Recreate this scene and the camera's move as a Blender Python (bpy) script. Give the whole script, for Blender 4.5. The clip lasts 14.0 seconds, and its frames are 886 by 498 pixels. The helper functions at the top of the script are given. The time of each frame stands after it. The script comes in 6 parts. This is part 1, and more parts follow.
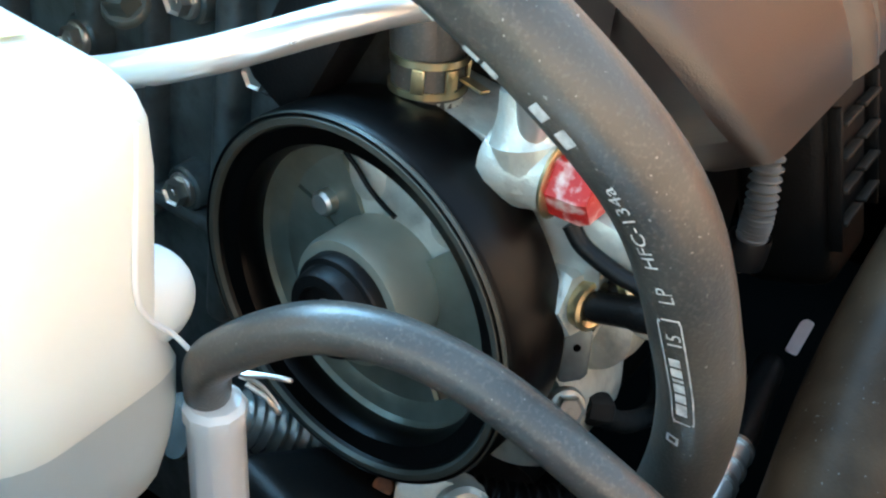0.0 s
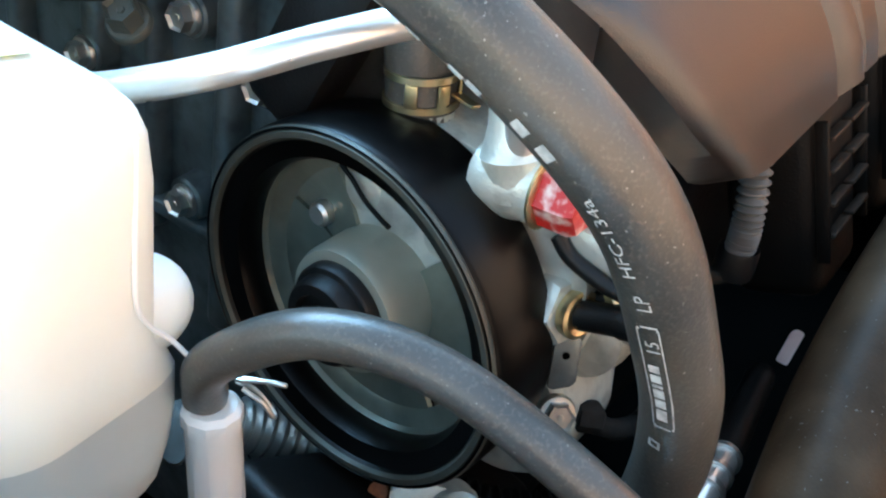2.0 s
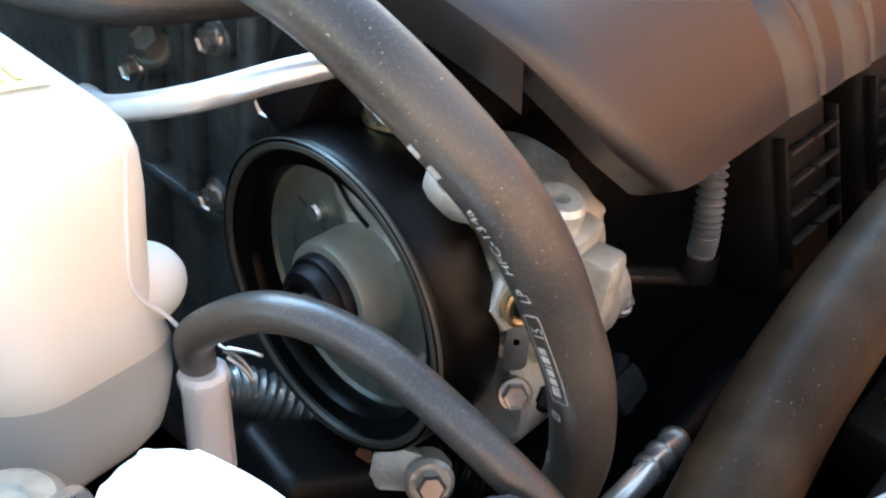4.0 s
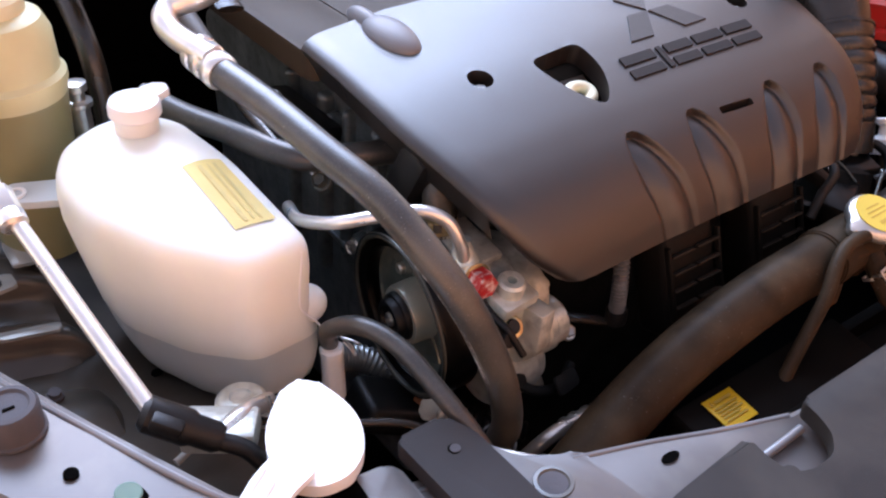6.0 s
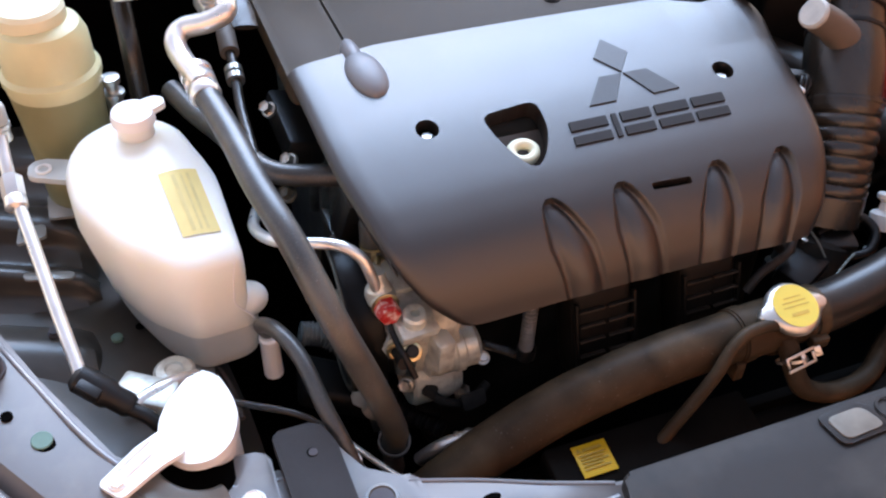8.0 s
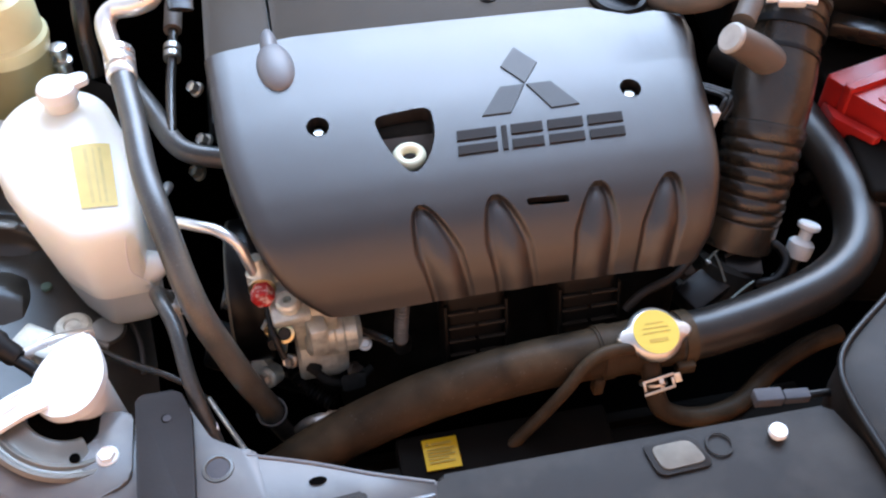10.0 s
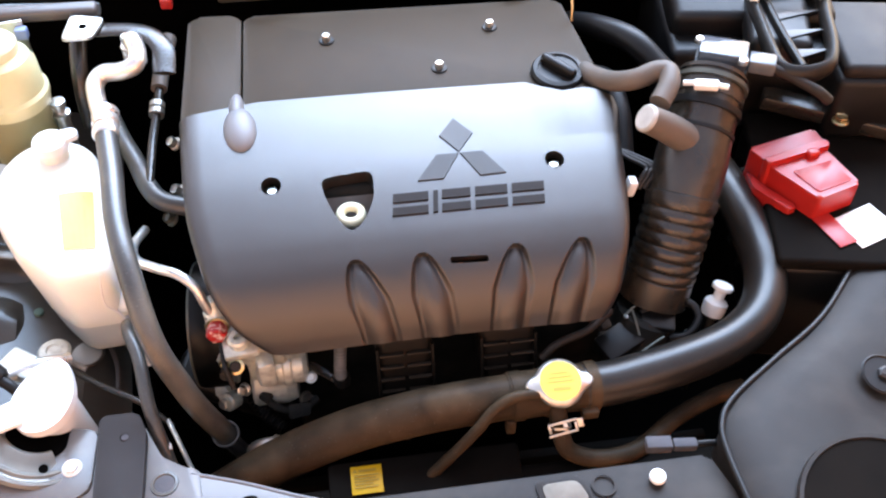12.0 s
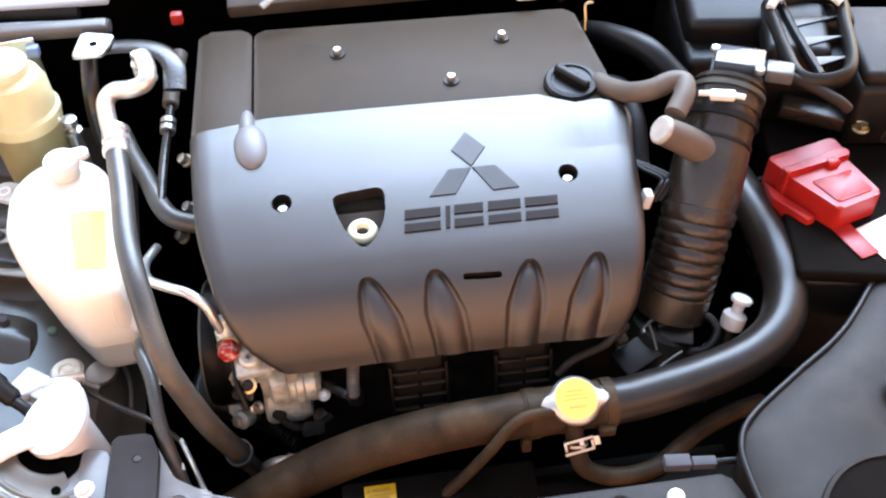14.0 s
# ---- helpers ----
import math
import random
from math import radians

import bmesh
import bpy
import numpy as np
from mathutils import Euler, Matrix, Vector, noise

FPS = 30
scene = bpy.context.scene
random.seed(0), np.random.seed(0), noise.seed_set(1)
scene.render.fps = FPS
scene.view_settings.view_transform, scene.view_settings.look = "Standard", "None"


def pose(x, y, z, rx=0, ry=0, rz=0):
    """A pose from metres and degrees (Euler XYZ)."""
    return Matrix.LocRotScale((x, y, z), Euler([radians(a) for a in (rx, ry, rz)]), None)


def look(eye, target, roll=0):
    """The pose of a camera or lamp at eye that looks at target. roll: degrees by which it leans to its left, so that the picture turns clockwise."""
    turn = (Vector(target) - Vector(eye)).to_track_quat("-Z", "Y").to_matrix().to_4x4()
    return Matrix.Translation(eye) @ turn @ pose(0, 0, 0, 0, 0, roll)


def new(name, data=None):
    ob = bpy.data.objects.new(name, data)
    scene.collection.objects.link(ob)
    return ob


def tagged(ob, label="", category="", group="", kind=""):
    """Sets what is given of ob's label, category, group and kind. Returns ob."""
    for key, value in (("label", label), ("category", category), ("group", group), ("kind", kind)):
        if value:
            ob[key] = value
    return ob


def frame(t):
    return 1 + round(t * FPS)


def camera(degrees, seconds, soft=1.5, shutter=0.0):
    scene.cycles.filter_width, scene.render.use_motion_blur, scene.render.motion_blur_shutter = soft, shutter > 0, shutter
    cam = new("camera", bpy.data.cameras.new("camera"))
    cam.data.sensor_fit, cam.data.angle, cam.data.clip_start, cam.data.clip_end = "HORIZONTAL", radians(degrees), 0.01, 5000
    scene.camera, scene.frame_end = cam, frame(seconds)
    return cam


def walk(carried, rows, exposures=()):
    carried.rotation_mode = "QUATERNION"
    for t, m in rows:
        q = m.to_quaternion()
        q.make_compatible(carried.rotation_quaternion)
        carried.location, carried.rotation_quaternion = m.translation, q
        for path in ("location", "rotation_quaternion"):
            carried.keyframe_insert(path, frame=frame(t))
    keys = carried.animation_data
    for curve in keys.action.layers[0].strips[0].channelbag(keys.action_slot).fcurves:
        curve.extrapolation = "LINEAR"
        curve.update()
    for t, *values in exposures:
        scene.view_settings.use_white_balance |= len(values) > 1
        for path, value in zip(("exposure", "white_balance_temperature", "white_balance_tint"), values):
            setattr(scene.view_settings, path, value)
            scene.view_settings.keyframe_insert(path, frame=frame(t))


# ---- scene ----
cam = camera(49.9, 14.0, soft=2.2)
PATH = [
    (0, (-0.456, -0.204, 0.887), (0.953, 0.695, -0.211), 6.0),
    (0.5, (-0.458, -0.205, 0.888), (0.951, 0.701, -0.205), 6.1),
    (1, (-0.459, -0.206, 0.888), (0.951, 0.702, -0.202), 6.3),
    (1.5, (-0.458, -0.208, 0.891), (0.952, 0.703, -0.196), 5.9),
    (2, (-0.46, -0.212, 0.892), (0.952, 0.706, -0.187), 5.9),
    (2.5, (-0.463, -0.214, 0.892), (0.947, 0.711, -0.184), 6.0),
    (3, (-0.467, -0.219, 0.893), (0.94, 0.715, -0.177), 6.2),
    (3.5, (-0.464, -0.24, 0.905), (0.897, 0.755, -0.171), 5.0),
    (3.7, (-0.459, -0.251, 0.91), (0.869, 0.776, -0.178), 4.4),
    (5.8, (-0.57, -0.508, 1.146), (0.434, 0.777, -0.012), 1.9),
    (6, (-0.575, -0.525, 1.173), (0.399, 0.776, 0.008), 1.4),
    (6.3, (-0.572, -0.555, 1.219), (0.338, 0.768, 0.026), 0.7),
    (6.5, (-0.569, -0.564, 1.244), (0.314, 0.748, 0.019), 1.2),
    (6.8, (-0.551, -0.588, 1.272), (0.278, 0.747, -0.024), 0.7),
    (7, (-0.528, -0.605, 1.287), (0.232, 0.746, 0.023), 1.1),
    (7.2, (-0.505, -0.624, 1.301), (0.203, 0.74, 0.001), 1.7),
    (7.5, (-0.461, -0.637, 1.31), (0.171, 0.732, -0.005), 1.5),
    (7.8, (-0.412, -0.647, 1.319), (0.153, 0.734, 0.015), 0.3),
    (8, (-0.386, -0.638, 1.332), (0.16, 0.735, -0.016), 1.5),
    (8.5, (-0.319, -0.647, 1.351), (0.167, 0.711, -0.035), 2.4),
    (8.7, (-0.301, -0.655, 1.35), (0.187, 0.712, -0.027), 1.7),
    (10.8, (-0.127, -0.711, 1.464), (0.065, 0.612, -0.023), 0.4),
    (11, (-0.121, -0.721, 1.476), (0.086, 0.623, 0.009), 1.0),
    (11.5, (-0.1, -0.744, 1.498), (0.101, 0.618, 0.047), 0.6),
    (12, (-0.076, -0.749, 1.517), (0.118, 0.624, 0.076), -0.1),
    (12.5, (-0.054, -0.752, 1.522), (0.067, 0.624, 0.075), -1.5),
    (13, (-0.054, -0.757, 1.529), (0.065, 0.615, 0.078), 0.0),
    (13.2, (-0.061, -0.762, 1.527), (0.063, 0.622, 0.07), 0.0),
    (13.5, (-0.049, -0.757, 1.52), (0.08, 0.632, 0.087), 0.2),
    (14, (-0.066, -0.732, 1.518), (0.087, 0.651, 0.081), -1.9),
]
EXPOSURES = [(0.0, 2.85, 7500, -8), (1.0, 2.85, 7600, -6), (2.5, 2.85, 7800, -1), (3.7, 2.78, 8200, 5), (5.8, 1.71, 10700, 35), (8.7, 1.65, 10300, 25), (11.0, 2.09, 10900, 24), (12.0, 2.37, 11300, 27), (14.0, 2.41, 11300, 25)]
walk(cam, [(t, look(eye, target, roll)) for t, eye, target, roll in PATH], EXPOSURES)

# ---- world, sun, exposure ----
world = bpy.data.worlds.new("world")
scene.world = world
world.use_nodes = True
wn = world.node_tree.nodes
sky = wn.new("ShaderNodeTexSky")
sky.sky_type, sky.sun_disc = "NISHITA", False
sky.sun_elevation, sky.sun_rotation = radians(41), radians(18)
world.node_tree.links.new(sky.outputs[0], wn["Background"].inputs[0])
wn["Background"].inputs[1].default_value = 0.15
# Broad blue sun lamp, added to stand in for a bright patch of sky.
sun_data = bpy.data.lights.new("sun", "SUN")
sun_data.energy, sun_data.angle, sun_data.color = 3.9, radians(52), (0.15, 0.47, 1.0)
sun = new("sun", sun_data)
sun.matrix_world = look((0.78, 2.45, 2.75), (0, 0, 0.5))


# ---- materials ----
def material(name, color, rough=0.5, metal=0.0, var=0.15, scale=60.0, bump=0.1, bump_scale=400.0, tint=None, spots=0.0,
             transmission=0.0, subsurface=0.0, coat=0.0, specks=0.0, spot_color=(0.35, 0.27, 0.18), spot_scale=90.0, ior=1.45, spec=0.5, dusty=0.0):
    m = bpy.data.materials.new(name)
    m.use_nodes = True
    nt = m.node_tree
    b = nt.nodes["Principled BSDF"]
    b.inputs["Metallic"].default_value = metal
    b.inputs["IOR"].default_value = ior
    b.inputs["Specular IOR Level"].default_value = spec
    tex = nt.nodes.new("ShaderNodeTexCoord")
    n1 = nt.nodes.new("ShaderNodeTexNoise")
    n1.inputs["Scale"].default_value, n1.inputs["Detail"].default_value = scale, 6.0
    nt.links.new(tex.outputs["Object"], n1.inputs["Vector"])
    ramp = nt.nodes.new("ShaderNodeMapRange")
    ramp.inputs["From Min"].default_value, ramp.inputs["From Max"].default_value = 0.3, 0.7
    nt.links.new(n1.outputs[0], ramp.inputs["Value"])
    mix = nt.nodes.new("ShaderNodeMix")
    mix.data_type = "RGBA"
    dark = [c * (1 - var) for c in color]
    light = [min(1.0, c * (1 + var)) for c in (tint or color)]
    mix.inputs["A"].default_value, mix.inputs["B"].default_value = (*dark, 1), (*light, 1)
    nt.links.new(ramp.outputs[0], mix.inputs["Factor"])
    out = mix.outputs["Result"]
    if spots > 0:
        n3 = nt.nodes.new("ShaderNodeTexNoise")
        n3.inputs["Scale"].default_value, n3.inputs["Detail"].default_value = spot_scale, 8.0
        nt.links.new(tex.outputs["Object"], n3.inputs["Vector"])
        r3 = nt.nodes.new("ShaderNodeMapRange")
        r3.inputs["From Min"].default_value, r3.inputs["From Max"].default_value = 0.48, 0.72
        r3.inputs["To Max"].default_value = spots
        nt.links.new(n3.outputs[0], r3.inputs["Value"])
        mix2 = nt.nodes.new("ShaderNodeMix")
        mix2.data_type = "RGBA"
        mix2.inputs["B"].default_value = (*spot_color, 1)
        nt.links.new(r3.outputs[0], mix2.inputs["Factor"])
        nt.links.new(out, mix2.inputs["A"])
        out = mix2.outputs["Result"]
    if specks > 0:
        n4 = nt.nodes.new("ShaderNodeTexNoise")
        n4.inputs["Scale"].default_value, n4.inputs["Detail"].default_value = 650.0, 1.0
        nt.links.new(tex.outputs["Object"], n4.inputs["Vector"])
        r4 = nt.nodes.new("ShaderNodeMapRange")
        r4.inputs["From Min"].default_value, r4.inputs["From Max"].default_value = 0.735, 0.78
        r4.inputs["To Max"].default_value = specks
        nt.links.new(n4.outputs[0], r4.inputs["Value"])
        mix4 = nt.nodes.new("ShaderNodeMix")
        mix4.data_type = "RGBA"
        mix4.inputs["B"].default_value = (0.26, 0.25, 0.23, 1)
        nt.links.new(r4.outputs[0], mix4.inputs["Factor"])
        nt.links.new(out, mix4.inputs["A"])
        out = mix4.outputs["Result"]
    if dusty > 0:
        # fine pale dust in the grain
        n5 = nt.nodes.new("ShaderNodeTexNoise")
        n5.inputs["Scale"].default_value, n5.inputs["Detail"].default_value = 900.0, 4.0
        nt.links.new(tex.outputs["Object"], n5.inputs["Vector"])
        r5 = nt.nodes.new("ShaderNodeMapRange")
        r5.inputs["From Min"].default_value, r5.inputs["From Max"].default_value = 0.52, 0.70
        r5.inputs["To Max"].default_value = dusty
        nt.links.new(n5.outputs[0], r5.inputs["Value"])
        mix5 = nt.nodes.new("ShaderNodeMix")
        mix5.data_type = "RGBA"
        mix5.inputs["B"].default_value = (0.15, 0.135, 0.11, 1)
        nt.links.new(r5.outputs[0], mix5.inputs["Factor"])
        nt.links.new(out, mix5.inputs["A"])
        out = mix5.outputs["Result"]
    nt.links.new(out, b.inputs["Base Color"])
    rr = nt.nodes.new("ShaderNodeMapRange")
    rr.inputs["To Min"].default_value, rr.inputs["To Max"].default_value = max(0.02, rough * 0.92), min(1.0, rough * 1.08)
    nt.links.new(n1.outputs[0], rr.inputs["Value"])
    nt.links.new(rr.outputs[0], b.inputs["Roughness"])
    if bump > 0:
        n2 = nt.nodes.new("ShaderNodeTexNoise")
        n2.inputs["Scale"].default_value, n2.inputs["Detail"].default_value = bump_scale, 4.0
        nt.links.new(tex.outputs["Object"], n2.inputs["Vector"])
        bp = nt.nodes.new("ShaderNodeBump")
        bp.inputs["Strength"].default_value, bp.inputs["Distance"].default_value = bump, 0.001
        nt.links.new(n2.outputs[0], bp.inputs["Height"])
        nt.links.new(bp.outputs[0], b.inputs["Normal"])
    b.inputs["Transmission Weight"].default_value = transmission
    if subsurface:
        b.inputs["Subsurface Weight"].default_value = subsurface
        b.inputs["Subsurface Radius"].default_value = (0.02, 0.02, 0.015)
        b.inputs["Subsurface Scale"].default_value = 1.2
    b.inputs["Coat Weight"].default_value = coat
    return m


COVER = material("cover_plastic", (0.0155, 0.0100, 0.0078), 0.37, var=0.06, scale=25, bump=0.22, bump_scale=1500, ior=1.74)
PLATE = material("plate_plastic", (0.050, 0.031, 0.018), 0.52, spec=0.22, var=0.1, scale=25, bump=0.3, bump_scale=1500)
BADGE = material("badge_plastic", (0.020, 0.017, 0.016), 0.42, var=0.1, bump=0.2, bump_scale=1200)
RUBBER = material("hose_rubber", (0.034, 0.034, 0.032), 0.35, spec=0.85, var=0.3, scale=40, bump=0.16, bump_scale=900, specks=0.8, spots=0.6, spot_color=(0.115, 0.095, 0.071), spot_scale=14, dusty=0.3)
RUBBER2 = material("coolant_hose_rubber", (0.037, 0.0225, 0.0138), 0.46, spec=0.09, var=0.35, scale=30, bump=0.15, bump_scale=700, specks=0.4, spots=0.6, spot_color=(0.11, 0.066, 0.038), spot_scale=18)
RUBBER3 = material("clean_coolant_hose_rubber", (0.015, 0.0115, 0.0095), 0.34, spec=0.5, var=0.3, scale=30, bump=0.12, bump_scale=700, specks=0.3, spots=0.3, spot_color=(0.05, 0.034, 0.022), spot_scale=14)
BLACK = material("black_plastic", (0.0065, 0.006, 0.006), 0.42, var=0.25, scale=40, bump=0.2, bump_scale=900, spec=0.35)
SATIN = material("satin_black_steel", (0.0018, 0.0014, 0.0013), 0.33, metal=0.0, var=0.2, scale=60, bump=0.06, bump_scale=600, spec=0.22)
RIM = material("bare_pulley_steel", (0.085, 0.088, 0.074), 0.36, metal=0.4, var=0.2, scale=50, bump=0.15, bump_scale=500)
ALLOY = material("cast_alloy", (0.60, 0.62, 0.56), 0.30, metal=0.4, var=0.22, scale=35, bump=0.6, bump_scale=260, spots=0.45, spot_color=(0.13, 0.13, 0.11))
DARKALLOY = material("grimy_block_alloy", (0.15, 0.18, 0.185), 0.34, metal=0.5, var=0.35, scale=30, bump=0.5, bump_scale=160, spots=0.5, spot_color=(0.035, 0.035, 0.035))
ZINC = material("zinc_steel", (0.6, 0.58, 0.54), 0.3, metal=0.9, var=0.15, scale=80, bump=0.15)
PIPE = material("aluminium_pipe", (0.80, 0.78, 0.74), 0.28, metal=0.8, var=0.1, scale=40, bump=0.1)
GOLD = material("yellow_zinc", (0.56, 0.46, 0.27), 0.28, metal=0.95, var=0.25, scale=80, bump=0.1)
WHITE = material("tank_polyethylene", (0.83, 0.835, 0.755), 0.38, var=0.03, scale=20, bump=0.15, bump_scale=120, subsurface=0.5)
FLUID = material("tank_below_fluid_line", (0.53, 0.58, 0.565), 0.38, var=0.06, scale=20, bump=0.15, bump_scale=120, subsurface=0.15)
CAPWHITE = material("white_cap_plastic", (0.86, 0.85, 0.82), 0.35, var=0.03, scale=20, bump=0.1, bump_scale=200)
RUNNER = material("runner_plastic", (0.007, 0.0052, 0.0042), 0.5, spec=0.15, var=0.25, scale=30, bump=0.3, bump_scale=700)
AMBER = material("tank_below_oil_line", (0.26, 0.235, 0.12), 0.4, var=0.1, scale=18, bump=0.15, bump_scale=150, subsurface=0.15)
YELLOWTANK = material("yellowed_tank", (0.62, 0.58, 0.34), 0.4, var=0.1, scale=18, bump=0.15, bump_scale=150, subsurface=0.2)
PAINT = material("primer_grey_paint", (0.118, 0.102, 0.096), 0.34, var=0.08, scale=18, bump=0.06, bump_scale=120, spec=0.48, spots=0.2, spot_color=(0.24, 0.21, 0.17), spot_scale=40)
GREYPLASTIC = material("grey_panel_plastic", (0.0185, 0.0145, 0.0128), 0.5, spec=0.2, var=0.12, scale=22, bump=0.35, bump_scale=1300, spots=0.14, spot_color=(0.15, 0.125, 0.10), spot_scale=16)
LABELY = material("yellow_label", (0.62, 0.32, 0.008), 0.5, var=0.05, scale=40, bump=0.0)
LABELP = material("pale_yellow_label", (0.74, 0.56, 0.20), 0.5, var=0.06, scale=40, bump=0.0)
LABELO = material("cap_label", (0.66, 0.46, 0.075), 0.5, var=0.05, scale=40, bump=0.0)
LABELW = material("white_label", (0.8, 0.76, 0.72), 0.5, var=0.05, scale=40, bump=0.0)
INK = material("label_ink", (0.36, 0.20, 0.015), 0.6, var=0.05, bump=0.0)
PRINT = material("white_hose_print", (0.42, 0.43, 0.42), 0.6, var=0.35, scale=300, bump=0.0)
RED = material("red_plastic", (0.45, 0.021, 0.018), 0.34, var=0.12, scale=30, bump=0.2, bump_scale=700)
REDPAINT = material("red_marker_paint", (0.50, 0.02, 0.02), 0.35, var=0.1, scale=200, bump=0.2, spots=1.0, spot_color=(0.8, 0.74, 0.68), spot_scale=150)
SHINYCONDUIT = material("shiny_conduit", (0.5, 0.52, 0.5), 0.25, metal=0.6, var=0.2, scale=60, bump=0.1)
GREYCONDUIT = material("dusty_grey_conduit", (0.10, 0.10, 0.098), 0.4, var=0.3, scale=60, bump=0.1)
DUCT = material("intake_duct_rubber", (0.021, 0.0165, 0.013), 0.26, spec=0.7, var=0.25, scale=22, bump=0.35, bump_scale=500, spots=0.3, spot_color=(0.06, 0.044, 0.028), spot_scale=20)
GREENCAP = material("green_plug", (0.12, 0.215, 0.175), 0.6, var=0.1, bump=0.1, spec=0.2)
GALV = material("bright_folded_steel", (0.33, 0.32, 0.29), 0.32, metal=0.2, var=0.12, scale=20, bump=0.06, bump_scale=200, spec=0.6, spots=0.2, spot_color=(0.16, 0.14, 0.12), spot_scale=25)
AIRBOX = material("dusty_air_box_plastic", (0.0125, 0.0112, 0.0100), 0.36, var=0.2, scale=20, bump=0.2, bump_scale=500, spec=0.35)
PANE = material("pale_windscreen_edge", (0.36, 0.42, 0.48), 0.2, var=0.08, scale=10, bump=0.0, spec=0.6)
# Glossy and paler than the rail: part of the edge highlight is in the colour.
EDGE = material("glossy_lit_rail_edge", (0.16, 0.15, 0.15), 0.3, var=0.06, scale=18, bump=0.05, bump_scale=200, spec=0.6, coat=0.4)
BREATHER = material("faded_brown_rubber", (0.12, 0.094, 0.078), 0.5, var=0.15, scale=30, bump=0.2, bump_scale=500, spec=0.3)
BRACKET = material("bracket_plastic", (0.030, 0.0255, 0.025), 0.65, var=0.1, scale=25, bump=0.25, bump_scale=900, spec=0.2)
PUMP = material("dull_pump_casting", (0.50, 0.51, 0.45), 0.38, metal=0.25, var=0.3, scale=40, bump=0.6, bump_scale=260, spots=0.45, spot_color=(0.09, 0.08, 0.065))
# Lighter than the runner: light on the rib tops is put into the colour.
RIB = material("lit_rib_plastic", (0.022, 0.016, 0.012), 0.5, var=0.5, scale=40, bump=0.2, spec=0.2)
# Matt and darker than the cover, for the shade on the letters' side walls.
LETTER = material("shaded_letter_plastic", (0.014, 0.010, 0.0085), 0.6, var=0.1, bump=0.2, bump_scale=900, spec=0.25)
SHROUD = material("matt_shroud_plastic", (0.0065, 0.0048, 0.0038), 0.8, var=0.25, scale=25, bump=0.2, bump_scale=600, spec=0.06)
# Cover plastic made paler: the sky's reflection on the bulge is in the colour.
BUMP = material("sheen_bulge_plastic", (0.15, 0.15, 0.155), 0.5, var=0.06, scale=25, bump=0.15, bump_scale=1500, ior=1.6)
# Dark alloy: the shade in the gaps round the block is put into its colour.
DEEPALLOY = material("shaded_alloy", (0.018, 0.018, 0.017), 0.6, var=0.5, scale=25, bump=0.6, bump_scale=200, spec=0.1)
# Dusty paint, darkened so that its colour also holds the recess shade.
DUST = material("dusty_shaded_paint", (0.062, 0.051, 0.042), 0.30, var=0.35, scale=14, bump=0.2, bump_scale=60, spec=0.6, spots=0.5, spot_color=(0.022, 0.018, 0.015), spot_scale=12)
STOP = material("grey_stop_rubber", (0.085, 0.08, 0.085), 0.75, var=0.15, scale=40, bump=0.3, bump_scale=500, spec=0.15)
# Ground out of view; its reddish colour is chosen to bounce warm light.
GROUND = material("warm_bounce_ground", (0.43, 0.25, 0.155), 0.85, var=0.2, scale=3, bump=0.5, bump_scale=60, spots=0.3, spot_scale=2.0)
# Near-black: the deep shade of the bay and of holes is in the colour.
BAY = material("shaded_bay_black", (0.0014, 0.0012, 0.0011), 0.85, var=0.3, scale=15, bump=0.2, bump_scale=200, spec=0.02)
GLASS = material("headlamp_lens", (0.55, 0.6, 0.66), 0.12, var=0.05, scale=10, bump=0.0, coat=0.5)
RIMPALE = material("pale_machined_steel", (0.40, 0.42, 0.35), 0.34, metal=0.4, var=0.12, scale=40, bump=0.15, bump_scale=300)
WEB = material("pulley_web_steel", (0.205, 0.235, 0.20), 0.34, metal=0.45, var=0.25, scale=40, bump=0.2, bump_scale=300, spots=0.45, spot_color=(0.07, 0.08, 0.07), spot_scale=30)
# Colour of the added walls out of view, saturated for warm bounce light.
WALL = material("unseen_terracotta_wall", (0.84, 0.385, 0.205), 0.9, var=0.12, scale=2, bump=0.4, bump_scale=40)
HOOD = material("bonnet_underside_paint", (0.13, 0.095, 0.07), 0.5, var=0.1, scale=8, bump=0.2, bump_scale=80)


# ---- building helpers ----
def thing(name, label, category, loc=(0, 0, 0), group="", kind=""):
    ob = new(name)
    ob.location = loc
    ob.empty_display_size = 0.01
    return tagged(ob, label, category, group, kind)


def part(name, bm, mat, parent=None, label="", smooth=True, sharp=35):
    bmesh.ops.recalc_face_normals(bm, faces=bm.faces)
    if smooth:
        for f in bm.faces:
            f.smooth = True
        for e in bm.edges:
            if len(e.link_faces) == 2 and e.calc_face_angle(0) > radians(sharp):
                e.smooth = False
    me = bpy.data.meshes.new(name)
    bm.to_mesh(me)
    bm.free()
    for m in mat if isinstance(mat, (list, tuple)) else (mat,):
        me.materials.append(m)
    ob = new(name, me)
    if parent is not None:
        ob.parent = parent
        off = Vector((0, 0, 0))
        p = parent
        while p is not None:
            off += p.location
            p = p.parent
        ob.location = -off
    return tagged(ob, label)


def spline(pts, n=10):
    p = [Vector(q) for q in pts]
    p = [p[0] * 2 - p[1]] + p + [p[-1] * 2 - p[-2]]
    out = []
    for i in range(1, len(p) - 2):
        a, b, c, d = p[i - 1:i + 3]
        for k in range(n):
            u = k / n
            out.append(0.5 * (2 * b + (c - a) * u + (2 * a - 5 * b + 4 * c - d) * u * u + (3 * b - a - 3 * c + d) * u ** 3))
    out.append(p[-2])
    return out


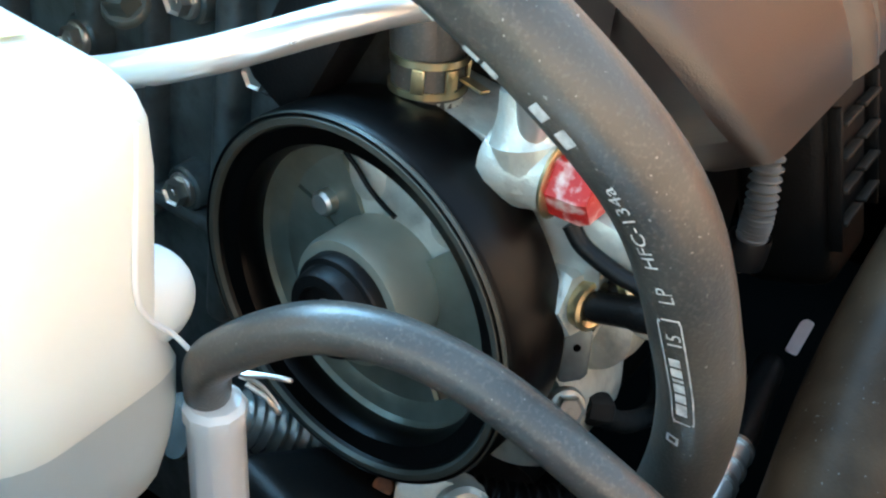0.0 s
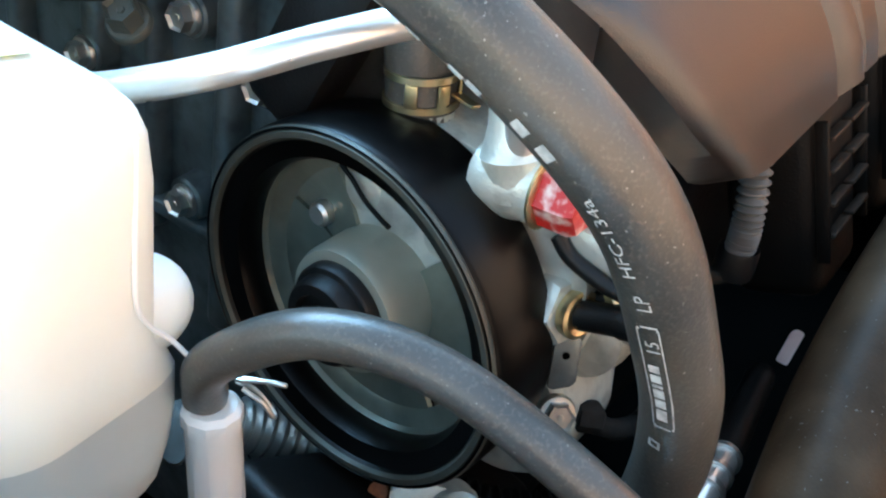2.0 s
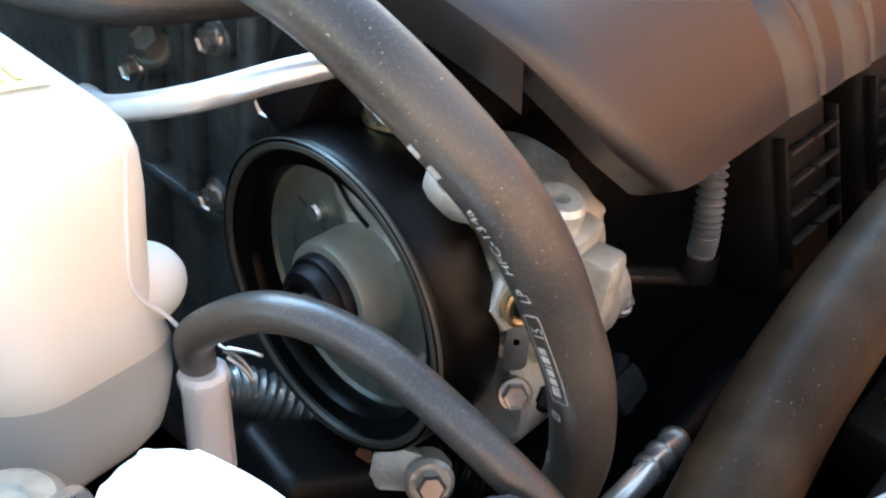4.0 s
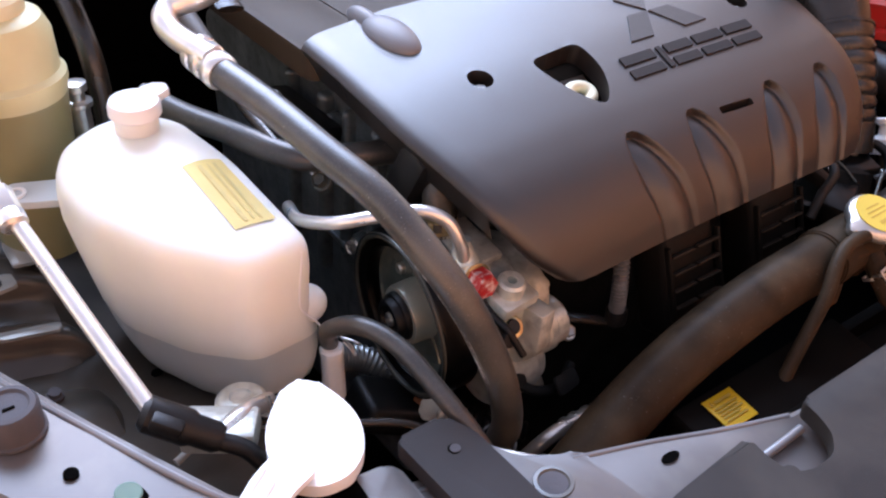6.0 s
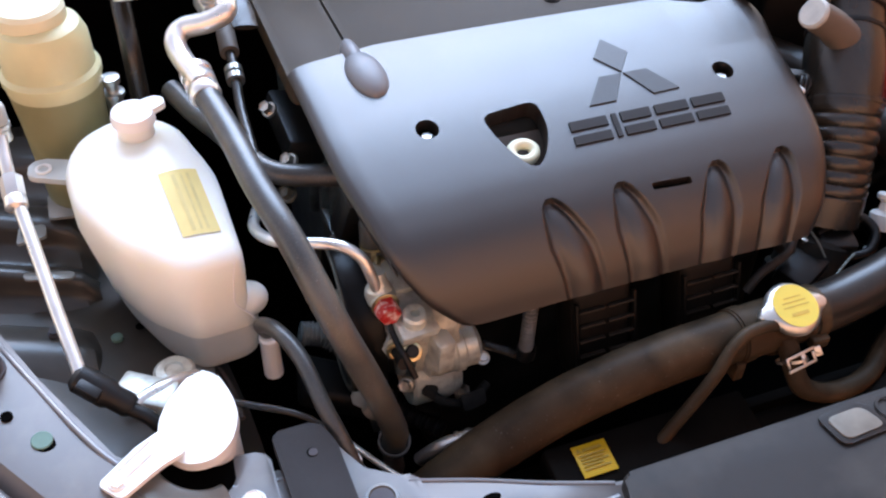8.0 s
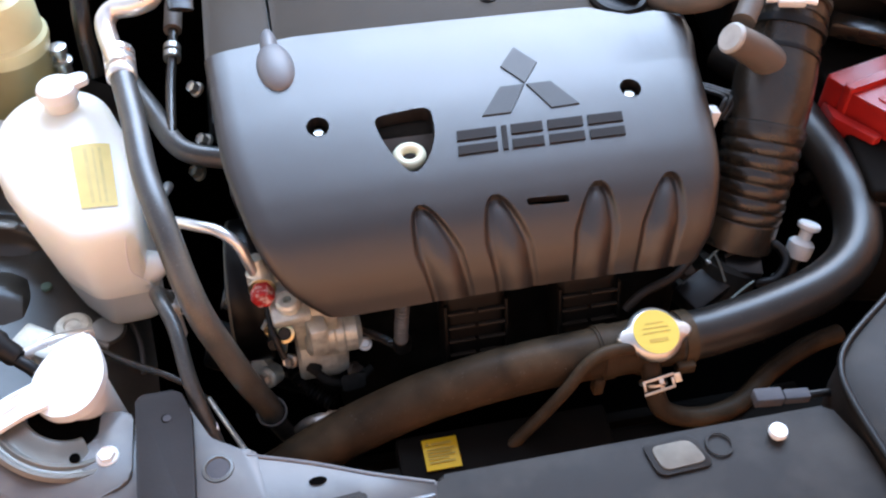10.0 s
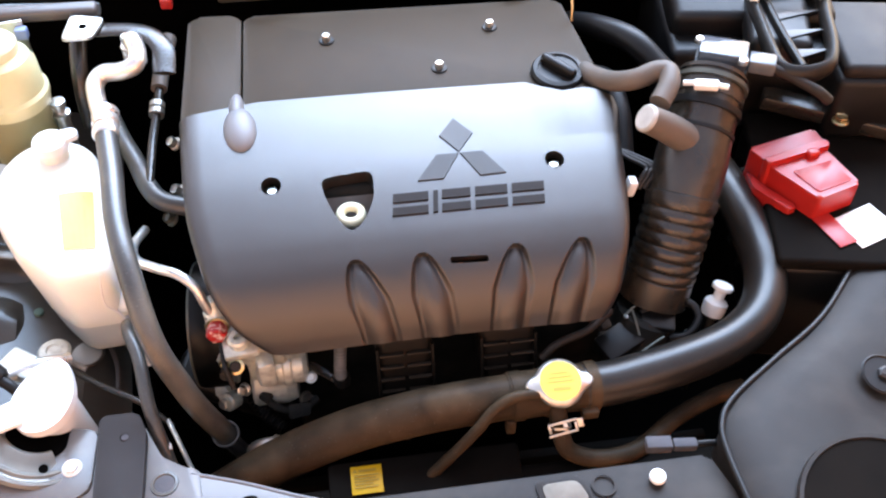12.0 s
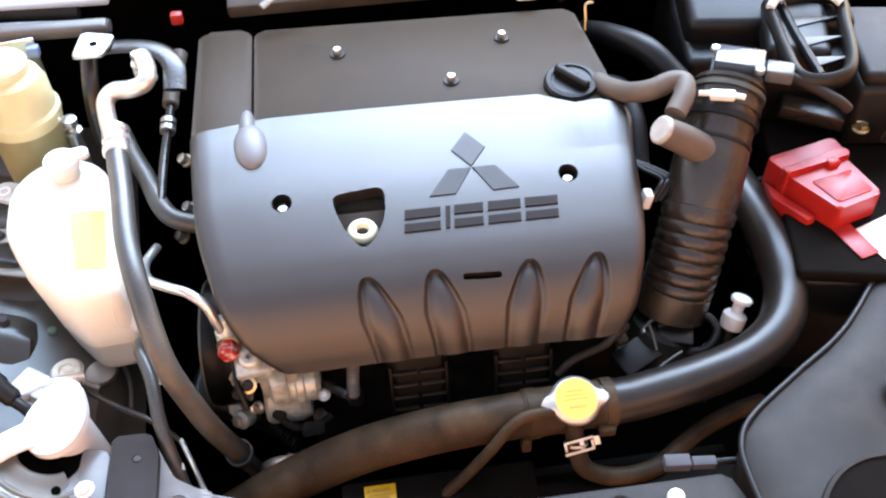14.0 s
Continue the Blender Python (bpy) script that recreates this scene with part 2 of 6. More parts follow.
def frames(path):
    """Frames carried along a path without twist."""
    up = Vector((0, 0, 1))
    t0 = (path[1] - path[0]).normalized()
    n = (up - t0 * up.dot(t0))
    n = n.normalized() if n.length > 0.05 else Vector((0, 1, 0)).cross(t0).normalized()
    out = []
    for i, p in enumerate(path):
        t = (path[min(i + 1, len(path) - 1)] - path[max(i - 1, 0)]).normalized()
        n = (n - t * n.dot(t)).normalized()
        out.append((p, t, n, t.cross(n)))
    return out


def add_tube(bm, path, radius, seg=20, cap=True, squash=1.0):
    """radius: a number or a function of 0..1 along the path."""
    rings = []
    fr = frames(path)
    for i, (p, t, n, b) in enumerate(fr):
        r = radius(i / (len(fr) - 1)) if callable(radius) else radius
        rings.append([bm.verts.new(p + n * (r * squash * math.cos(a)) + b * (r * math.sin(a))) for a in (2 * math.pi * k / seg for k in range(seg))])
    for r0, r1 in zip(rings, rings[1:]):
        for k in range(seg):
            bm.faces.new((r0[k], r0[(k + 1) % seg], r1[(k + 1) % seg], r1[k]))
    if cap:
        bm.faces.new(rings[0][::-1])
        bm.faces.new(rings[-1])
    return bm


def tube(pts, radius, seg=20, n=10, cap=True, smooth=True, squash=1.0):
    return add_tube(bmesh.new(), spline(pts, n) if smooth else [Vector(p) for p in pts], radius, seg, cap, squash)


def axes(at, direction, up=(0, 0, 1)):
    """A pose at a place whose z runs along a direction."""
    z = Vector(direction).normalized()
    x = Vector(up).cross(z)
    x = x.normalized() if x.length > 0.05 else Vector((1, 0, 0))
    y = z.cross(x)
    return Matrix(((x.x, y.x, z.x, at[0]), (x.y, y.y, z.y, at[1]), (x.z, y.z, z.z, at[2]), (0, 0, 0, 1)))


def add_lathe(bm, prof, m, seg=32, cap=True, shape=None):
    """prof: (radius, height) pairs; m: the pose; shape: a factor on the radius by angle."""
    rings = []
    for r, h in prof:
        rings.append([bm.verts.new(m @ Vector((r * (shape(a, r, h) if shape else 1) * math.cos(a), r * (shape(a, r, h) if shape else 1) * math.sin(a), h))) for a in (2 * math.pi * k / seg for k in range(seg))])
    for r0, r1 in zip(rings, rings[1:]):
        for k in range(seg):
            bm.faces.new((r0[k], r0[(k + 1) % seg], r1[(k + 1) % seg], r1[k]))
    if cap:
        bm.faces.new(rings[0][::-1])
        bm.faces.new(rings[-1])
    return bm


def lathe(prof, m, seg=32, cap=True, shape=None):
    return add_lathe(bmesh.new(), prof, m, seg, cap, shape)


def add_box(bm, size, m, bevel=0.001, seg=2):
    g = bmesh.ops.create_cube(bm, size=1.0, matrix=m @ Matrix.Diagonal((*size, 1)))
    if bevel > 0:
        es = list({e for v in g["verts"] for e in v.link_edges})
        bmesh.ops.bevel(bm, geom=es, offset=bevel, segments=seg, affect="EDGES", profile=0.5)
    return bm


def box(size, m, bevel=0.001, seg=2):
    return add_box(bmesh.new(), size, m, bevel, seg)


def prism(outline, m, depth, bevel=0.0, seg=2):
    """A flat outline (x, y) in the pose's plane, depth along its z."""
    bm = bmesh.new()
    lo = [bm.verts.new(m @ Vector((x, y, 0))) for x, y in outline]
    hi = [bm.verts.new(m @ Vector((x, y, depth))) for x, y in outline]
    n = len(outline)
    bm.faces.new(lo[::-1])
    top = bm.faces.new(hi)
    for k in range(n):
        bm.faces.new((lo[k], lo[(k + 1) % n], hi[(k + 1) % n], hi[k]))
    if bevel > 0:
        bmesh.ops.bevel(bm, geom=list(top.edges), offset=bevel, segments=seg, affect="EDGES", profile=0.5)
    return bm


def rounded(outline, r, n=4):
    """A polygon with its corners rounded off."""
    out = []
    k = len(outline)
    for i in range(k):
        p, a, b = Vector(outline[i]), Vector(outline[i - 1]), Vector(outline[(i + 1) % k])
        da, db = (a - p), (b - p)
        ra, rb = min(r, da.length * 0.45), min(r, db.length * 0.45)
        p0, p1 = p + da.normalized() * ra, p + db.normalized() * rb
        for j in range(n + 1):
            u = j / n
            q = p0 * (1 - u) ** 2 + p * (2 * u * (1 - u)) + p1 * u * u
            out.append((q.x, q.y))
    return out


def hexagon(a, r, h):
    return math.cos(math.pi / 6) / math.cos((a % (math.pi / 3)) - math.pi / 6)


def bolt(name, at, direction, r, mat, label, head=0.006, flange=1.3, group="", parent=None, washer=True):
    m = axes(at, direction)
    t = parent or thing(name, label, "bolt", at, group)
    part("head", lathe([(r * 0.2, head * 0.85), (r * 0.25, head * 0.8), (r * 0.75, head * 0.8), (r * 0.93, head), (r, head * 0.85), (r, 0.0)][::-1], m, 24, True, hexagon), mat, t)
    if washer:
        part("flange", lathe([(r * flange, -0.001), (r * flange, 0.0008), (r * flange * 0.9, 0.002), (r * 0.8, 0.0022)], m, 24), mat, t)
    return t


def bars(at, ux, uy, rows, mat, parent, lift=0.0004):
    """Plain bars for writing: rows of (x, y, length, height) on a plane through at."""
    ux, uy = Vector(ux), Vector(uy)
    nz = ux.cross(uy).normalized()
    bm = bmesh.new()
    for x, y, l, h in rows:
        p = Vector(at) + nz * lift
        bm.faces.new([bm.verts.new(p + ux * a + uy * b) for a, b in ((x, y), (x + l, y), (x + l, y + h), (x, y + h))])
    return part("print", bm, mat, parent, smooth=False)


# ---- setting: ground, bay walls, bonnet ----
def build_setting():
    bm = bmesh.new()
    bmesh.ops.create_grid(bm, x_segments=2, y_segments=2, size=400)
    tagged(part("ground", bm, GROUND), "unseen ground below the car, reddish brown for warm bounce light", "ground", kind="structure")
    bm = bmesh.new()
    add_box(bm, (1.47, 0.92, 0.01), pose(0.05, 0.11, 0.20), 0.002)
    tagged(part("bay_floor", bm, BAY), "floor closing the engine bay below, deep shade in its colour", "undertray", kind="structure")
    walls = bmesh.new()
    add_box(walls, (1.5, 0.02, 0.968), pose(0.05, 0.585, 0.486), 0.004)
    tagged(part("firewall", walls, BAY), "firewall behind the engine, deep shade in its colour", "firewall", kind="structure")
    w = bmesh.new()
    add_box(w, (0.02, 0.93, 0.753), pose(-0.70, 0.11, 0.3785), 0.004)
    tagged(part("inner_wing_wall", w, BAY), "inner wing wall of the bay, deep shade in its colour", "inner wing", kind="structure")
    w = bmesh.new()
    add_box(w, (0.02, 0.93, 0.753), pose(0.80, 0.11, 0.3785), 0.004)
    tagged(part("inner_wing_wall", w, BAY), "inner wing wall of the bay, deep shade in its colour", "inner wing", kind="structure")
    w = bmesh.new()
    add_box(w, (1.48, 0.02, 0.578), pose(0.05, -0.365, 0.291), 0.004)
    tagged(part("front_wall", w, BAY), "radiator grille wall at the front, deep shade in its colour", "front wall", kind="structure")
    # unseen wall added in front: it bounces warm light into the bay
    w = bmesh.new()
    add_box(w, (16, 0.25, 2.3), pose(0, -2.5, 1.15), 0.02)
    tagged(part("unseen_wall", w, WALL), "unseen terracotta wall added to bounce warm light onto the engine", "wall", kind="structure")
    # unseen wall added at the side: it hides low sky from the cover
    w = bmesh.new()
    add_box(w, (0.25, 3.1, 2.5), pose(2.35, -0.98, 1.25), 0.02)
    tagged(part("unseen_wall", w, WALL), "unseen terracotta wall added to block low sky beside the car", "wall", kind="structure")
    # the open bonnet stands behind the engine
    b = thing("bonnet", "open bonnet with brownish grey underside standing behind the bay", "bonnet", (0, 0.62, 0.98), kind="structure")
    bm = bmesh.new()
    add_box(bm, (1.45, 0.015, 0.86), pose(0.05, 0.925, 1.245, -44), 0.006)
    part("panel", bm, HOOD, b)
    bm = bmesh.new()
    for x in (-0.45, 0.05, 0.55):
        add_box(bm, (0.06, 0.02, 0.78), pose(x, 0.912, 1.235, -44), 0.006)
    part("stiffener", bm, HOOD, b)


build_setting()


# ---- engine cover ----
def lerp(table, v):
    for (a, p), (b, q) in zip(table, table[1:]):
        if v <= b or (b, q) == table[-1]:
            u = max(0.0, min(1.0, (v - a) / (b - a)))
            return p + (q - p) * u
    return table[-1][1]


PROFILE = spline([(0, 0.113, 0.8690), (0, 0.075, 0.8645), (0, 0.035, 0.8575), (0, 0.0, 0.850), (0, -0.04, 0.8385), (0, -0.075, 0.826), (0, -0.102, 0.811), (0, -0.123, 0.788), (0, -0.135, 0.766), (0, -0.141, 0.747)], 12)
LEFT = [(-0.150, 0.134), (-0.1436, 0.151), (-0.1402, 0.166), (-0.1348, 0.184), (-0.125, 0.201), (-0.10, 0.219), (-0.05, 0.233), (0.0, 0.241), (0.115, 0.247)]
RIGHT = [(-0.150, 0.165), (-0.143, 0.177), (-0.136, 0.190), (-0.124, 0.201), (-0.09, 0.213), (-0.05, 0.221), (0.0, 0.227), (0.08, 0.237), (0.115, 0.237)]
LEFT = [(q.x, q.y) for q in spline([(a, b, 0) for a, b in LEFT], 6)]
RIGHT = [(q.x, q.y) for q in spline([(a, b, 0) for a, b in RIGHT], 6)]
REAR = [(-0.25, 0.106), (-0.16, 0.119), (0.14, 0.113), (0.155, 0.104), (0.178, 0.093), (0.205, 0.096), (0.22, 0.090), (0.24, 0.078)]
FLUTES = [(-0.072, -0.051), (-0.004, 0.0085), (0.0925, 0.0785), (0.1615, 0.1385)]


def cover_point(u, v):
    """u across 0..1, v from rear 0 to the lower front edge 1."""
    # the lower corners are rounded off
    for edge, reach, cut in ((u, 0.055, 0.058), (1 - u, 0.055, 0.065)):
        if edge < reach:
            k = 1 - edge / reach
            v *= 1 - cut * (1 - math.sqrt(1 - 0.98 * k * k))
    s = v * (len(PROFILE) - 1)
    i = min(int(s), len(PROFILE) - 2)
    p = PROFILE[i].lerp(PROFILE[i + 1], s - i)
    x = -lerp(LEFT, p.y) + u * (lerp(LEFT, p.y) + lerp(RIGHT, p.y))
    y, z = p.y, p.z
    if y > 0.03:
        k = (y - 0.03) / 0.083
        y = 0.03 + k * (lerp(REAR, x) - 0.03)
    # the skin rolls down a little towards both ends
    e = max(0.0, abs(u - 0.5) * 2 - 0.9) / 0.1
    z -= 0.004 * e * e
    z += 0.003 * (1 - (2 * u - 1) ** 2)
    # and turns over in a small round edge
    side = min(u, 1 - u) / 0.02
    if side < 1:
        t = PROFILE[i + 1] - PROFILE[i]
        drop = 0.0055 * (1 - math.sqrt(1 - 0.97 * (1 - side) ** 2)) / t.length
        y -= t.z * drop
        z += t.y * drop
    return Vector((x, y, z))


def cover_skin(u, v):
    p = cover_point(u, v)
    s = (p.y + 0.089) / (-0.142 + 0.089)
    if s > 0:
        k = min(1.0, s)
        for tip, foot in FLUTES:
            cx = tip + (foot - tip) * k ** 1.35
            half = 0.0205 * math.sqrt(min(1.0, k / 0.62)) * (1 - 0.10 * max(0.0, (k - 0.6) / 0.4))
            d = abs(p.x - cx) / max(half, 0.0005)
            if d < 1.13:
                # a sharp wall down to a crease, then a floor that swells towards the foot
                wall = max(0.0, min(1.0, (1.12 - d) / 0.46))
                wall = wall * wall * (3 - 2 * wall)
                floor = 1 - (0.15 + 1.55 * k) * max(0.0, 1 - d * d)
                depth = 0.0105 * min(1.0, k / 0.10 + 0.1) * (1 - 0.35 * k) * wall * floor
                p += Vector((0, 0.72, -0.69)) * depth
    return p


def dist_to(poly, x, y):
    """Nearest point of a closed outline, and whether (x, y) lies inside it."""
    inside, best = False, None
    n = len(poly)
    for i in range(n):
        (x0, y0), (x1, y1) = poly[i], poly[(i + 1) % n]
        if (y0 > y) != (y1 > y) and x < (x1 - x0) * (y - y0) / (y1 - y0) + x0:
            inside = not inside
        l2 = (x1 - x0) ** 2 + (y1 - y0) ** 2 or 1e-12
        u = max(0, min(1, ((x - x0) * (x1 - x0) + (y - y0) * (y1 - y0)) / l2))
        qx, qy = x0 + u * (x1 - x0), y0 + u * (y1 - y0)
        d = math.hypot(x - qx, y - qy)
        if best is None or d < best[0]:
            best = (d, qx, qy)
    return inside, best


def ring(cx, cy, r, n=28, sy=1.0):
    return [(cx + r * math.cos(2 * math.pi * k / n), cy + r * sy * math.sin(2 * math.pi * k / n)) for k in range(n)]


WINDOW = rounded([(-0.099, 0.002), (-0.044, 0.007), (-0.045, -0.026), (-0.057, -0.050), (-0.072, -0.063), (-0.087, -0.043), (-0.097, -0.016)], 0.012)
HOLES = [(ring(-0.15, 0.0, 0.0105), 0.013), (ring(0.15, 0.0, 0.0105), 0.013), (WINDOW, 0.018),
         (rounded([(0.0235, -0.0955), (0.0625, -0.097), (0.0625, -0.1025), (0.0235, -0.101)], 0.003), 0.008)]


def cover_z(x, y):
    """Height of the skin over a place of the plan, for what is fixed on it."""
    lo, hi = 0.0, 1.0
    for _ in range(24):
        mid = (lo + hi) / 2
        q = cover_point(0.5, mid)
        lo, hi = (mid, hi) if q.y > y else (lo, mid)
    u = (x + 0.24) / 0.466
    e = max(0.0, abs(u - 0.5) * 2 - 0.9) / 0.1
    return cover_point(0.5, lo).z - 0.003 * (2 * u - 1) ** 2 - 0.004 * e * e


def build_engine_cover():
    c = thing("engine_cover", "dark grey moulded plastic engine cover with four flutes", "engine cover", (0, 0, 0.80))
    nu, nv = 400, 210
    bm = bmesh.new()
    g = [[bm.verts.new(cover_skin(i / nu, j / nv)) for i in range(nu + 1)] for j in range(nv + 1)]
    fs = [bm.faces.new((g[j][i], g[j][i + 1], g[j + 1][i + 1], g[j + 1][i])) for j in range(nv) for i in range(nu)]
    border = [g[0][i] for i in range(nu + 1)] + [g[j][nu] for j in range(1, nv + 1)] + [g[nv][i] for i in range(nu - 1, -1, -1)] + [g[j][0] for j in range(nv - 1, 0, -1)]
    for outline, depth in HOLES:
        xs, ys = [p[0] for p in outline], [p[1] for p in outline]
        box_ = (min(xs) - 0.006, max(xs) + 0.006, min(ys) - 0.006, max(ys) + 0.006)
        dead = []
        for f in bm.faces:
            m = f.calc_center_median()
            if box_[0] < m.x < box_[1] and box_[2] < m.y < box_[3] and m.z > 0.79 and dist_to(outline, m.x, m.y)[0]:
                dead.append(f)
        bmesh.ops.delete(bm, geom=dead, context="FACES")
        rim = [e for e in bm.edges if e.is_boundary and all(box_[0] < v.co.x < box_[1] and box_[2] < v.co.y < box_[3] and v.co.z > 0.79 for v in e.verts)]
        for v in {v for e in rim for v in e.verts}:
            _, (_, qx, qy) = dist_to(outline, v.co.x, v.co.y)
            v.co.x, v.co.y = qx, qy
        for k in (1, 2):
            step = bmesh.ops.extrude_edge_only(bm, edges=rim)
            rim = [e for e in step["geom"] if isinstance(e, bmesh.types.BMEdge) and all(v in set(w for w in step["geom"] if isinstance(w, bmesh.types.BMVert)) for v in e.verts)]
            for v in {v for e in rim for v in e.verts}:
                v.co += Vector((0, 0.25 * depth / 2 - 0.0002, -depth / 2))
    low = []
    for v in border:
        inward = Vector((-v.co.x * 0.035, 0.004 if v.co.y < 0.05 else -0.002, -0.024))
        if v.co.y < -0.10:
            inward = Vector((-v.co.x * 0.05, 0.016, -0.012))
        low.append(bm.verts.new(v.co + inward))
    n = len(border)
    for k in range(n):
        bm.faces.new((border[k], border[(k + 1) % n], low[(k + 1) % n], low[k]))
    part("shell", bm, COVER, c, sharp=32)
    # moulded badge: three flat lozenges, and blocks for the word below it
    for k, outline in enumerate(([(0.050, 0.066), (0.0685, 0.0425), (0.050, 0.0185), (0.0315, 0.0425)],
                                 [(0.0495, 0.0175), (0.025, 0.0175), (0.001, -0.013), (0.029, -0.013)],
                                 [(0.0505, 0.0175), (0.075, 0.0175), (0.096, -0.012), (0.068, -0.013)])):
        mx, my = sum(p[0] for p in outline) / 4, sum(p[1] for p in outline) / 4
        bm = bmesh.new()
        lo = [bm.verts.new((x, y, cover_z(x, y) - 0.001)) for x, y in outline]
        hi = [bm.verts.new((mx + (x - mx) * 0.97, my + (y - my) * 0.97, cover_z(x, y) + 0.0016)) for x, y in outline]
        bm.faces.new(hi)
        for i in range(4):
            bm.faces.new((lo[i], lo[(i + 1) % 4], hi[(i + 1) % 4], hi[i]))
        part("badge_lozenge", bm, BADGE, c, "flat moulded lozenge", smooth=False)
    for x0, x1 in ((-0.029, 0.008), (0.013, 0.018), (0.022, 0.052), (0.057, 0.091), (0.096, 0.130)):
        bm = bmesh.new()
        for a, b in [(0.0, 1.0)] if x1 - x0 < 0.01 else [(0.0, 0.36), (0.60, 1.0)]:
            qs = [(x + 0.003 * h, -0.050 + 0.024 * h) for x, h in ((x0, a), (x1, a), (x1, b), (x0, b))]
            lo = [bm.verts.new((x, y, cover_z(x, y) - 0.001)) for x, y in qs]
            hi = [bm.verts.new((x, y, cover_z(x, y) + 0.0018)) for x, y in qs]
            bm.faces.new(hi)
            for i in range(4):
                bm.faces.new((lo[i], lo[(i + 1) % 4], hi[(i + 1) % 4], hi[i]))
        part("badge_bar", bm, LETTER, c, "moulded bars in place of the lettering", smooth=False)
    # oval bump over the rear edge
    bm = bmesh.new()
    m = Matrix.Translation((-0.1800, 0.0790, 0.8645)) @ Matrix.Rotation(radians(4), 4, "Z") @ Matrix.Rotation(radians(8), 4, "X")
    bmesh.ops.create_uvsphere(bm, u_segments=40, v_segments=24, radius=1.0, matrix=m @ Matrix.Diagonal((0.0180, 0.0325, 0.0125, 1)))
    part("bump", bm, BUMP, c, "oval bulge over the rear edge")
    bm = bmesh.new()
    m = Matrix.Translation((-0.1835, 0.1110, 0.8655)) @ Matrix.Rotation(radians(5), 4, "X")
    bmesh.ops.create_uvsphere(bm, u_segments=28, v_segments=18, radius=1.0, matrix=m @ Matrix.Diagonal((0.0090, 0.0270, 0.0120, 1)))
    part("bump_nose", bm, BUMP, c, "narrow nose behind the bulge")
    for x in (-0.15, 0.15):
        part("fixing_bush", lathe([(0.0098, -0.020), (0.0098, -0.0135), (0.0055, -0.0135)], pose(x, 0.001, 0.850), 24), BLACK, c, "black rubber bush in the fixing hole")
        part("fixing_bolt", lathe([(0.0058, -0.020), (0.0058, -0.0065), (0.0048, -0.0050), (0.001, -0.0050)], pose(x, 0.0, 0.850), 18, True, hexagon), ZINC, c, "zinc hexagon bolt in the fixing hole")
    # rear plate and side strip
    bm = bmesh.new()
    out = rounded([(-0.178, 0.100), (0.205, 0.100), (0.233, 0.130), (0.222, 0.300), (-0.178, 0.315)], 0.012)
    part("rear_plate", prism(out, pose(0, 0, 0.838), 0.020, 0.004), PLATE, c, "brownish matt rear plate")
    out = rounded([(-0.246, 0.095), (-0.181, 0.095), (-0.181, 0.318), (-0.246, 0.320)], 0.014)
    part("side_strip", prism(out, pose(0, 0, 0.835), 0.024, 0.005), PLATE, c, "dark side strip of the cover")
    bm.free()
    for x, y in ((-0.078, 0.246), (0.123, 0.247), (0.05, 0.170)):
        part("plate_bush", lathe([(0.0095, 0), (0.0095, 0.002), (0.0085, 0.003)], pose(x, y, 0.857), 20), BLACK, c)
        part("plate_bolt", lathe([(0.0052, 0.002), (0.0052, 0.0085), (0.0045, 0.0095), (0.001, 0.0095)], pose(x, y, 0.858), 18, True, hexagon), ZINC, c, "zinc bolt on the rear plate")
    bm = bmesh.new()
    add_tube(bm, spline([(0.228, 0.250, 0.856), (0.229, 0.255, 0.870), (0.229, 0.262, 0.883), (0.233, 0.264, 0.886), (0.239, 0.264, 0.886)], 6), 0.0017, 10)
    part("lifting_wire", bm, GOLD, c, "thin yellow-zinc bracket edge")


build_engine_cover()


def build_dipstick():
    d = thing("dipstick", "pale yellow dipstick ring inside the cover window", "dipstick", (-0.073, -0.03, 0.82))
    m = axes((-0.071, -0.031, 0.829), (0, -0.35, 0.94))
    bm = bmesh.new()
    seg, tseg = 32, 12
    rings = []
    for k in range(seg):
        a = 2 * math.pi * k / seg
        rings.append([bm.verts.new(m @ Vector(((0.0110 + 0.0050 * math.cos(b)) * math.cos(a), (0.0090 + 0.0050 * math.cos(b)) * math.sin(a), 0.0055 * math.sin(b)))) for b in (2 * math.pi * j / tseg for j in range(tseg))])
    for k in range(seg):
        for j in range(tseg):
            bm.faces.new((rings[k][j], rings[(k + 1) % seg][j], rings[(k + 1) % seg][(j + 1) % tseg], rings[k][(j + 1) % tseg]))
    part("grip_ring", bm, material("dipstick_plastic", (0.75, 0.7, 0.5), 0.4, var=0.05), d)
    part("stem", tube([(-0.073, -0.034, 0.82), (-0.073, -0.02, 0.79), (-0.073, 0.0, 0.72)], 0.004, 12), ZINC, d)
    part("window_back", box((0.070, 0.062, 0.004), pose(-0.072, -0.010, 0.815, 38), 0.001), material("brown_inner_plastic", (0.16, 0.135, 0.12), 0.5), d, "grey inner wall behind the ring")


build_dipstick()


def build_oil_cap():
    d = thing("oil_filler_cap", "black oil filler cap with a raised grip on the engine", "oil cap", (0.185, 0.149, 0.85))
    m = axes((0.185, 0.142, 0.849), (0, -0.12, 1))
    part("body", lathe([(0.030, -0.03), (0.030, 0.0), (0.0315, 0.002), (0.0315, 0.014), (0.029, 0.0175), (0.024, 0.0185), (0.023, 0.0165), (0.001, 0.0160)], m, 48), BLACK, d)
    part("grip", box((0.011, 0.048, 0.016), m @ pose(0, 0, 0.020, 0, 0, 40), 0.004, 3), BLACK, d, "raised grip bar with dusty top")
    part("neck", lathe([(0.034, -0.05), (0.034, -0.012), (0.032, -0.01)], m, 32), BLACK, d)


build_oil_cap()


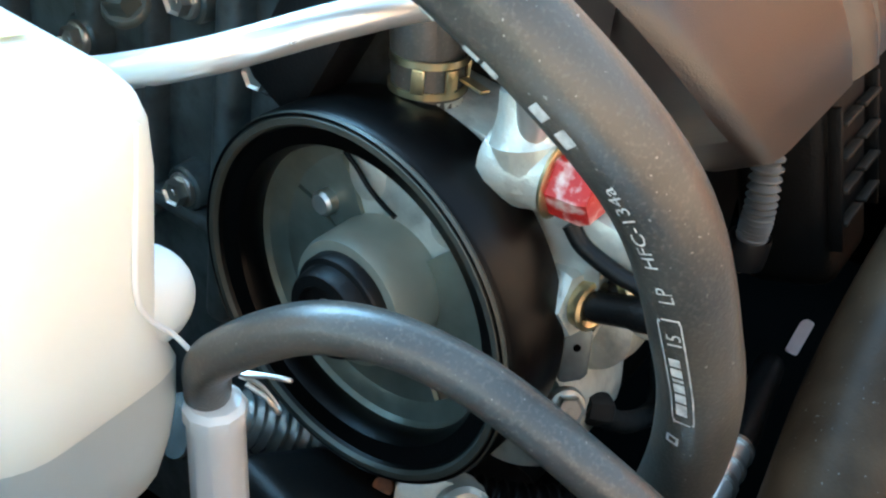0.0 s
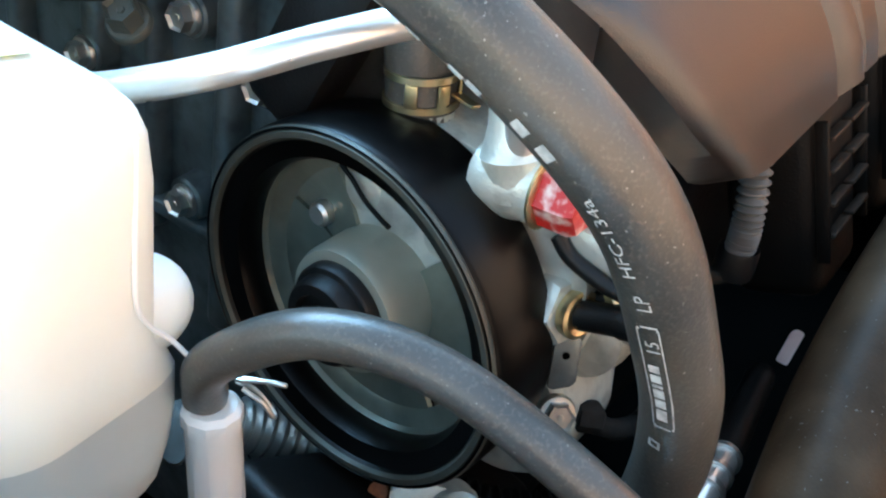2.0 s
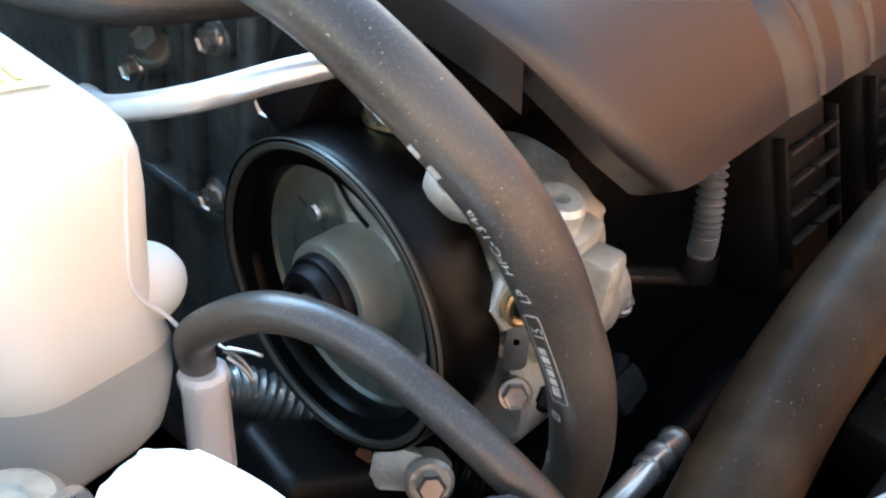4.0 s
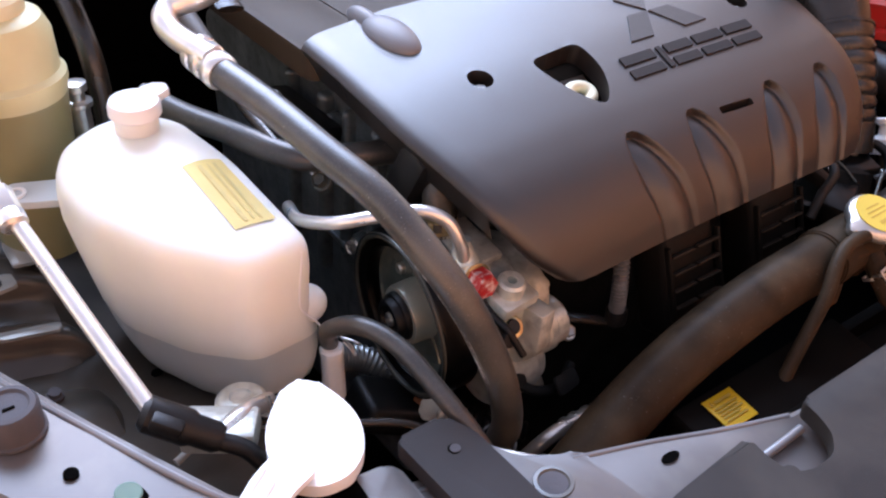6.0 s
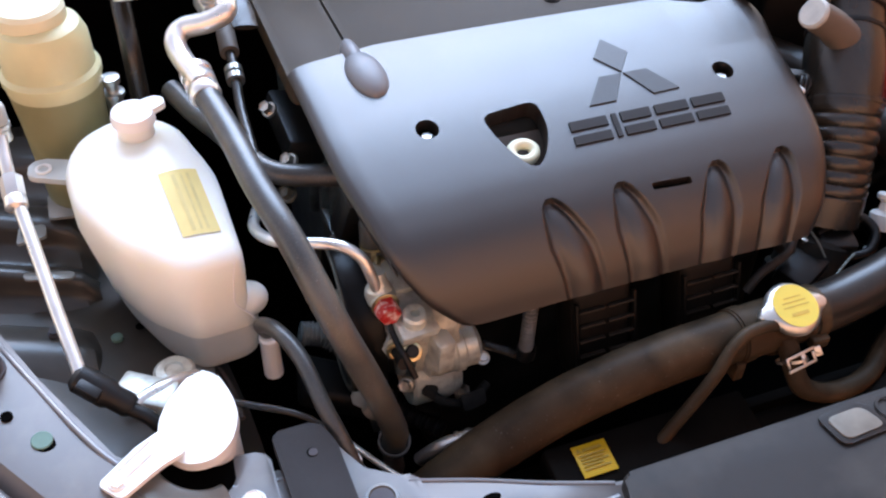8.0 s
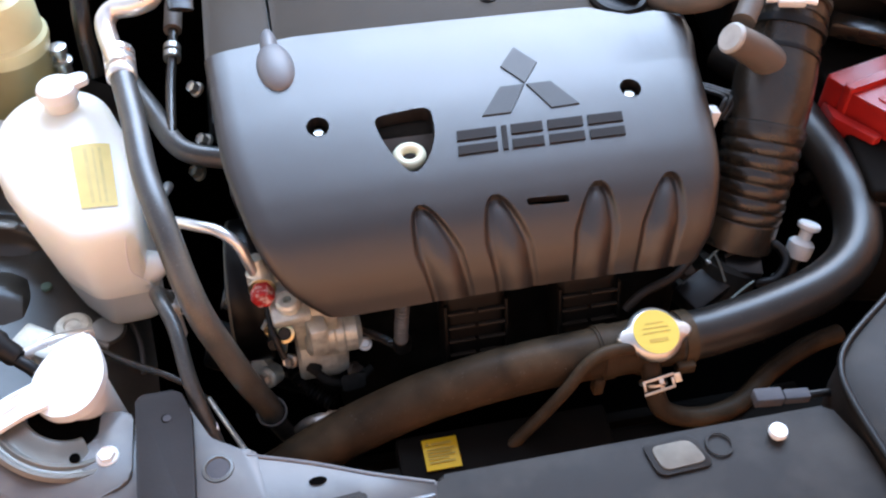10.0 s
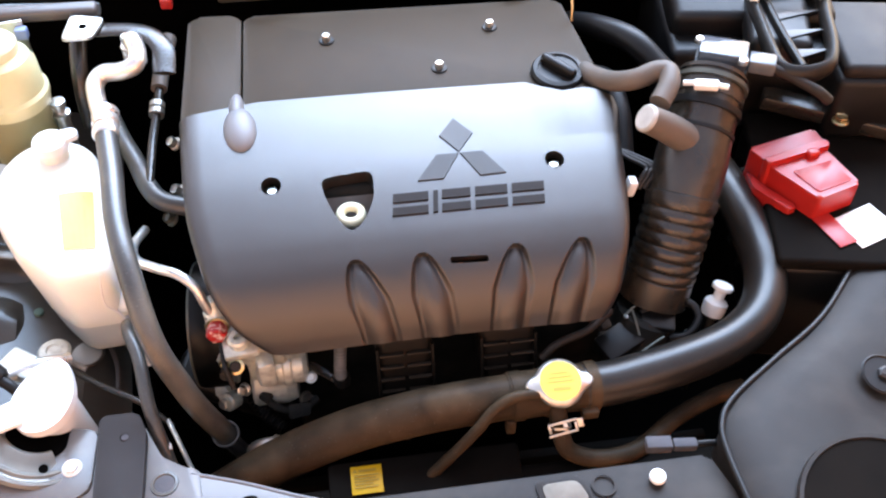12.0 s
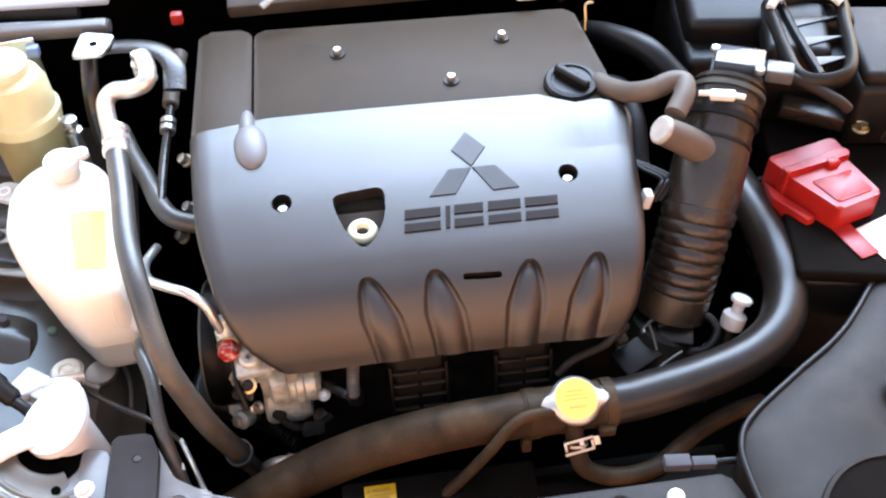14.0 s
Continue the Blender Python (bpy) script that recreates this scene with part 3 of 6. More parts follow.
# ---- coolant reservoir ----
def tank_section(inset=0.0, r=0.014):
    base = [(-0.3255, -0.043), (-0.378, -0.047), (-0.423, -0.008), (-0.452, 0.045), (-0.456, 0.098), (-0.438, 0.140), (-0.400, 0.152), (-0.352, 0.130), (-0.327, 0.070)]
    cx, cy = -0.385, 0.06
    return rounded([(cx + (x - cx) * (1 - inset), cy + (y - cy) * (1 - inset)) for x, y in base], r, 5)


def tank_rise(x, y):
    """How far the domed, sloping top stands over its front edge."""
    u = max(0.0, min(1.0, (y + 0.045) / 0.17))
    s = (x + 0.385) / (0.055 if x > -0.385 else 0.072)
    dome = 1 - (0.75 if x > -0.385 else 0.5) * s * s
    return -0.005 + 0.040 * math.sin(u * math.pi / 2) ** 1.15 * max(0.1, dome) - 0.012 * max(0.0, (y - 0.11) / 0.045)


def build_reservoir():
    t = thing("coolant_reservoir", "translucent white coolant tank half full of bluish fluid", "reservoir", (-0.385, 0.05, 0.60))
    bm = bmesh.new()
    levels = [(0.651, 0.42), (0.6525, 0.22), (0.657, 0.145), (0.664, 0.105), (0.676, 0.078), (0.69, 0.058), (0.7075, 0.042), (0.7085, 0.036), (0.725, 0.03), (0.75, 0.015), (0.775, 0.0), (0.789, 0.004), (0.795, 0.022), (0.7985, 0.06), (0.800, 0.12), (0.8005, 0.20), (0.8007, 0.30), (0.801, 0.45), (0.8012, 0.60), (0.8013, 0.80), (0.8013, 0.95)]
    rings = []
    for z, inset in levels:
        row = []
        for x, y in tank_section(inset):
            k = max(0.0, (z - 0.74) / 0.06)
            rise = tank_rise(x, y) * min(1.0, k)
            if z < 0.716 and x > -0.350 and y < 0.03:
                # the lower wall swells towards the outlet
                x += 0.009 * min(1.0, (0.716 - z) / 0.010) * min(1.0, (x + 0.350) / 0.02) * min(1.0, (0.03 - y) / 0.04)
            if z < 0.775 and x < -0.365:
                # the far wall leans in towards the foot
                x += 0.16 * (0.775 - z) * min(1.0, (-0.365 - x) / 0.07)
            row.append(bm.verts.new((x, y, z + rise)))
        rings.append(row)
    n = len(rings[0])
    for a, (r0, r1) in enumerate(zip(rings, rings[1:])):
        for k in range(n):
            f = bm.faces.new((r0[k], r0[(k + 1) % n], r1[(k + 1) % n], r1[k]))
            f.material_index = 1 if levels[a + 1][0] <= 0.7076 else 0
    bm.faces.new(rings[0][::-1]).material_index = 1
    bm.faces.new(rings[-1])
    part("tank", bm, (WHITE, FLUID), t, "milky white tank with a fluid line", sharp=50)
    m = axes((-0.387, 0.104, 0.826), (0.02, -0.05, 1))
    part("neck", lathe([(0.024, -0.02), (0.0205, -0.004), (0.0175, 0.003), (0.0160, 0.008), (0.0160, 0.022)], m, 32), WHITE, t)
    part("cap", lathe([(0.0165, 0.019), (0.0190, 0.021), (0.0190, 0.0275), (0.0175, 0.031), (0.013, 0.0325), (0.001, 0.0325)], m, 40), CAPWHITE, t, "white push-on cap")
    part("cap_tab", prism(rounded([(0.010, -0.010), (0.030, -0.007), (0.031, 0.007), (0.010, 0.010)], 0.005), m @ pose(0, 0, 0.026), 0.006, 0.002), CAPWHITE, t)
    # swelling and pipe at the outlet
    bm = bmesh.new()
    bmesh.ops.create_uvsphere(bm, u_segments=32, v_segments=20, radius=1.0, matrix=Matrix.Translation((-0.3270, -0.022, 0.7245)) @ Matrix.Diagonal((0.0180, 0.0165, 0.0150, 1)))
    part("outlet_bulge", bm, WHITE, t, "round swelling at the outlet")
    part("outlet_pipe", lathe([(0.0092, -0.050), (0.0088, -0.008), (0.0096, -0.006), (0.0096, -0.001), (0.008, 0.001)], pose(-0.3160, -0.041, 0.690), 10), CAPWHITE, t, "white faceted pipe below the hose")
    part("seam", tube([(-0.3350, -0.0424, 0.7875), (-0.3386, -0.0438, 0.7654), (-0.3400, -0.0428, 0.7436), (-0.3355, -0.0405, 0.7320), (-0.3280, -0.0405, 0.7220), (-0.3225, -0.0440, 0.7110), (-0.3190, -0.0470, 0.7020)], 0.0008, 8), CAPWHITE, t, "moulded seam ridge running to the outlet")
    # bracket ear
    part("ear", prism(rounded([(-0.492, 0.134), (-0.440, 0.108), (-0.430, 0.138), (-0.482, 0.160)], 0.012), pose(0, 0, 0.783), 0.006, 0.002), FLUID, t, "greyish fixing ear of the tank")
    part("ear_eye", lathe([(0.0075, 0.0), (0.0075, 0.0025), (0.0050, 0.0025), (0.0050, 0.0)], pose(-0.474, 0.138, 0.7885), 24, False), CAPWHITE, t, "raised eyelet of the ear")
    # pale label on the sloping top
    def on_top(x, y):
        return Vector((x, y, 0.8012 + tank_rise(x, y)))
    corners = [(-0.370, -0.016), (-0.3385, -0.014), (-0.345, 0.058), (-0.378, 0.048)]

    def at(a, b, lift):
        p = [Vector((*c, 0)) for c in corners]
        q = p[0].lerp(p[1], a).lerp(p[3].lerp(p[2], a), b)
        return on_top(q.x, q.y) + Vector((0, 0, lift))
    bm = bmesh.new()
    g = [[bm.verts.new(at(i / 6, j / 12, 0.0006)) for i in range(7)] for j in range(13)]
    for j in range(12):
        for i in range(6):
            bm.faces.new((g[j][i], g[j][i + 1], g[j + 1][i + 1], g[j + 1][i]))
    lab = part("label", bm, LABELP, t, "pale yellow caution label")
    bm = bmesh.new()
    for a0, a1 in ((0.30, 0.40), (0.52, 0.58), (0.68, 0.76)):
        for k in range(6):
            b0, b1 = 0.06 + k * 0.147, 0.06 + k * 0.147 + (0.147 if k < 5 else 0.13)
            bm.faces.new([bm.verts.new(at(a, b, 0.0011)) for a, b in ((a0, b0), (a1, b0), (a1, b1), (a0, b1))])
    part("print", bm, material("faded_print", (0.63, 0.48, 0.19), 0.6, var=0.1, bump=0), lab, "faded columns of print")
    return t


build_reservoir()


# ---- hoses ----
def hose(name, label, pts, r, mat, category="hose", n=10, seg=24):
    t = thing(name, label, category, pts[0])
    part("hose_body", tube(pts, r, seg, n), mat, t)
    return t


AC_PATH = [(-0.324, 0.102, 0.868), (-0.313, 0.035, 0.860), (-0.305, -0.028, 0.850), (-0.292, -0.083, 0.833), (-0.275, -0.138, 0.790), (-0.257, -0.156, 0.740), (-0.245, -0.160, 0.700), (-0.234, -0.154, 0.655), (-0.231, -0.140, 0.615)]
AC = hose("air_conditioning_hose", "thick black rubber air conditioning hose with white print", AC_PATH, 0.0116, RUBBER)
SMALL_PATH = [(-0.316, -0.038, 0.692), (-0.322, -0.050, 0.716), (-0.314, -0.081, 0.738), (-0.302, -0.114, 0.735), (-0.294, -0.157, 0.716), (-0.285, -0.185, 0.692), (-0.275, -0.21, 0.655), (-0.27, -0.225, 0.60)]
hose("overflow_hose", "thin black rubber hose from the coolant tank", SMALL_PATH, 0.0069, RUBBER)
RAD_LEFT = [(-0.27, -0.208, 0.585), (-0.227, -0.204, 0.612), (-0.185, -0.199, 0.637), (-0.139, -0.194, 0.657), (-0.09, -0.193, 0.678), (-0.04, -0.194, 0.693), (0.01, -0.194, 0.701), (0.06, -0.193, 0.703), (0.11, -0.1905, 0.702)]
RAD_RIGHT = [(0.122, -0.1898, 0.7014), (0.16, -0.188, 0.699), (0.193, -0.185, 0.698), (0.256, -0.176, 0.703), (0.317, -0.160, 0.708), (0.359, -0.133, 0.714), (0.383, -0.092, 0.719), (0.390, -0.047, 0.725), (0.391, 0.033, 0.73), (0.38, 0.12, 0.73), (0.36, 0.2, 0.72)]
for pts, label, at, mat in ((RAD_LEFT, "thick dusty brown radiator hose dipping below the pump", 0.90, RUBBER2), (RAD_RIGHT, "thick brownish black radiator hose bending past the intake duct", 0.07, RUBBER3)):
    h = hose("radiator_hose", label, pts, 0.0236, mat, seg=36)
    q = spline(pts, 10)
    i = int(at * (len(q) - 1))
    part("end_bead", add_tube(bmesh.new(), q[i:i + 3], 0.0249, 36), mat, h, "moulded bead near the hose end")
hose("overflow_tube", "thin brown rubber overflow tube from the radiator cap", [(0.112, -0.213, 0.724), (0.092, -0.212, 0.730), (0.068, -0.213, 0.729), (0.050, -0.219, 0.721), (0.034, -0.227, 0.705), (0.016, -0.231, 0.682), (-0.003, -0.235, 0.660), (-0.03, -0.243, 0.635)], 0.0058, RUBBER2)
hose("filler_hose", "bent black hose below the radiator filler clamp", [(0.118, -0.214, 0.70), (0.119, -0.228, 0.682), (0.128, -0.241, 0.663), (0.159, -0.247, 0.652), (0.202, -0.241, 0.65), (0.254, -0.209, 0.65), (0.304, -0.188, 0.65), (0.34, -0.18, 0.65)], 0.0095, RUBBER2)
hose("heater_hose", "black rubber heater hose running behind the engine", [(-0.345, 0.21, 0.805), (-0.329, 0.169, 0.80), (-0.31, 0.127, 0.798), (-0.291, 0.078, 0.796), (-0.272, 0.055, 0.794), (-0.233, 0.041, 0.792), (-0.19, 0.028, 0.79)], 0.0105, RUBBER)
hose("steering_pipe", "bare aluminium power steering pipe", [(-0.300, 0.045, 0.765), (-0.308, 0.012, 0.774), (-0.299, -0.025, 0.788), (-0.275, -0.050, 0.799), (-0.252, -0.066, 0.803), (-0.236, -0.077, 0.794), (-0.229, -0.084, 0.775), (-0.224, -0.084, 0.752)], 0.0050, PIPE, "pipe")
hose("air_conditioning_pipe", "bare aluminium air conditioning pipe with bends", [(-0.324, 0.100, 0.874), (-0.334, 0.140, 0.880), (-0.335, 0.158, 0.887), (-0.325, 0.166, 0.893), (-0.305, 0.157, 0.900), (-0.288, 0.155, 0.908), (-0.285, 0.170, 0.914), (-0.290, 0.186, 0.920), (-0.296, 0.20, 0.90)], 0.0098, PIPE, "pipe")
hose("service_pipe", "bare aluminium service pipe beside the coolant tank", [(-0.495, 0.111, 0.855), (-0.495, 0.085, 0.838), (-0.494, 0.07, 0.827), (-0.485, 0.01, 0.80), (-0.477, -0.045, 0.776), (-0.469, -0.095, 0.754)], 0.0055, PIPE, "pipe")


# ---- pump pulley ----
PUL = Vector((-0.252, -0.034, 0.685))


def build_pulley():
    t = thing("pump_pulley", "satin black power steering pulley with bare steel edge", "pulley", PUL)
    m = axes(PUL, (-1, 0.055, 0.0))
    part("rim", lathe([(0.066, -0.0325), (0.0712, -0.0325), (0.0714, -0.031), (0.0714, -0.004), (0.0702, -0.0022)], m, 96, False), SATIN, t, "smooth satin black belt face")
    part("edge", lathe([(0.0702, -0.0022), (0.0708, -0.001), (0.0703, 0.0002)], m, 96, False), RIM, t, "dull grey steel edge of the rim")
    part("groove", lathe([(0.0703, 0.0002), (0.0700, -0.0004), (0.0692, -0.0004), (0.0689, 0.0002)], m, 96, False), SATIN, t, "black groove of the rim")
    part("bead", lathe([(0.0689, 0.0002), (0.0686, 0.0005), (0.0664, 0.0004), (0.0654, -0.0012)], m, 96, False), RIM, t, "grey face of the rim")
    part("inner_ring", lathe([(0.0654, -0.0012), (0.0646, -0.0026), (0.0580, -0.0050), (0.0560, -0.009), (0.0560, -0.013), (0.0580, -0.017), (0.066, -0.0325)], m, 96, False), SATIN, t, "black inner wall of the rim")
    part("web_ring", lathe([(0.0575, -0.0168), (0.0562, -0.0190), (0.0500, -0.0215), (0.0490, -0.0230), (0.0600, -0.026)], m, 96, False), WEB, t, "greenish grey steel web")
    for a0, a1 in ((118, 152), (154.5, 206), (216, 306), (316, 404)):
        bm = bmesh.new()
        n = 14
        rows = []
        for k in range(n + 1):
            a = radians(a0 + (a1 - a0) * k / n)
            rows.append([bm.verts.new(m @ Vector((r * math.cos(a), r * math.sin(a), h))) for r, h in ((0.0505, -0.0222), (0.040, -0.0236), (0.021, -0.0225), (0.021, -0.0245), (0.040, -0.0258), (0.0505, -0.0245))])
        for r0, r1 in zip(rows, rows[1:]):
            for k in range(6):
                bm.faces.new((r0[k], r0[(k + 1) % 6], r1[(k + 1) % 6], r1[k]))
        bm.faces.new(rows[0][::-1])
        bm.faces.new(rows[-1])
        part("web_spoke", bm, WEB, t)
    part("opening_lip", tube([m @ Vector((r * math.cos(radians(a)), r * math.sin(radians(a)), -0.0218)) for r, a in ((0.050, 114), (0.044, 109), (0.037, 103), (0.032, 92), (0.030, 82))], 0.0010, 10), SATIN, t, "dark lip of the web opening")
    part("boss", lathe([(0.0262, -0.027), (0.0252, -0.0060), (0.0242, -0.0032), (0.0165, -0.0030)], m, 56, False), RIMPALE, t, "pale machined boss of the web")
    part("hub", lathe([(0.0205, -0.0032), (0.0202, 0.0004), (0.0194, 0.0016), (0.0176, 0.0022), (0.0168, 0.0066), (0.0158, 0.0080), (0.0120, 0.0084), (0.0112, 0.0056), (0.0001, 0.0052)], m, 48, False), BLACK, t, "black hub of the pulley")
    part("hub_nut", lathe([(0.0062, 0.004), (0.0062, 0.0072), (0.0052, 0.0082), (0.003, 0.0076), (0.001, 0.0070)], m, 24), ZINC, t, "hub nut")
    for a, r in ((143, 0.036), (330, 0.044)):
        part("web_bolt", lathe([(0.0050, -0.024), (0.0050, -0.0195), (0.0038, -0.0182), (0.0008, -0.0182)], m @ pose(r * math.cos(radians(a)), r * math.sin(radians(a)), 0), 16), ZINC, t)


build_pulley()


# ---- front panels ----
def sheet(rows, mat, name, parent=None, label="", thick=0.003):
    """A skin through rows of points, given a thickness downwards."""
    bm = bmesh.new()
    g = [[bm.verts.new(p) for p in row] for row in rows]
    for a, b in zip(g, g[1:]):
        for k in range(len(a) - 1):
            bm.faces.new((a[k], a[k + 1], b[k + 1], b[k]))
    bmesh.ops.recalc_face_normals(bm, faces=bm.faces)
    up = sum((f.normal.z for f in bm.faces))
    if up < 0:
        bmesh.ops.reverse_faces(bm, faces=bm.faces)
    bmesh.ops.solidify(bm, geom=bm.faces[:] + bm.edges[:] + bm.verts[:], thickness=thick)
    return part(name, bm, mat, parent, label)


def build_front():
    t = thing("front_panel", "dark grey plastic panel along the front of the bay", "panel", (0.1, -0.32, 0.70), kind="structure")
    out = rounded([(-0.099, -0.2975), (0.245, -0.297), (0.258, -0.34), (0.26, -0.46), (-0.34, -0.46), (-0.34, -0.325), (-0.228, -0.3045), (-0.156, -0.2985), (-0.159, -0.318), (-0.157, -0.334), (-0.143, -0.341), (-0.122, -0.340), (-0.108, -0.329), (-0.102, -0.314)], 0.006)
    part("panel_top", prism(out, pose(0, 0, 0.706), 0.014, 0.004, 3), GREYPLASTIC, t)
    part("retainer_clip", lathe([(0.008, 0.0), (0.008, 0.003), (0.0055, 0.004), (0.0055, 0.009), (0.008, 0.0105), (0.0072, 0.0145), (0.001, 0.0155)], pose(0.188, -0.317, 0.714), 24), CAPWHITE, t, "white retainer clip")
    r = thing("front_rail", "light grey painted sheet metal rail at the front", "rail", (-0.2, -0.26, 0.68), kind="structure")
    sheet([[(-0.250, -0.236, 0.690), (-0.20, -0.250, 0.688), (-0.15, -0.270, 0.686), (-0.10, -0.290, 0.686), (-0.06, -0.295, 0.686)],
           [(-0.250, -0.236, 0.702), (-0.20, -0.2525, 0.7005), (-0.15, -0.273, 0.7000), (-0.10, -0.2915, 0.7005), (-0.06, -0.296, 0.7005)],
           [(-0.250, -0.240, 0.7035), (-0.20, -0.2565, 0.7020), (-0.15, -0.277, 0.7015), (-0.10, -0.2955, 0.7020), (-0.06, -0.299, 0.7020)],
           [(-0.250, -0.30, 0.698), (-0.20, -0.30, 0.696), (-0.15, -0.300, 0.697), (-0.10, -0.302, 0.697), (-0.06, -0.305, 0.697)],
           [(-0.250, -0.40, 0.682), (-0.20, -0.40, 0.682), (-0.15, -0.40, 0.682), (-0.10, -0.40, 0.682), (-0.06, -0.40, 0.682)]], PAINT, "rail_skin", r)
    part("rail_hole", lathe([(0.0052, 0), (0.0052, 0.0008), (0.001, 0.001)], axes((-0.1945, -0.2715, 0.7002), (0, 0.08, 1)) @ Matrix.Diagonal((1.45, 0.72, 1, 1)), 24), BAY, r, "dark oval hole")
    part("rail_edge", tube([(-0.250, -0.2375, 0.7030), (-0.20, -0.254, 0.7015), (-0.15, -0.2745, 0.7010), (-0.10, -0.293, 0.7015)], 0.0020, 10), EDGE, r, "shiny rolled edge of the rail")
    part("notch_bead", tube([(-0.158, -0.3065, 0.699), (-0.13, -0.3065, 0.7005), (-0.102, -0.305, 0.7005)], 0.0032, 14), EDGE, r, "folded bright edge inside the panel notch")
    b = thing("panel_bracket", "dark grey plastic bracket at the front corner", "bracket", (-0.31, -0.22, 0.70))
    out = rounded([(-0.341, -0.1655), (-0.303, -0.1650), (-0.2935, -0.190), (-0.2925, -0.235), (-0.292, -0.30), (-0.337, -0.30)], 0.006)
    part("plate", prism(out, pose(0, 0, 0.700), 0.014, 0.003), BRACKET, b)
    part("hole", lathe([(0.0042, 0), (0.0042, 0.0005), (0.001, 0.0006)], pose(-0.3145, -0.194, 0.714), 20), BAY, b, "dark hole")
    # a pale grey disc paints the glint in the hole
    part("glint_disc", lathe([(0.0036, 0.0003), (0.0036, 0.0010), (0.001, 0.0011)], pose(-0.3138, -0.1945, 0.714), 20), STOP, b, "pale disc painting a glint of metal inside the hole")
    e = thing("corner_boss", "grey painted corner plate with a round recess", "plate", (-0.27, -0.25, 0.70), kind="structure")
    out = rounded([(-0.298, -0.176), (-0.2935, -0.186), (-0.279, -0.215), (-0.254, -0.2315), (-0.2425, -0.2330), (-0.2395, -0.258), (-0.232, -0.30), (-0.300, -0.30)], 0.005)
    part("plate", prism(out, pose(0, 0, 0.690), 0.0145, 0.003), PAINT, e)
    # a brownish ring paints the shading of the depression
    part("recess_shade", lathe([(0.0135, 0.0), (0.0130, 0.0014), (0.0105, 0.0016), (0.0095, 0.0004)], pose(-0.2745, -0.246, 0.7043), 32, False), DUST, e, "brownish ring painting the shade round the recess")
    part("recess", lathe([(0.0098, 0.0004), (0.006, 0.0008), (0.001, 0.0009)], pose(-0.2745, -0.246, 0.7043), 28), STOP, e)
    w = thing("wing_rail", "light grey painted wing rail with bolts and holes", "wing", (-0.5, -0.1, 0.75), kind="structure")
    sheet([[(-0.63, 0.20, 0.775), (-0.555, 0.035, 0.760), (-0.50, -0.085, 0.752), (-0.455, -0.165, 0.738), (-0.41, -0.185, 0.708), (-0.36, -0.185, 0.694), (-0.30, -0.19, 0.690)],
           [(-0.635, 0.19, 0.778), (-0.562, 0.020, 0.763), (-0.507, -0.095, 0.754), (-0.460, -0.175, 0.740), (-0.415, -0.200, 0.710), (-0.36, -0.205, 0.697), (-0.30, -0.21, 0.693)],
           [(-0.68, 0.15, 0.775), (-0.598, -0.045, 0.760), (-0.540, -0.140, 0.750), (-0.485, -0.215, 0.736), (-0.43, -0.25, 0.710), (-0.36, -0.265, 0.697), (-0.28, -0.28, 0.690)],
           [(-0.70, 0.13, 0.745), (-0.612, -0.062, 0.735), (-0.552, -0.155, 0.725), (-0.495, -0.232, 0.710), (-0.44, -0.275, 0.69), (-0.36, -0.30, 0.68), (-0.26, -0.31, 0.67)]], PAINT, "rail_skin", w)
    h = thing("headlamp_housing", "grey plastic headlamp housing at the front corner", "headlamp", (0.4, -0.25, 0.72), kind="structure")
    edge = [(0.56, -0.02), (0.505, -0.069), (0.465, -0.11), (0.418, -0.158), (0.38, -0.187), (0.344, -0.208), (0.312, -0.228), (0.285, -0.248), (0.267, -0.270), (0.260, -0.30), (0.262, -0.36), (0.27, -0.44)]
    rows = []
    for k, dz in ((0.0, -0.06), (0.0, 0.0), (0.012, 0.006), (0.05, 0.010), (0.12, 0.004), (0.22, -0.01)):
        rows.append([(x + k * 0.9, y - k * 0.25, 0.735 + dz) for x, y in edge])
    sheet(rows, GREYPLASTIC, "housing_skin", h)


build_front()


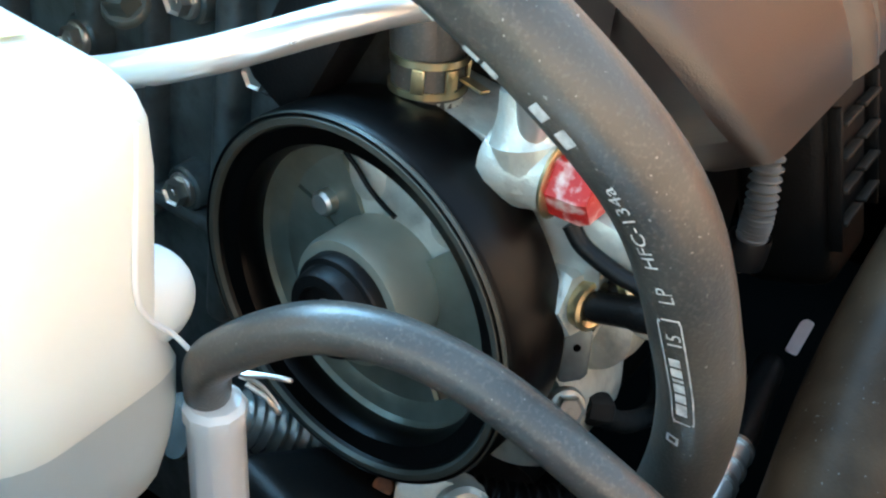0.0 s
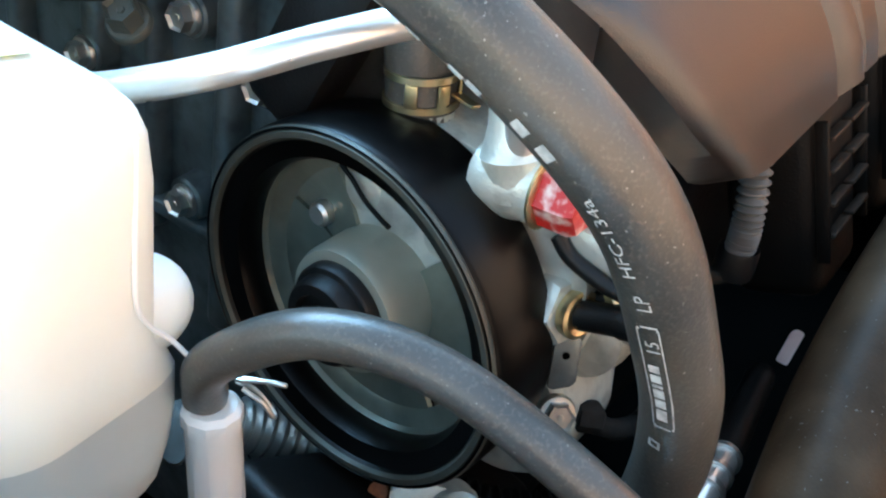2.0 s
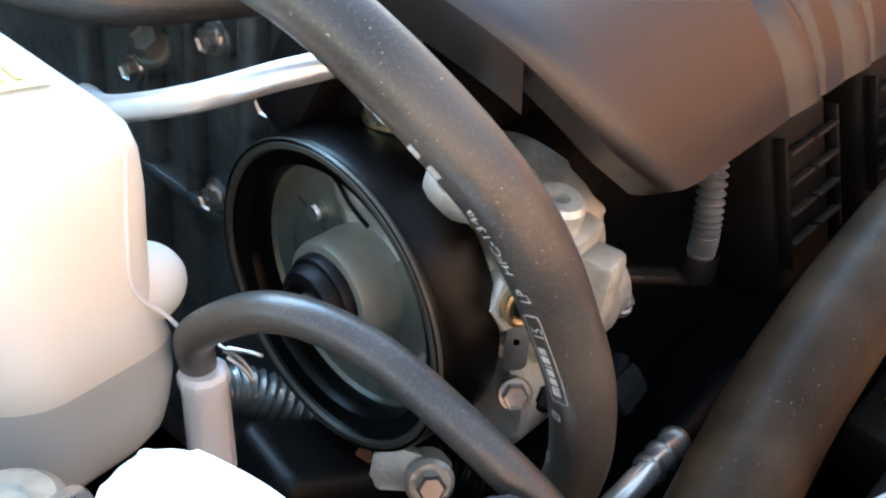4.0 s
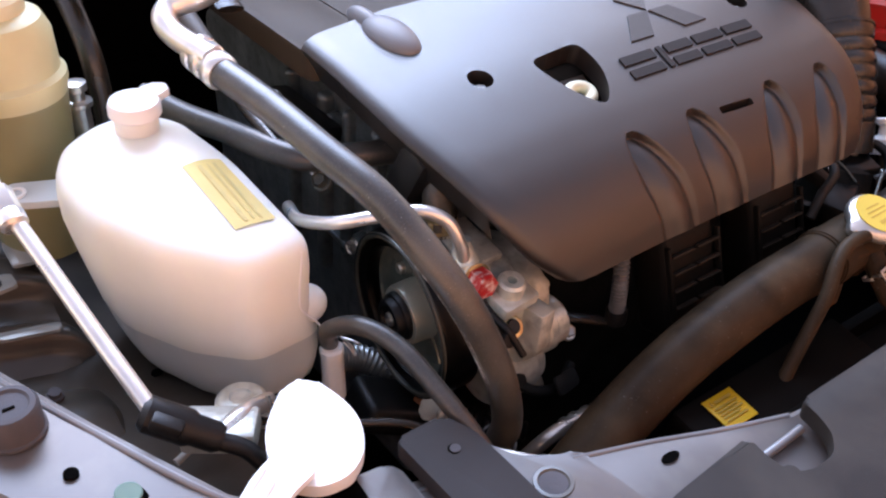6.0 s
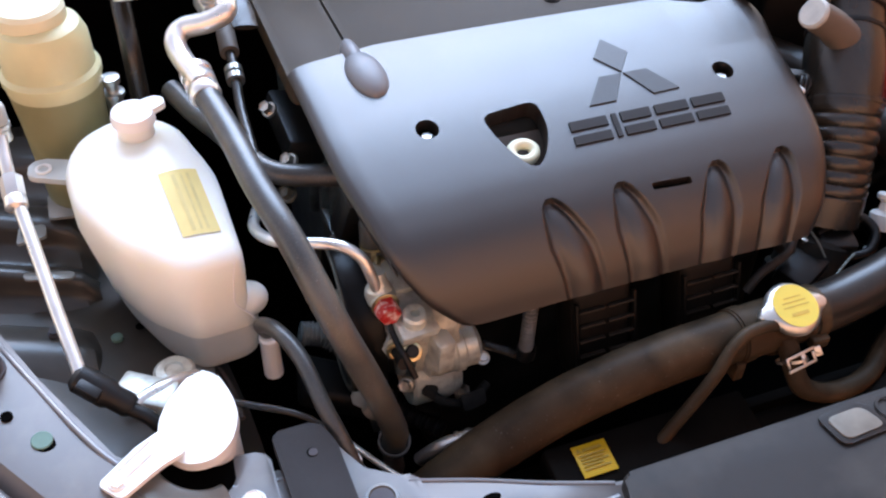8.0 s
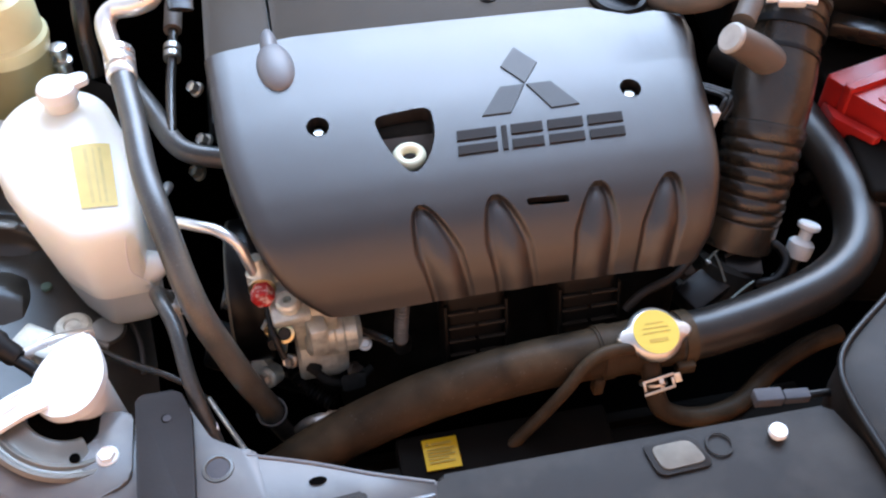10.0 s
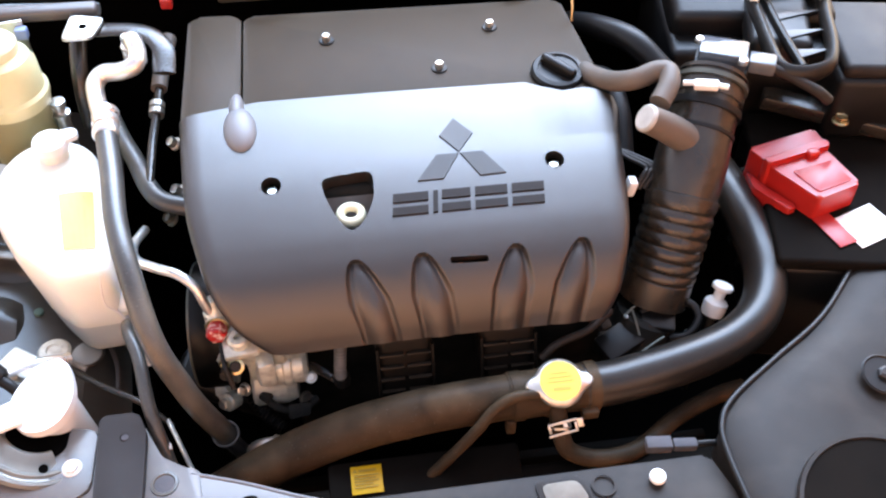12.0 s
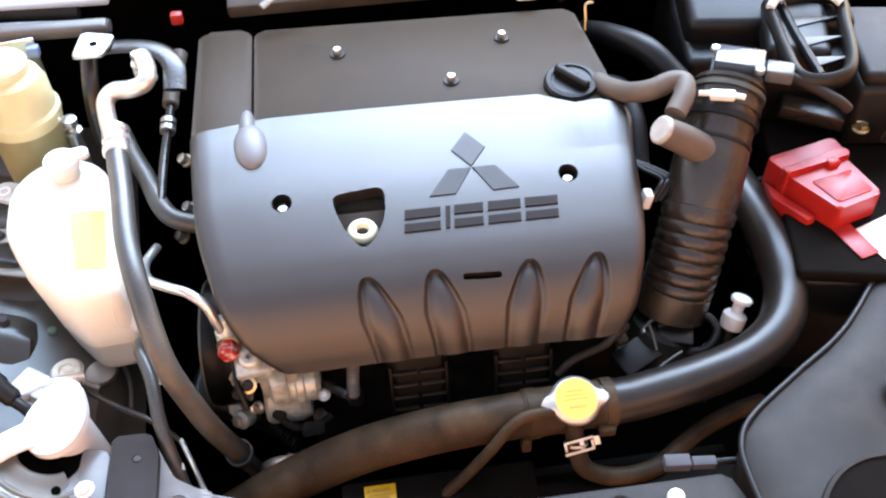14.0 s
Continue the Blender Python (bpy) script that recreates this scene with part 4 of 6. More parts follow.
def build_intake():
    t = thing("intake_duct", "brownish black rubber intake duct with bellows", "intake duct", (0.30, 0.0, 0.70))
    path = [(0.262, -0.072, 0.69), (0.272, -0.058, 0.725), (0.286, -0.036, 0.765), (0.300, -0.010, 0.80), (0.318, 0.025, 0.832), (0.338, 0.062, 0.862), (0.350, 0.085, 0.878)]

    def rad(s):
        if 0.13 < s < 0.43:
            w = (s - 0.13) / 0.30 * 6.5
            return 0.0372 + 0.0030 * abs(math.sin(math.pi * w)) ** 0.6
        if s <= 0.13:
            return 0.0395
        if s < 0.47:
            return 0.0405
        return 0.0382 + 0.0022 * math.sin(min(1.0, (s - 0.47) / 0.25) * math.pi)
    part("duct_body", tube(path, rad, 48, 40), DUCT, t)
    q = spline(path, 40)
    for s, r, w, mat, label in ((0.455, 0.0418, 3, DUCT, "moulded ridge above the bellows"), (0.70, 0.0398, 4, BLACK, ""), (0.775, 0.0412, 7, BLACK, "black strap round the duct"), (0.905, 0.0415, 8, RIM, "dull steel hose clamp"), (0.965, 0.0405, 5, DUCT, "")):
        i = int(s * (len(q) - 1))
        part("band", add_tube(bmesh.new(), q[i:i + w], r, 48), mat, t, label)
    part("stub", tube([(0.310, 0.012, 0.842), (0.280, 0.010, 0.868), (0.250, 0.008, 0.888)], lambda s: 0.018 - 0.003 * s, 28), BREATHER, t, "angled stub with a pale plug")
    part("stub_end", lathe([(0.0152, 0), (0.0152, 0.003), (0.013, 0.005), (0.001, 0.005)], axes((0.2495, 0.008, 0.8885), (-0.8, -0.05, 0.55)), 28), material("dusty_plug", (0.4, 0.38, 0.35), 0.6), t)
    hose("breather_hose", "bent brown rubber breather hose", [(0.217, 0.142, 0.858), (0.224, 0.118, 0.866), (0.237, 0.088, 0.880), (0.255, 0.072, 0.893), (0.275, 0.072, 0.901), (0.287, 0.066, 0.903), (0.283, 0.048, 0.900), (0.268, 0.028, 0.892)], 0.0115, BREATHER)


build_intake()


def build_steering_reservoir():
    t = thing("steering_fluid_reservoir", "yellowed translucent power steering fluid reservoir", "reservoir", (-0.447, 0.20, 0.76))
    m = pose(-0.448, 0.208, 0.80)
    part("body", lathe([(0.036, -0.10), (0.040, 0.0), (0.0425, 0.030), (0.0433, 0.036)], m, 48), AMBER, t, "lower half dark with fluid")
    part("upper_body", lathe([(0.0433, 0.036), (0.0435, 0.040), (0.0455, 0.046), (0.0455, 0.052), (0.0415, 0.056), (0.0410, 0.085), (0.036, 0.097), (0.028, 0.102)], m, 48), YELLOWTANK, t, "pale yellow upper half")
    part("cap", lathe([(0.030, 0.098), (0.031, 0.102), (0.031, 0.112), (0.028, 0.116), (0.001, 0.117)], m @ pose(-0.004, 0.003, 0), 40), material("yellowed_cap", (0.72, 0.67, 0.46), 0.4, var=0.06, scale=25), t, "yellowed white screw cap")


build_steering_reservoir()


def build_washer_filler():
    t = thing("washer_filler", "bright white washer fluid filler cap on its neck", "filler cap", (-0.39, -0.15, 0.66))
    m = axes((-0.391, -0.152, 0.726), (-0.05, -0.15, 1))
    cap = [(x * 0.92, y * 0.92) for x, y in rounded([(0.007, 0.050), (-0.012, 0.049), (-0.030, 0.018), (-0.034, -0.004), (-0.028, -0.028), (-0.006, -0.040), (0.016, -0.036), (0.030, -0.020), (0.033, 0.004), (0.026, 0.024)], 0.012, 5)]
    part("cap", prism(cap, m, 0.012, 0.0028, 3), CAPWHITE, t)
    part("neck", lathe([(0.024, -0.12), (0.027, -0.01), (0.029, 0.0)], m, 32), CAPWHITE, t)
    strap = rounded([(-0.412, -0.150), (-0.405, -0.180), (-0.424, -0.187), (-0.455, -0.206), (-0.470, -0.188), (-0.440, -0.164)], 0.004)
    part("strap", prism(strap, pose(0, 0, 0.736), 0.0045, 0.0015), CAPWHITE, t, "flat white strap")
    for dy in (-0.006, 0.006):
        part("strap_rib", tube([(-0.430, -0.168 + dy, 0.7410), (-0.448, -0.181 + dy, 0.7410), (-0.454, -0.186 + dy, 0.7408)], 0.0016, 10), CAPWHITE, t)


build_washer_filler()


def add_radiator_cap(neck):
    m = axes((0.119, -0.203, 0.729), (0.0, -0.31, 1)) @ Matrix.Scale(1.09, 4)

    def ears(a, r, h):
        return 1 + (0.38 * max(0.0, math.cos(2 * a)) ** 6 if r > 0.0215 else 0)
    part("neck", lathe([(0.0185, -0.045), (0.0185, -0.004), (0.021, -0.003), (0.021, 0)], m, 36), RUBBER2, neck)
    cap = part("cap", lathe([(0.0225, 0), (0.0232, 0.002), (0.0232, 0.006), (0.0222, 0.0075), (0.0195, 0.010), (0.0188, 0.0102), (0.001, 0.0104)], m, 72, True, ears), ZINC, neck, "zinc pressure cap with two ears")
    part("label", lathe([(0.0192, 0.0105), (0.0192, 0.0110), (0.001, 0.0111)], m, 48), LABELO, cap, "round pale orange warning label")
    ink = material("cap_print_ink", (0.5, 0.3, 0.05), 0.6, var=0.05, bump=0)
    for k, (x0, y0, l) in enumerate(((-0.008, 0.006, 0.016), (-0.012, 0.000, 0.024), (-0.011, -0.004, 0.022), (-0.008, -0.008, 0.016))):
        h = 0.003 if k == 0 else 0.0012
        bm = bmesh.new()
        bm.faces.new([bm.verts.new(m @ Vector(q)) for q in ((-x0, -y0, 0.01135), (-x0 - l, -y0, 0.01135), (-x0 - l, -y0 - h, 0.01135), (-x0, -y0 - h, 0.01135))])
        part("print", bm, ink, cap, smooth=False)


# ---- engine block and pump ----
def ring_band(at, direction, r, width, thick, mat, parent, name="band", label=""):
    m = axes(at, direction)
    return part(name, lathe([(r, -width / 2), (r + thick, -width / 2), (r + thick, width / 2), (r, width / 2)], m, 32, False), mat, parent, label)


def build_block():
    t = thing("engine_block", "grimy bluish cast alloy engine block with ribs", "engine block", (0.0, 0.12, 0.50), kind="structure")
    out = rounded([(0.012, 0.42), (0.40, 0.42), (0.40, 0.79), (0.26, 0.825), (0.06, 0.815), (0.018, 0.785), (0.008, 0.70), (-0.02, 0.60)], 0.02)
    m = Matrix(((0, 0, 1, -0.205), (1, 0, 0, 0), (0, 1, 0, 0), (0, 0, 0, 1)))
    part("timing_cover", prism(out, m, 0.06, 0.004), DARKALLOY, t)
    # head and crankcase coloured dark for the shade under the cover
    part("cylinder_head", box((0.36, 0.20, 0.14), pose(0.03, 0.10, 0.765), 0.012, 3), DEEPALLOY, t)
    part("crankcase", box((0.40, 0.28, 0.26), pose(0.04, 0.10, 0.56), 0.02, 3), DEEPALLOY, t)
    part("rocker_cover", box((0.40, 0.19, 0.025), pose(0.02, 0.205, 0.825), 0.008, 3), BLACK, t, "black plastic rocker cover below the plate")
    for y, z0, z1, w in ((0.020, 0.69, 0.79, 0.012), (0.064, 0.60, 0.80, 0.014), (0.108, 0.64, 0.80, 0.009), (0.15, 0.60, 0.80, 0.016), (0.21, 0.60, 0.80, 0.012)):
        part("rib", box((0.018, w, z1 - z0), pose(-0.207, y, (z0 + z1) / 2, 6), 0.0055, 4), DARKALLOY, t)
    for z, y0, y1 in ((0.655, 0.02, 0.16),):
        part("rib", box((0.016, y1 - y0, 0.008), pose(-0.209, (y0 + y1) / 2, z, 4), 0.0025), DARKALLOY, t)
    for y, z in ((0.036, 0.740), (0.088, 0.668), (0.078, 0.757), (0.15, 0.72), (0.125, 0.775)):
        part("boss", lathe([(0.0115, -0.012), (0.0105, 0.003), (0.0095, 0.004), (0.001, 0.004)], axes((-0.212, y, z), (-1, 0, 0)), 24), DARKALLOY, t)
        bolt("timing_cover_bolt", (-0.216, y, z), (-1, 0, 0.05), 0.0062, ZINC, "zinc flange bolt in the timing cover", 0.007, group="timing cover bolts")
    part("engine_mount", box((0.04, 0.10, 0.03), pose(-0.236, 0.15, 0.775, 0, 12), 0.006), BLACK, t, "black engine mount arm")
    part("mount_arm", box((0.024, 0.030, 0.10), pose(-0.224, -0.008, 0.785, 30), 0.006), BLACK, t)


build_block()


def build_pump():
    t = thing("steering_pump", "cast alloy power steering pump behind the pulley", "pump", (-0.19, -0.08, 0.62))
    m = Matrix(((0, 0, 1, -0.213), (1, 0, 0, 0), (0, 1, 0, 0), (0, 0, 0, 1)))
    out = rounded([(-0.022, 0.728), (-0.060, 0.742), (-0.098, 0.734), (-0.113, 0.712), (-0.106, 0.680), (-0.095, 0.642), (-0.07, 0.610), (-0.02, 0.635), (0.012, 0.68)], 0.014)
    part("body", prism(out, m @ pose(0, 0, 0.016), 0.040, 0.005, 3), PUMP, t)
    top = rounded([(-0.026, 0.722), (-0.050, 0.748), (-0.094, 0.742), (-0.113, 0.718), (-0.108, 0.694), (-0.06, 0.70)], 0.008)
    part("valve_housing", prism(top, m @ pose(0, 0, -0.004), 0.034, 0.004, 3), ALLOY, t, "bright valve housing of the pump")
    part("end_housing", lathe([(0.026, 0.0), (0.030, 0.006), (0.030, 0.040), (0.026, 0.049), (0.014, 0.053)], axes((-0.192, -0.062, 0.690), (1, -0.05, 0)), 40), ALLOY, t)
    part("front_housing", lathe([(0.015, 0.0), (0.020, 0.003), (0.0215, 0.012), (0.0215, 0.028), (0.0230, 0.030), (0.0230, 0.037), (0.0208, 0.039), (0.0208, 0.050), (0.015, 0.055), (0.004, 0.056)], axes((-0.190, -0.097, 0.674), (1, 0.02, 0)), 40), ALLOY, t, "pale cast front housing of the pump")
    part("lower_housing", lathe([(0.032, 0.0), (0.035, 0.004), (0.035, 0.038), (0.030, 0.050), (0.01, 0.052)], axes((-0.200, -0.074, 0.632), (1, 0, 0)), 40), PUMP, t, "dull cast lower pump housing")
    part("flange", box((0.036, 0.024, 0.012), pose(-0.199, -0.110, 0.730, 14, 0, 6), 0.003), ALLOY, t)
    part("flange", box((0.018, 0.03, 0.040), pose(-0.178, -0.112, 0.697, 4, 0, 10), 0.004), ALLOY, t)
    part("lug", lathe([(0.011, 0), (0.011, 0.010), (0.009, 0.012), (0.004, 0.012), (0.004, 0.004)], axes((-0.200, -0.108, 0.736), (0, -0.2, 1)), 24), ALLOY, t)
    part("lug", lathe([(0.0075, 0), (0.0075, 0.006), (0.0065, 0.008), (0.003, 0.008)], axes((-0.180, -0.114, 0.706), (0.2, -0.8, 0.5)), 24), ALLOY, t)
    part("port_plate", box((0.034, 0.050, 0.007), pose(-0.202, -0.056, 0.749, 8), 0.002), ALLOY, t, "bright port plate")
    part("port_block", box((0.040, 0.034, 0.026), pose(-0.200, -0.066, 0.732, 4, 12), 0.004, 3), ALLOY, t, "bright port block")
    part("web", box((0.014, 0.050, 0.010), pose(-0.215, -0.072, 0.722, 24), 0.003), ALLOY, t)
    part("front_cover", lathe([(0.046, 0.0), (0.046, 0.004), (0.040, 0.008), (0.020, 0.010), (0.010, 0.010)], axes((-0.2175, -0.034, 0.685), (-1, 0.02, 0)), 40), ALLOY, t, "bright cast front of the pump")
    for y, z, r in ((-0.058, 0.716, 0.0085), (-0.022, 0.722, 0.0095), (-0.040, 0.730, 0.006), (-0.070, 0.700, 0.006)):
        part("front_boss", lathe([(r, 0.0), (r * 0.95, 0.004), (r * 0.6, 0.006), (r * 0.2, 0.006)], axes((-0.2215, y, z), (-1, 0.02, 0.1)), 22), ALLOY, t)
    # banjo with red-marked head
    part("banjo_barrel", lathe([(0.008, -0.001), (0.0115, 0.001), (0.0130, 0.005), (0.0132, 0.014), (0.0120, 0.019), (0.0120, 0.0235), (0.0110, 0.024)], axes((-0.2208, -0.0690, 0.7470), (0.0, -1, 0.03)), 32), ALLOY, t, "bright alloy banjo barrel")
    part("banjo_port", lathe([(0.0112, -0.010), (0.0112, 0.003), (0.0116, 0.0036), (0.0104, 0.0052), (0.0078, 0.013), (0.0068, 0.020), (0.003, 0.0205)], axes((-0.2225, -0.0815, 0.7540), (-0.02, 0.22, 1)), 28), ALLOY, t)
    part("banjo_washer", lathe([(0.0122, 0), (0.0126, 0.0012), (0.0112, 0.0018)], axes((-0.2210, -0.0925, 0.7473), (0.0, -1, 0.03)), 28), GOLD, t)
    part("banjo_head", lathe([(0.0108, 0), (0.0110, 0.011), (0.0095, 0.0140), (0.004, 0.0145), (0.001, 0.0145)], axes((-0.2210, -0.0940, 0.7475), (0.0, -1, 0.03)), 24, True, hexagon), REDPAINT, t, "hexagon head daubed with red paint")
    # outlet nut
    d = (-0.25, -0.95, 0.16)
    part("outlet_nut", lathe([(0.0132, -0.006), (0.0138, 0.0), (0.0138, 0.007), (0.0122, 0.0092), (0.0082, 0.0095)], axes((-0.214, -0.099, 0.704), d), 24, True, hexagon), ALLOY, t, "bright hexagon outlet nut")
    part("outlet_ring", lathe([(0.0085, 0.0), (0.0088, 0.004), (0.0072, 0.0045), (0.006, 0.0038)], axes((-0.2165, -0.108, 0.7055), d), 32), GOLD, t, "yellow brass ring")
    part("outlet_plug", lathe([(0.0055, 0), (0.0055, 0.014), (0.0062, 0.016), (0.0062, 0.022), (0.001, 0.022)], axes((-0.217, -0.111, 0.706), (0.0, -0.95, 0.3)), 20), BLACK, t, "black plug with a lead")
    part("sensor_cap", lathe([(0.0062, -0.01), (0.0062, 0.004), (0.005, 0.006), (0.001, 0.006)], axes((-0.207, -0.120, 0.712), (0, -0.7, 0.7)), 22), BLACK, t)
    part("sensor_ring", lathe([(0.0088, 0.0), (0.0092, 0.003), (0.0078, 0.0035)], axes((-0.207, -0.120, 0.712), (0, -0.7, 0.7)), 22), GOLD, t, "yellow sensor ring")
    part("bracket", prism(rounded([(-0.005, -0.012), (0.005, -0.010), (0.0055, 0.009), (-0.004, 0.010)], 0.002), axes((-0.210, -0.105, 0.680), (-0.7, -0.6, 0.2)), 0.003, 0.0008), DARKALLOY, t, "plain bracket with a hole")
    part("bracket_hole", lathe([(0.0014, 0), (0.0014, 0.0004), (0.0005, 0.0005)], axes((-0.2122, -0.1070, 0.683), (-0.7, -0.6, 0.2)), 12), BAY, t)
    bolt("pump_bolt", (-0.145, -0.085, 0.593), (0.6, -0.6, 0.4), 0.0065, ZINC, "zinc pump fixing bolt", 0.009)
    bolt("pump_bolt", (-0.206, -0.105, 0.650), (-0.6, -0.6, 0.4), 0.006, ZINC, "zinc pump fixing bolt", 0.007)
    part("drain_pipe", tube([(-0.190, -0.105, 0.640), (-0.175, -0.118, 0.628), (-0.150, -0.122, 0.622), (-0.128, -0.112, 0.628)], 0.0045, 14), DEEPALLOY, t, "near-black pipe below the pump")
    part("pipe_tab", prism(rounded([(-0.012, -0.008), (0.012, -0.008), (0.014, 0.006), (-0.010, 0.008)], 0.003), axes((-0.150, -0.128, 0.632), (0.1, -0.7, 0.7)), 0.003, 0.0008), DEEPALLOY, t)
    part("pipe_nut", lathe([(0.0065, -0.005), (0.0072, 0.0), (0.0072, 0.006), (0.005, 0.008)], axes((-0.186, -0.108, 0.637), (0.7, -0.5, -0.3)), 20, True, hexagon), DEEPALLOY, t)
    # gold-clamped suction hose
    h = thing("suction_hose", "black suction hose with a yellow zinc clamp", "hose", (-0.212, -0.036, 0.75))
    part("hose_body", tube([(-0.212, -0.036, 0.744), (-0.212, -0.035, 0.762), (-0.211, -0.030, 0.79), (-0.20, -0.01, 0.815), (-0.18, 0.02, 0.82)], 0.0125, 24), RUBBER, h)
    for z in (0.758, 0.7685):
        ring_band((-0.212, -0.0355, z), (0, 0.05, 1), 0.0127, 0.0024, 0.0009, GOLD, h, "clamp_ring", "yellow zinc clamp ring")
    for a in (200, 250, 310):
        q = Vector((-0.212 + 0.0131 * math.cos(radians(a)), -0.0355 + 0.0131 * math.sin(radians(a)), 0.7632))
        part("clamp_bridge", box((0.0012, 0.0045, 0.0085), pose(q.x, q.y, q.z, 0, 0, a), 0.0004), GOLD, h)
    part("clamp_tab", box((0.012, 0.004, 0.0012), pose(-0.214, -0.055, 0.764, 0, 0, 70), 0.0004), GOLD, h)
    hose("sensor_lead", "thin black lead from the pump", [(-0.219, -0.099, 0.733), (-0.219, -0.105, 0.727), (-0.218, -0.117, 0.722), (-0.216, -0.128, 0.718), (-0.21, -0.14, 0.70)], 0.0030, BLACK, "lead", 8, 12)
    p = thing("suction_neck", "cast alloy hose neck on the pump", "hose neck", (-0.212, -0.036, 0.74))
    part("neck_body", lathe([(0.015, -0.006), (0.0145, 0.0), (0.0122, 0.004), (0.0122, 0.012)], pose(-0.212, -0.036, 0.744), 28), ALLOY, p)


build_pump()


def corrugated(name, label, pts, r, mat, pitch=0.0034, depth=0.0011):
    path = spline(pts, 40)
    length = sum((a - b).length for a, b in zip(path, path[1:]))
    t = thing(name, label, "conduit", pts[0])
    part("sleeve", add_tube(bmesh.new(), path, lambda s: r + depth * math.sin(2 * math.pi * s * length / pitch), 20), mat, t)
    return t


corrugated("wiring_conduit", "dusty grey corrugated wiring conduit below the cover", [(-0.092, -0.112, 0.76), (-0.096, -0.122, 0.73), (-0.099, -0.127, 0.70), (-0.0995, -0.1275, 0.684)], 0.0058, GREYCONDUIT)
corrugated("lower_conduit", "shiny grey corrugated conduit below the pulley", [(-0.275, 0.035, 0.60), (-0.25, 0.03, 0.592), (-0.225, 0.01, 0.575), (-0.20, -0.01, 0.555)], 0.0125, SHINYCONDUIT, 0.005)
corrugated("lower_conduit", "black corrugated conduit below the pump", [(-0.215, -0.055, 0.585), (-0.195, -0.085, 0.575), (-0.17, -0.11, 0.57)], 0.008, BLACK, 0.005)


def build_small_engine_parts():
    t = thing("wiring_bracket", "brown plastic clip bracket below the conduit", "bracket", (-0.11, -0.12, 0.67))
    part("arm", box((0.052, 0.010, 0.005), pose(-0.113, -0.115, 0.672, 0, 6, -38), 0.0018), DUCT, t)
    part("clip", lathe([(0.0085, -0.004), (0.009, 0.0), (0.009, 0.008), (0.0085, 0.01)], pose(-0.0985, -0.127, 0.675), 20, False), BLACK, t)
    bolt("bracket_bolt", (-0.133, -0.108, 0.662), (0, -0.5, 0.8), 0.0055, ZINC, "small zinc bracket bolt", 0.006)
    # intake runners with ribs, below the flutes
    for x in (-0.030, 0.080):
        r = thing("intake_runner", "brown plastic intake runner with square ribs", "intake runner", (x, -0.12, 0.69), "intake runners")
        part("runner_body", box((0.060, 0.045, 0.10), pose(x, -0.1245, 0.690, -18), 0.010, 3), RUNNER, r)
        for k in range(4):
            for dx in (-0.0145, 0.0145):
                part("rib", box((0.025, 0.0050, 0.0022), pose(x + dx, -0.1400 - k * 0.0046, 0.726 - k * 0.0145, -18), 0.0007), RIB, r)
        for i in (-1.0, 1.0):
            part("upright_rib", box((0.0030, 0.0060, 0.066), pose(x + i * 0.029, -0.1455, 0.702, -18), 0.0008), RUNNER, r)
    g = thing("belt_guard", "black plastic guard below the pulley", "guard", (-0.24, 0.02, 0.56))
    part("guard_body", box((0.15, 0.05, 0.03), pose(-0.225, -0.045, 0.575, 0, 26, -12), 0.008, 3), BLACK, g)
    f = thing("tensioner", "bright cast belt tensioner below the pulley", "tensioner", (-0.215, -0.06, 0.585))
    part("arm", prism(rounded([(-0.016, -0.010), (0.020, -0.007), (0.022, 0.006), (-0.014, 0.012)], 0.006), axes((-0.232, -0.068, 0.598), (-0.7, -0.5, 0.5)), 0.010, 0.003), ALLOY, f)
    part("boss", lathe([(0.0115, -0.010), (0.0115, 0.004), (0.0095, 0.006), (0.004, 0.006)], axes((-0.232, -0.082, 0.600), (-0.6, -0.7, 0.4)), 28), ALLOY, f)
    part("bolt", lathe([(0.0068, 0.004), (0.0068, 0.011), (0.0055, 0.0125), (0.001, 0.0125)], axes((-0.232, -0.082, 0.600), (-0.6, -0.7, 0.4)), 24, True, hexagon), ZINC, f, "bright hexagon bolt")
    part("rust_stain", lathe([(0.0045, 0.0), (0.0040, 0.0015), (0.001, 0.002)], axes((-0.243, -0.052, 0.601), (-0.7, -0.3, 0.6)), 14), material("rusty_steel", (0.30, 0.09, 0.03), 0.6, var=0.4, scale=200), f, "rusty screw head")
    # compressor fitting at the end of the thick hose
    c = thing("hose_fitting", "bright steel fitting at the lower end of the hose", "hose fitting", (-0.231, -0.14, 0.61))
    ring_band((-0.2314, -0.1420, 0.622), (0.02, 0.35, -0.93), 0.0132, 0.009, 0.0016, GREYCONDUIT, c, "crimp_ring", "dull grey crimp ring")
    part("fitting_body", tube([(-0.231, -0.139, 0.612), (-0.229, -0.130, 0.585), (-0.224, -0.12, 0.55)], 0.0095, 20), ZINC, c)
    s = thing("compressor_pipe", "bare steel compressor pipe with rings beside the radiator hose", "pipe", (-0.18, -0.155, 0.61))
    run = spline([(-0.208, -0.146, 0.590), (-0.200, -0.156, 0.612), (-0.186, -0.160, 0.6225), (-0.165, -0.159, 0.622), (-0.135, -0.156, 0.616), (-0.10, -0.151, 0.609), (-0.06, -0.146, 0.598), (-0.03, -0.14, 0.575)], 8)
    part("pipe_body", tube(run[:30], 0.0062, 20, 2), PIPE, s, "bright bare end of the pipe")
    part("sleeve", tube(run[29:], 0.0070, 20, 2), BLACK, s, "glossy black sleeve on the pipe")
    for k in (20, 24, 28):
        ring_band(run[k], run[k + 1] - run[k - 1], 0.0062, 0.0030, 0.0014, ZINC, s, "ring")
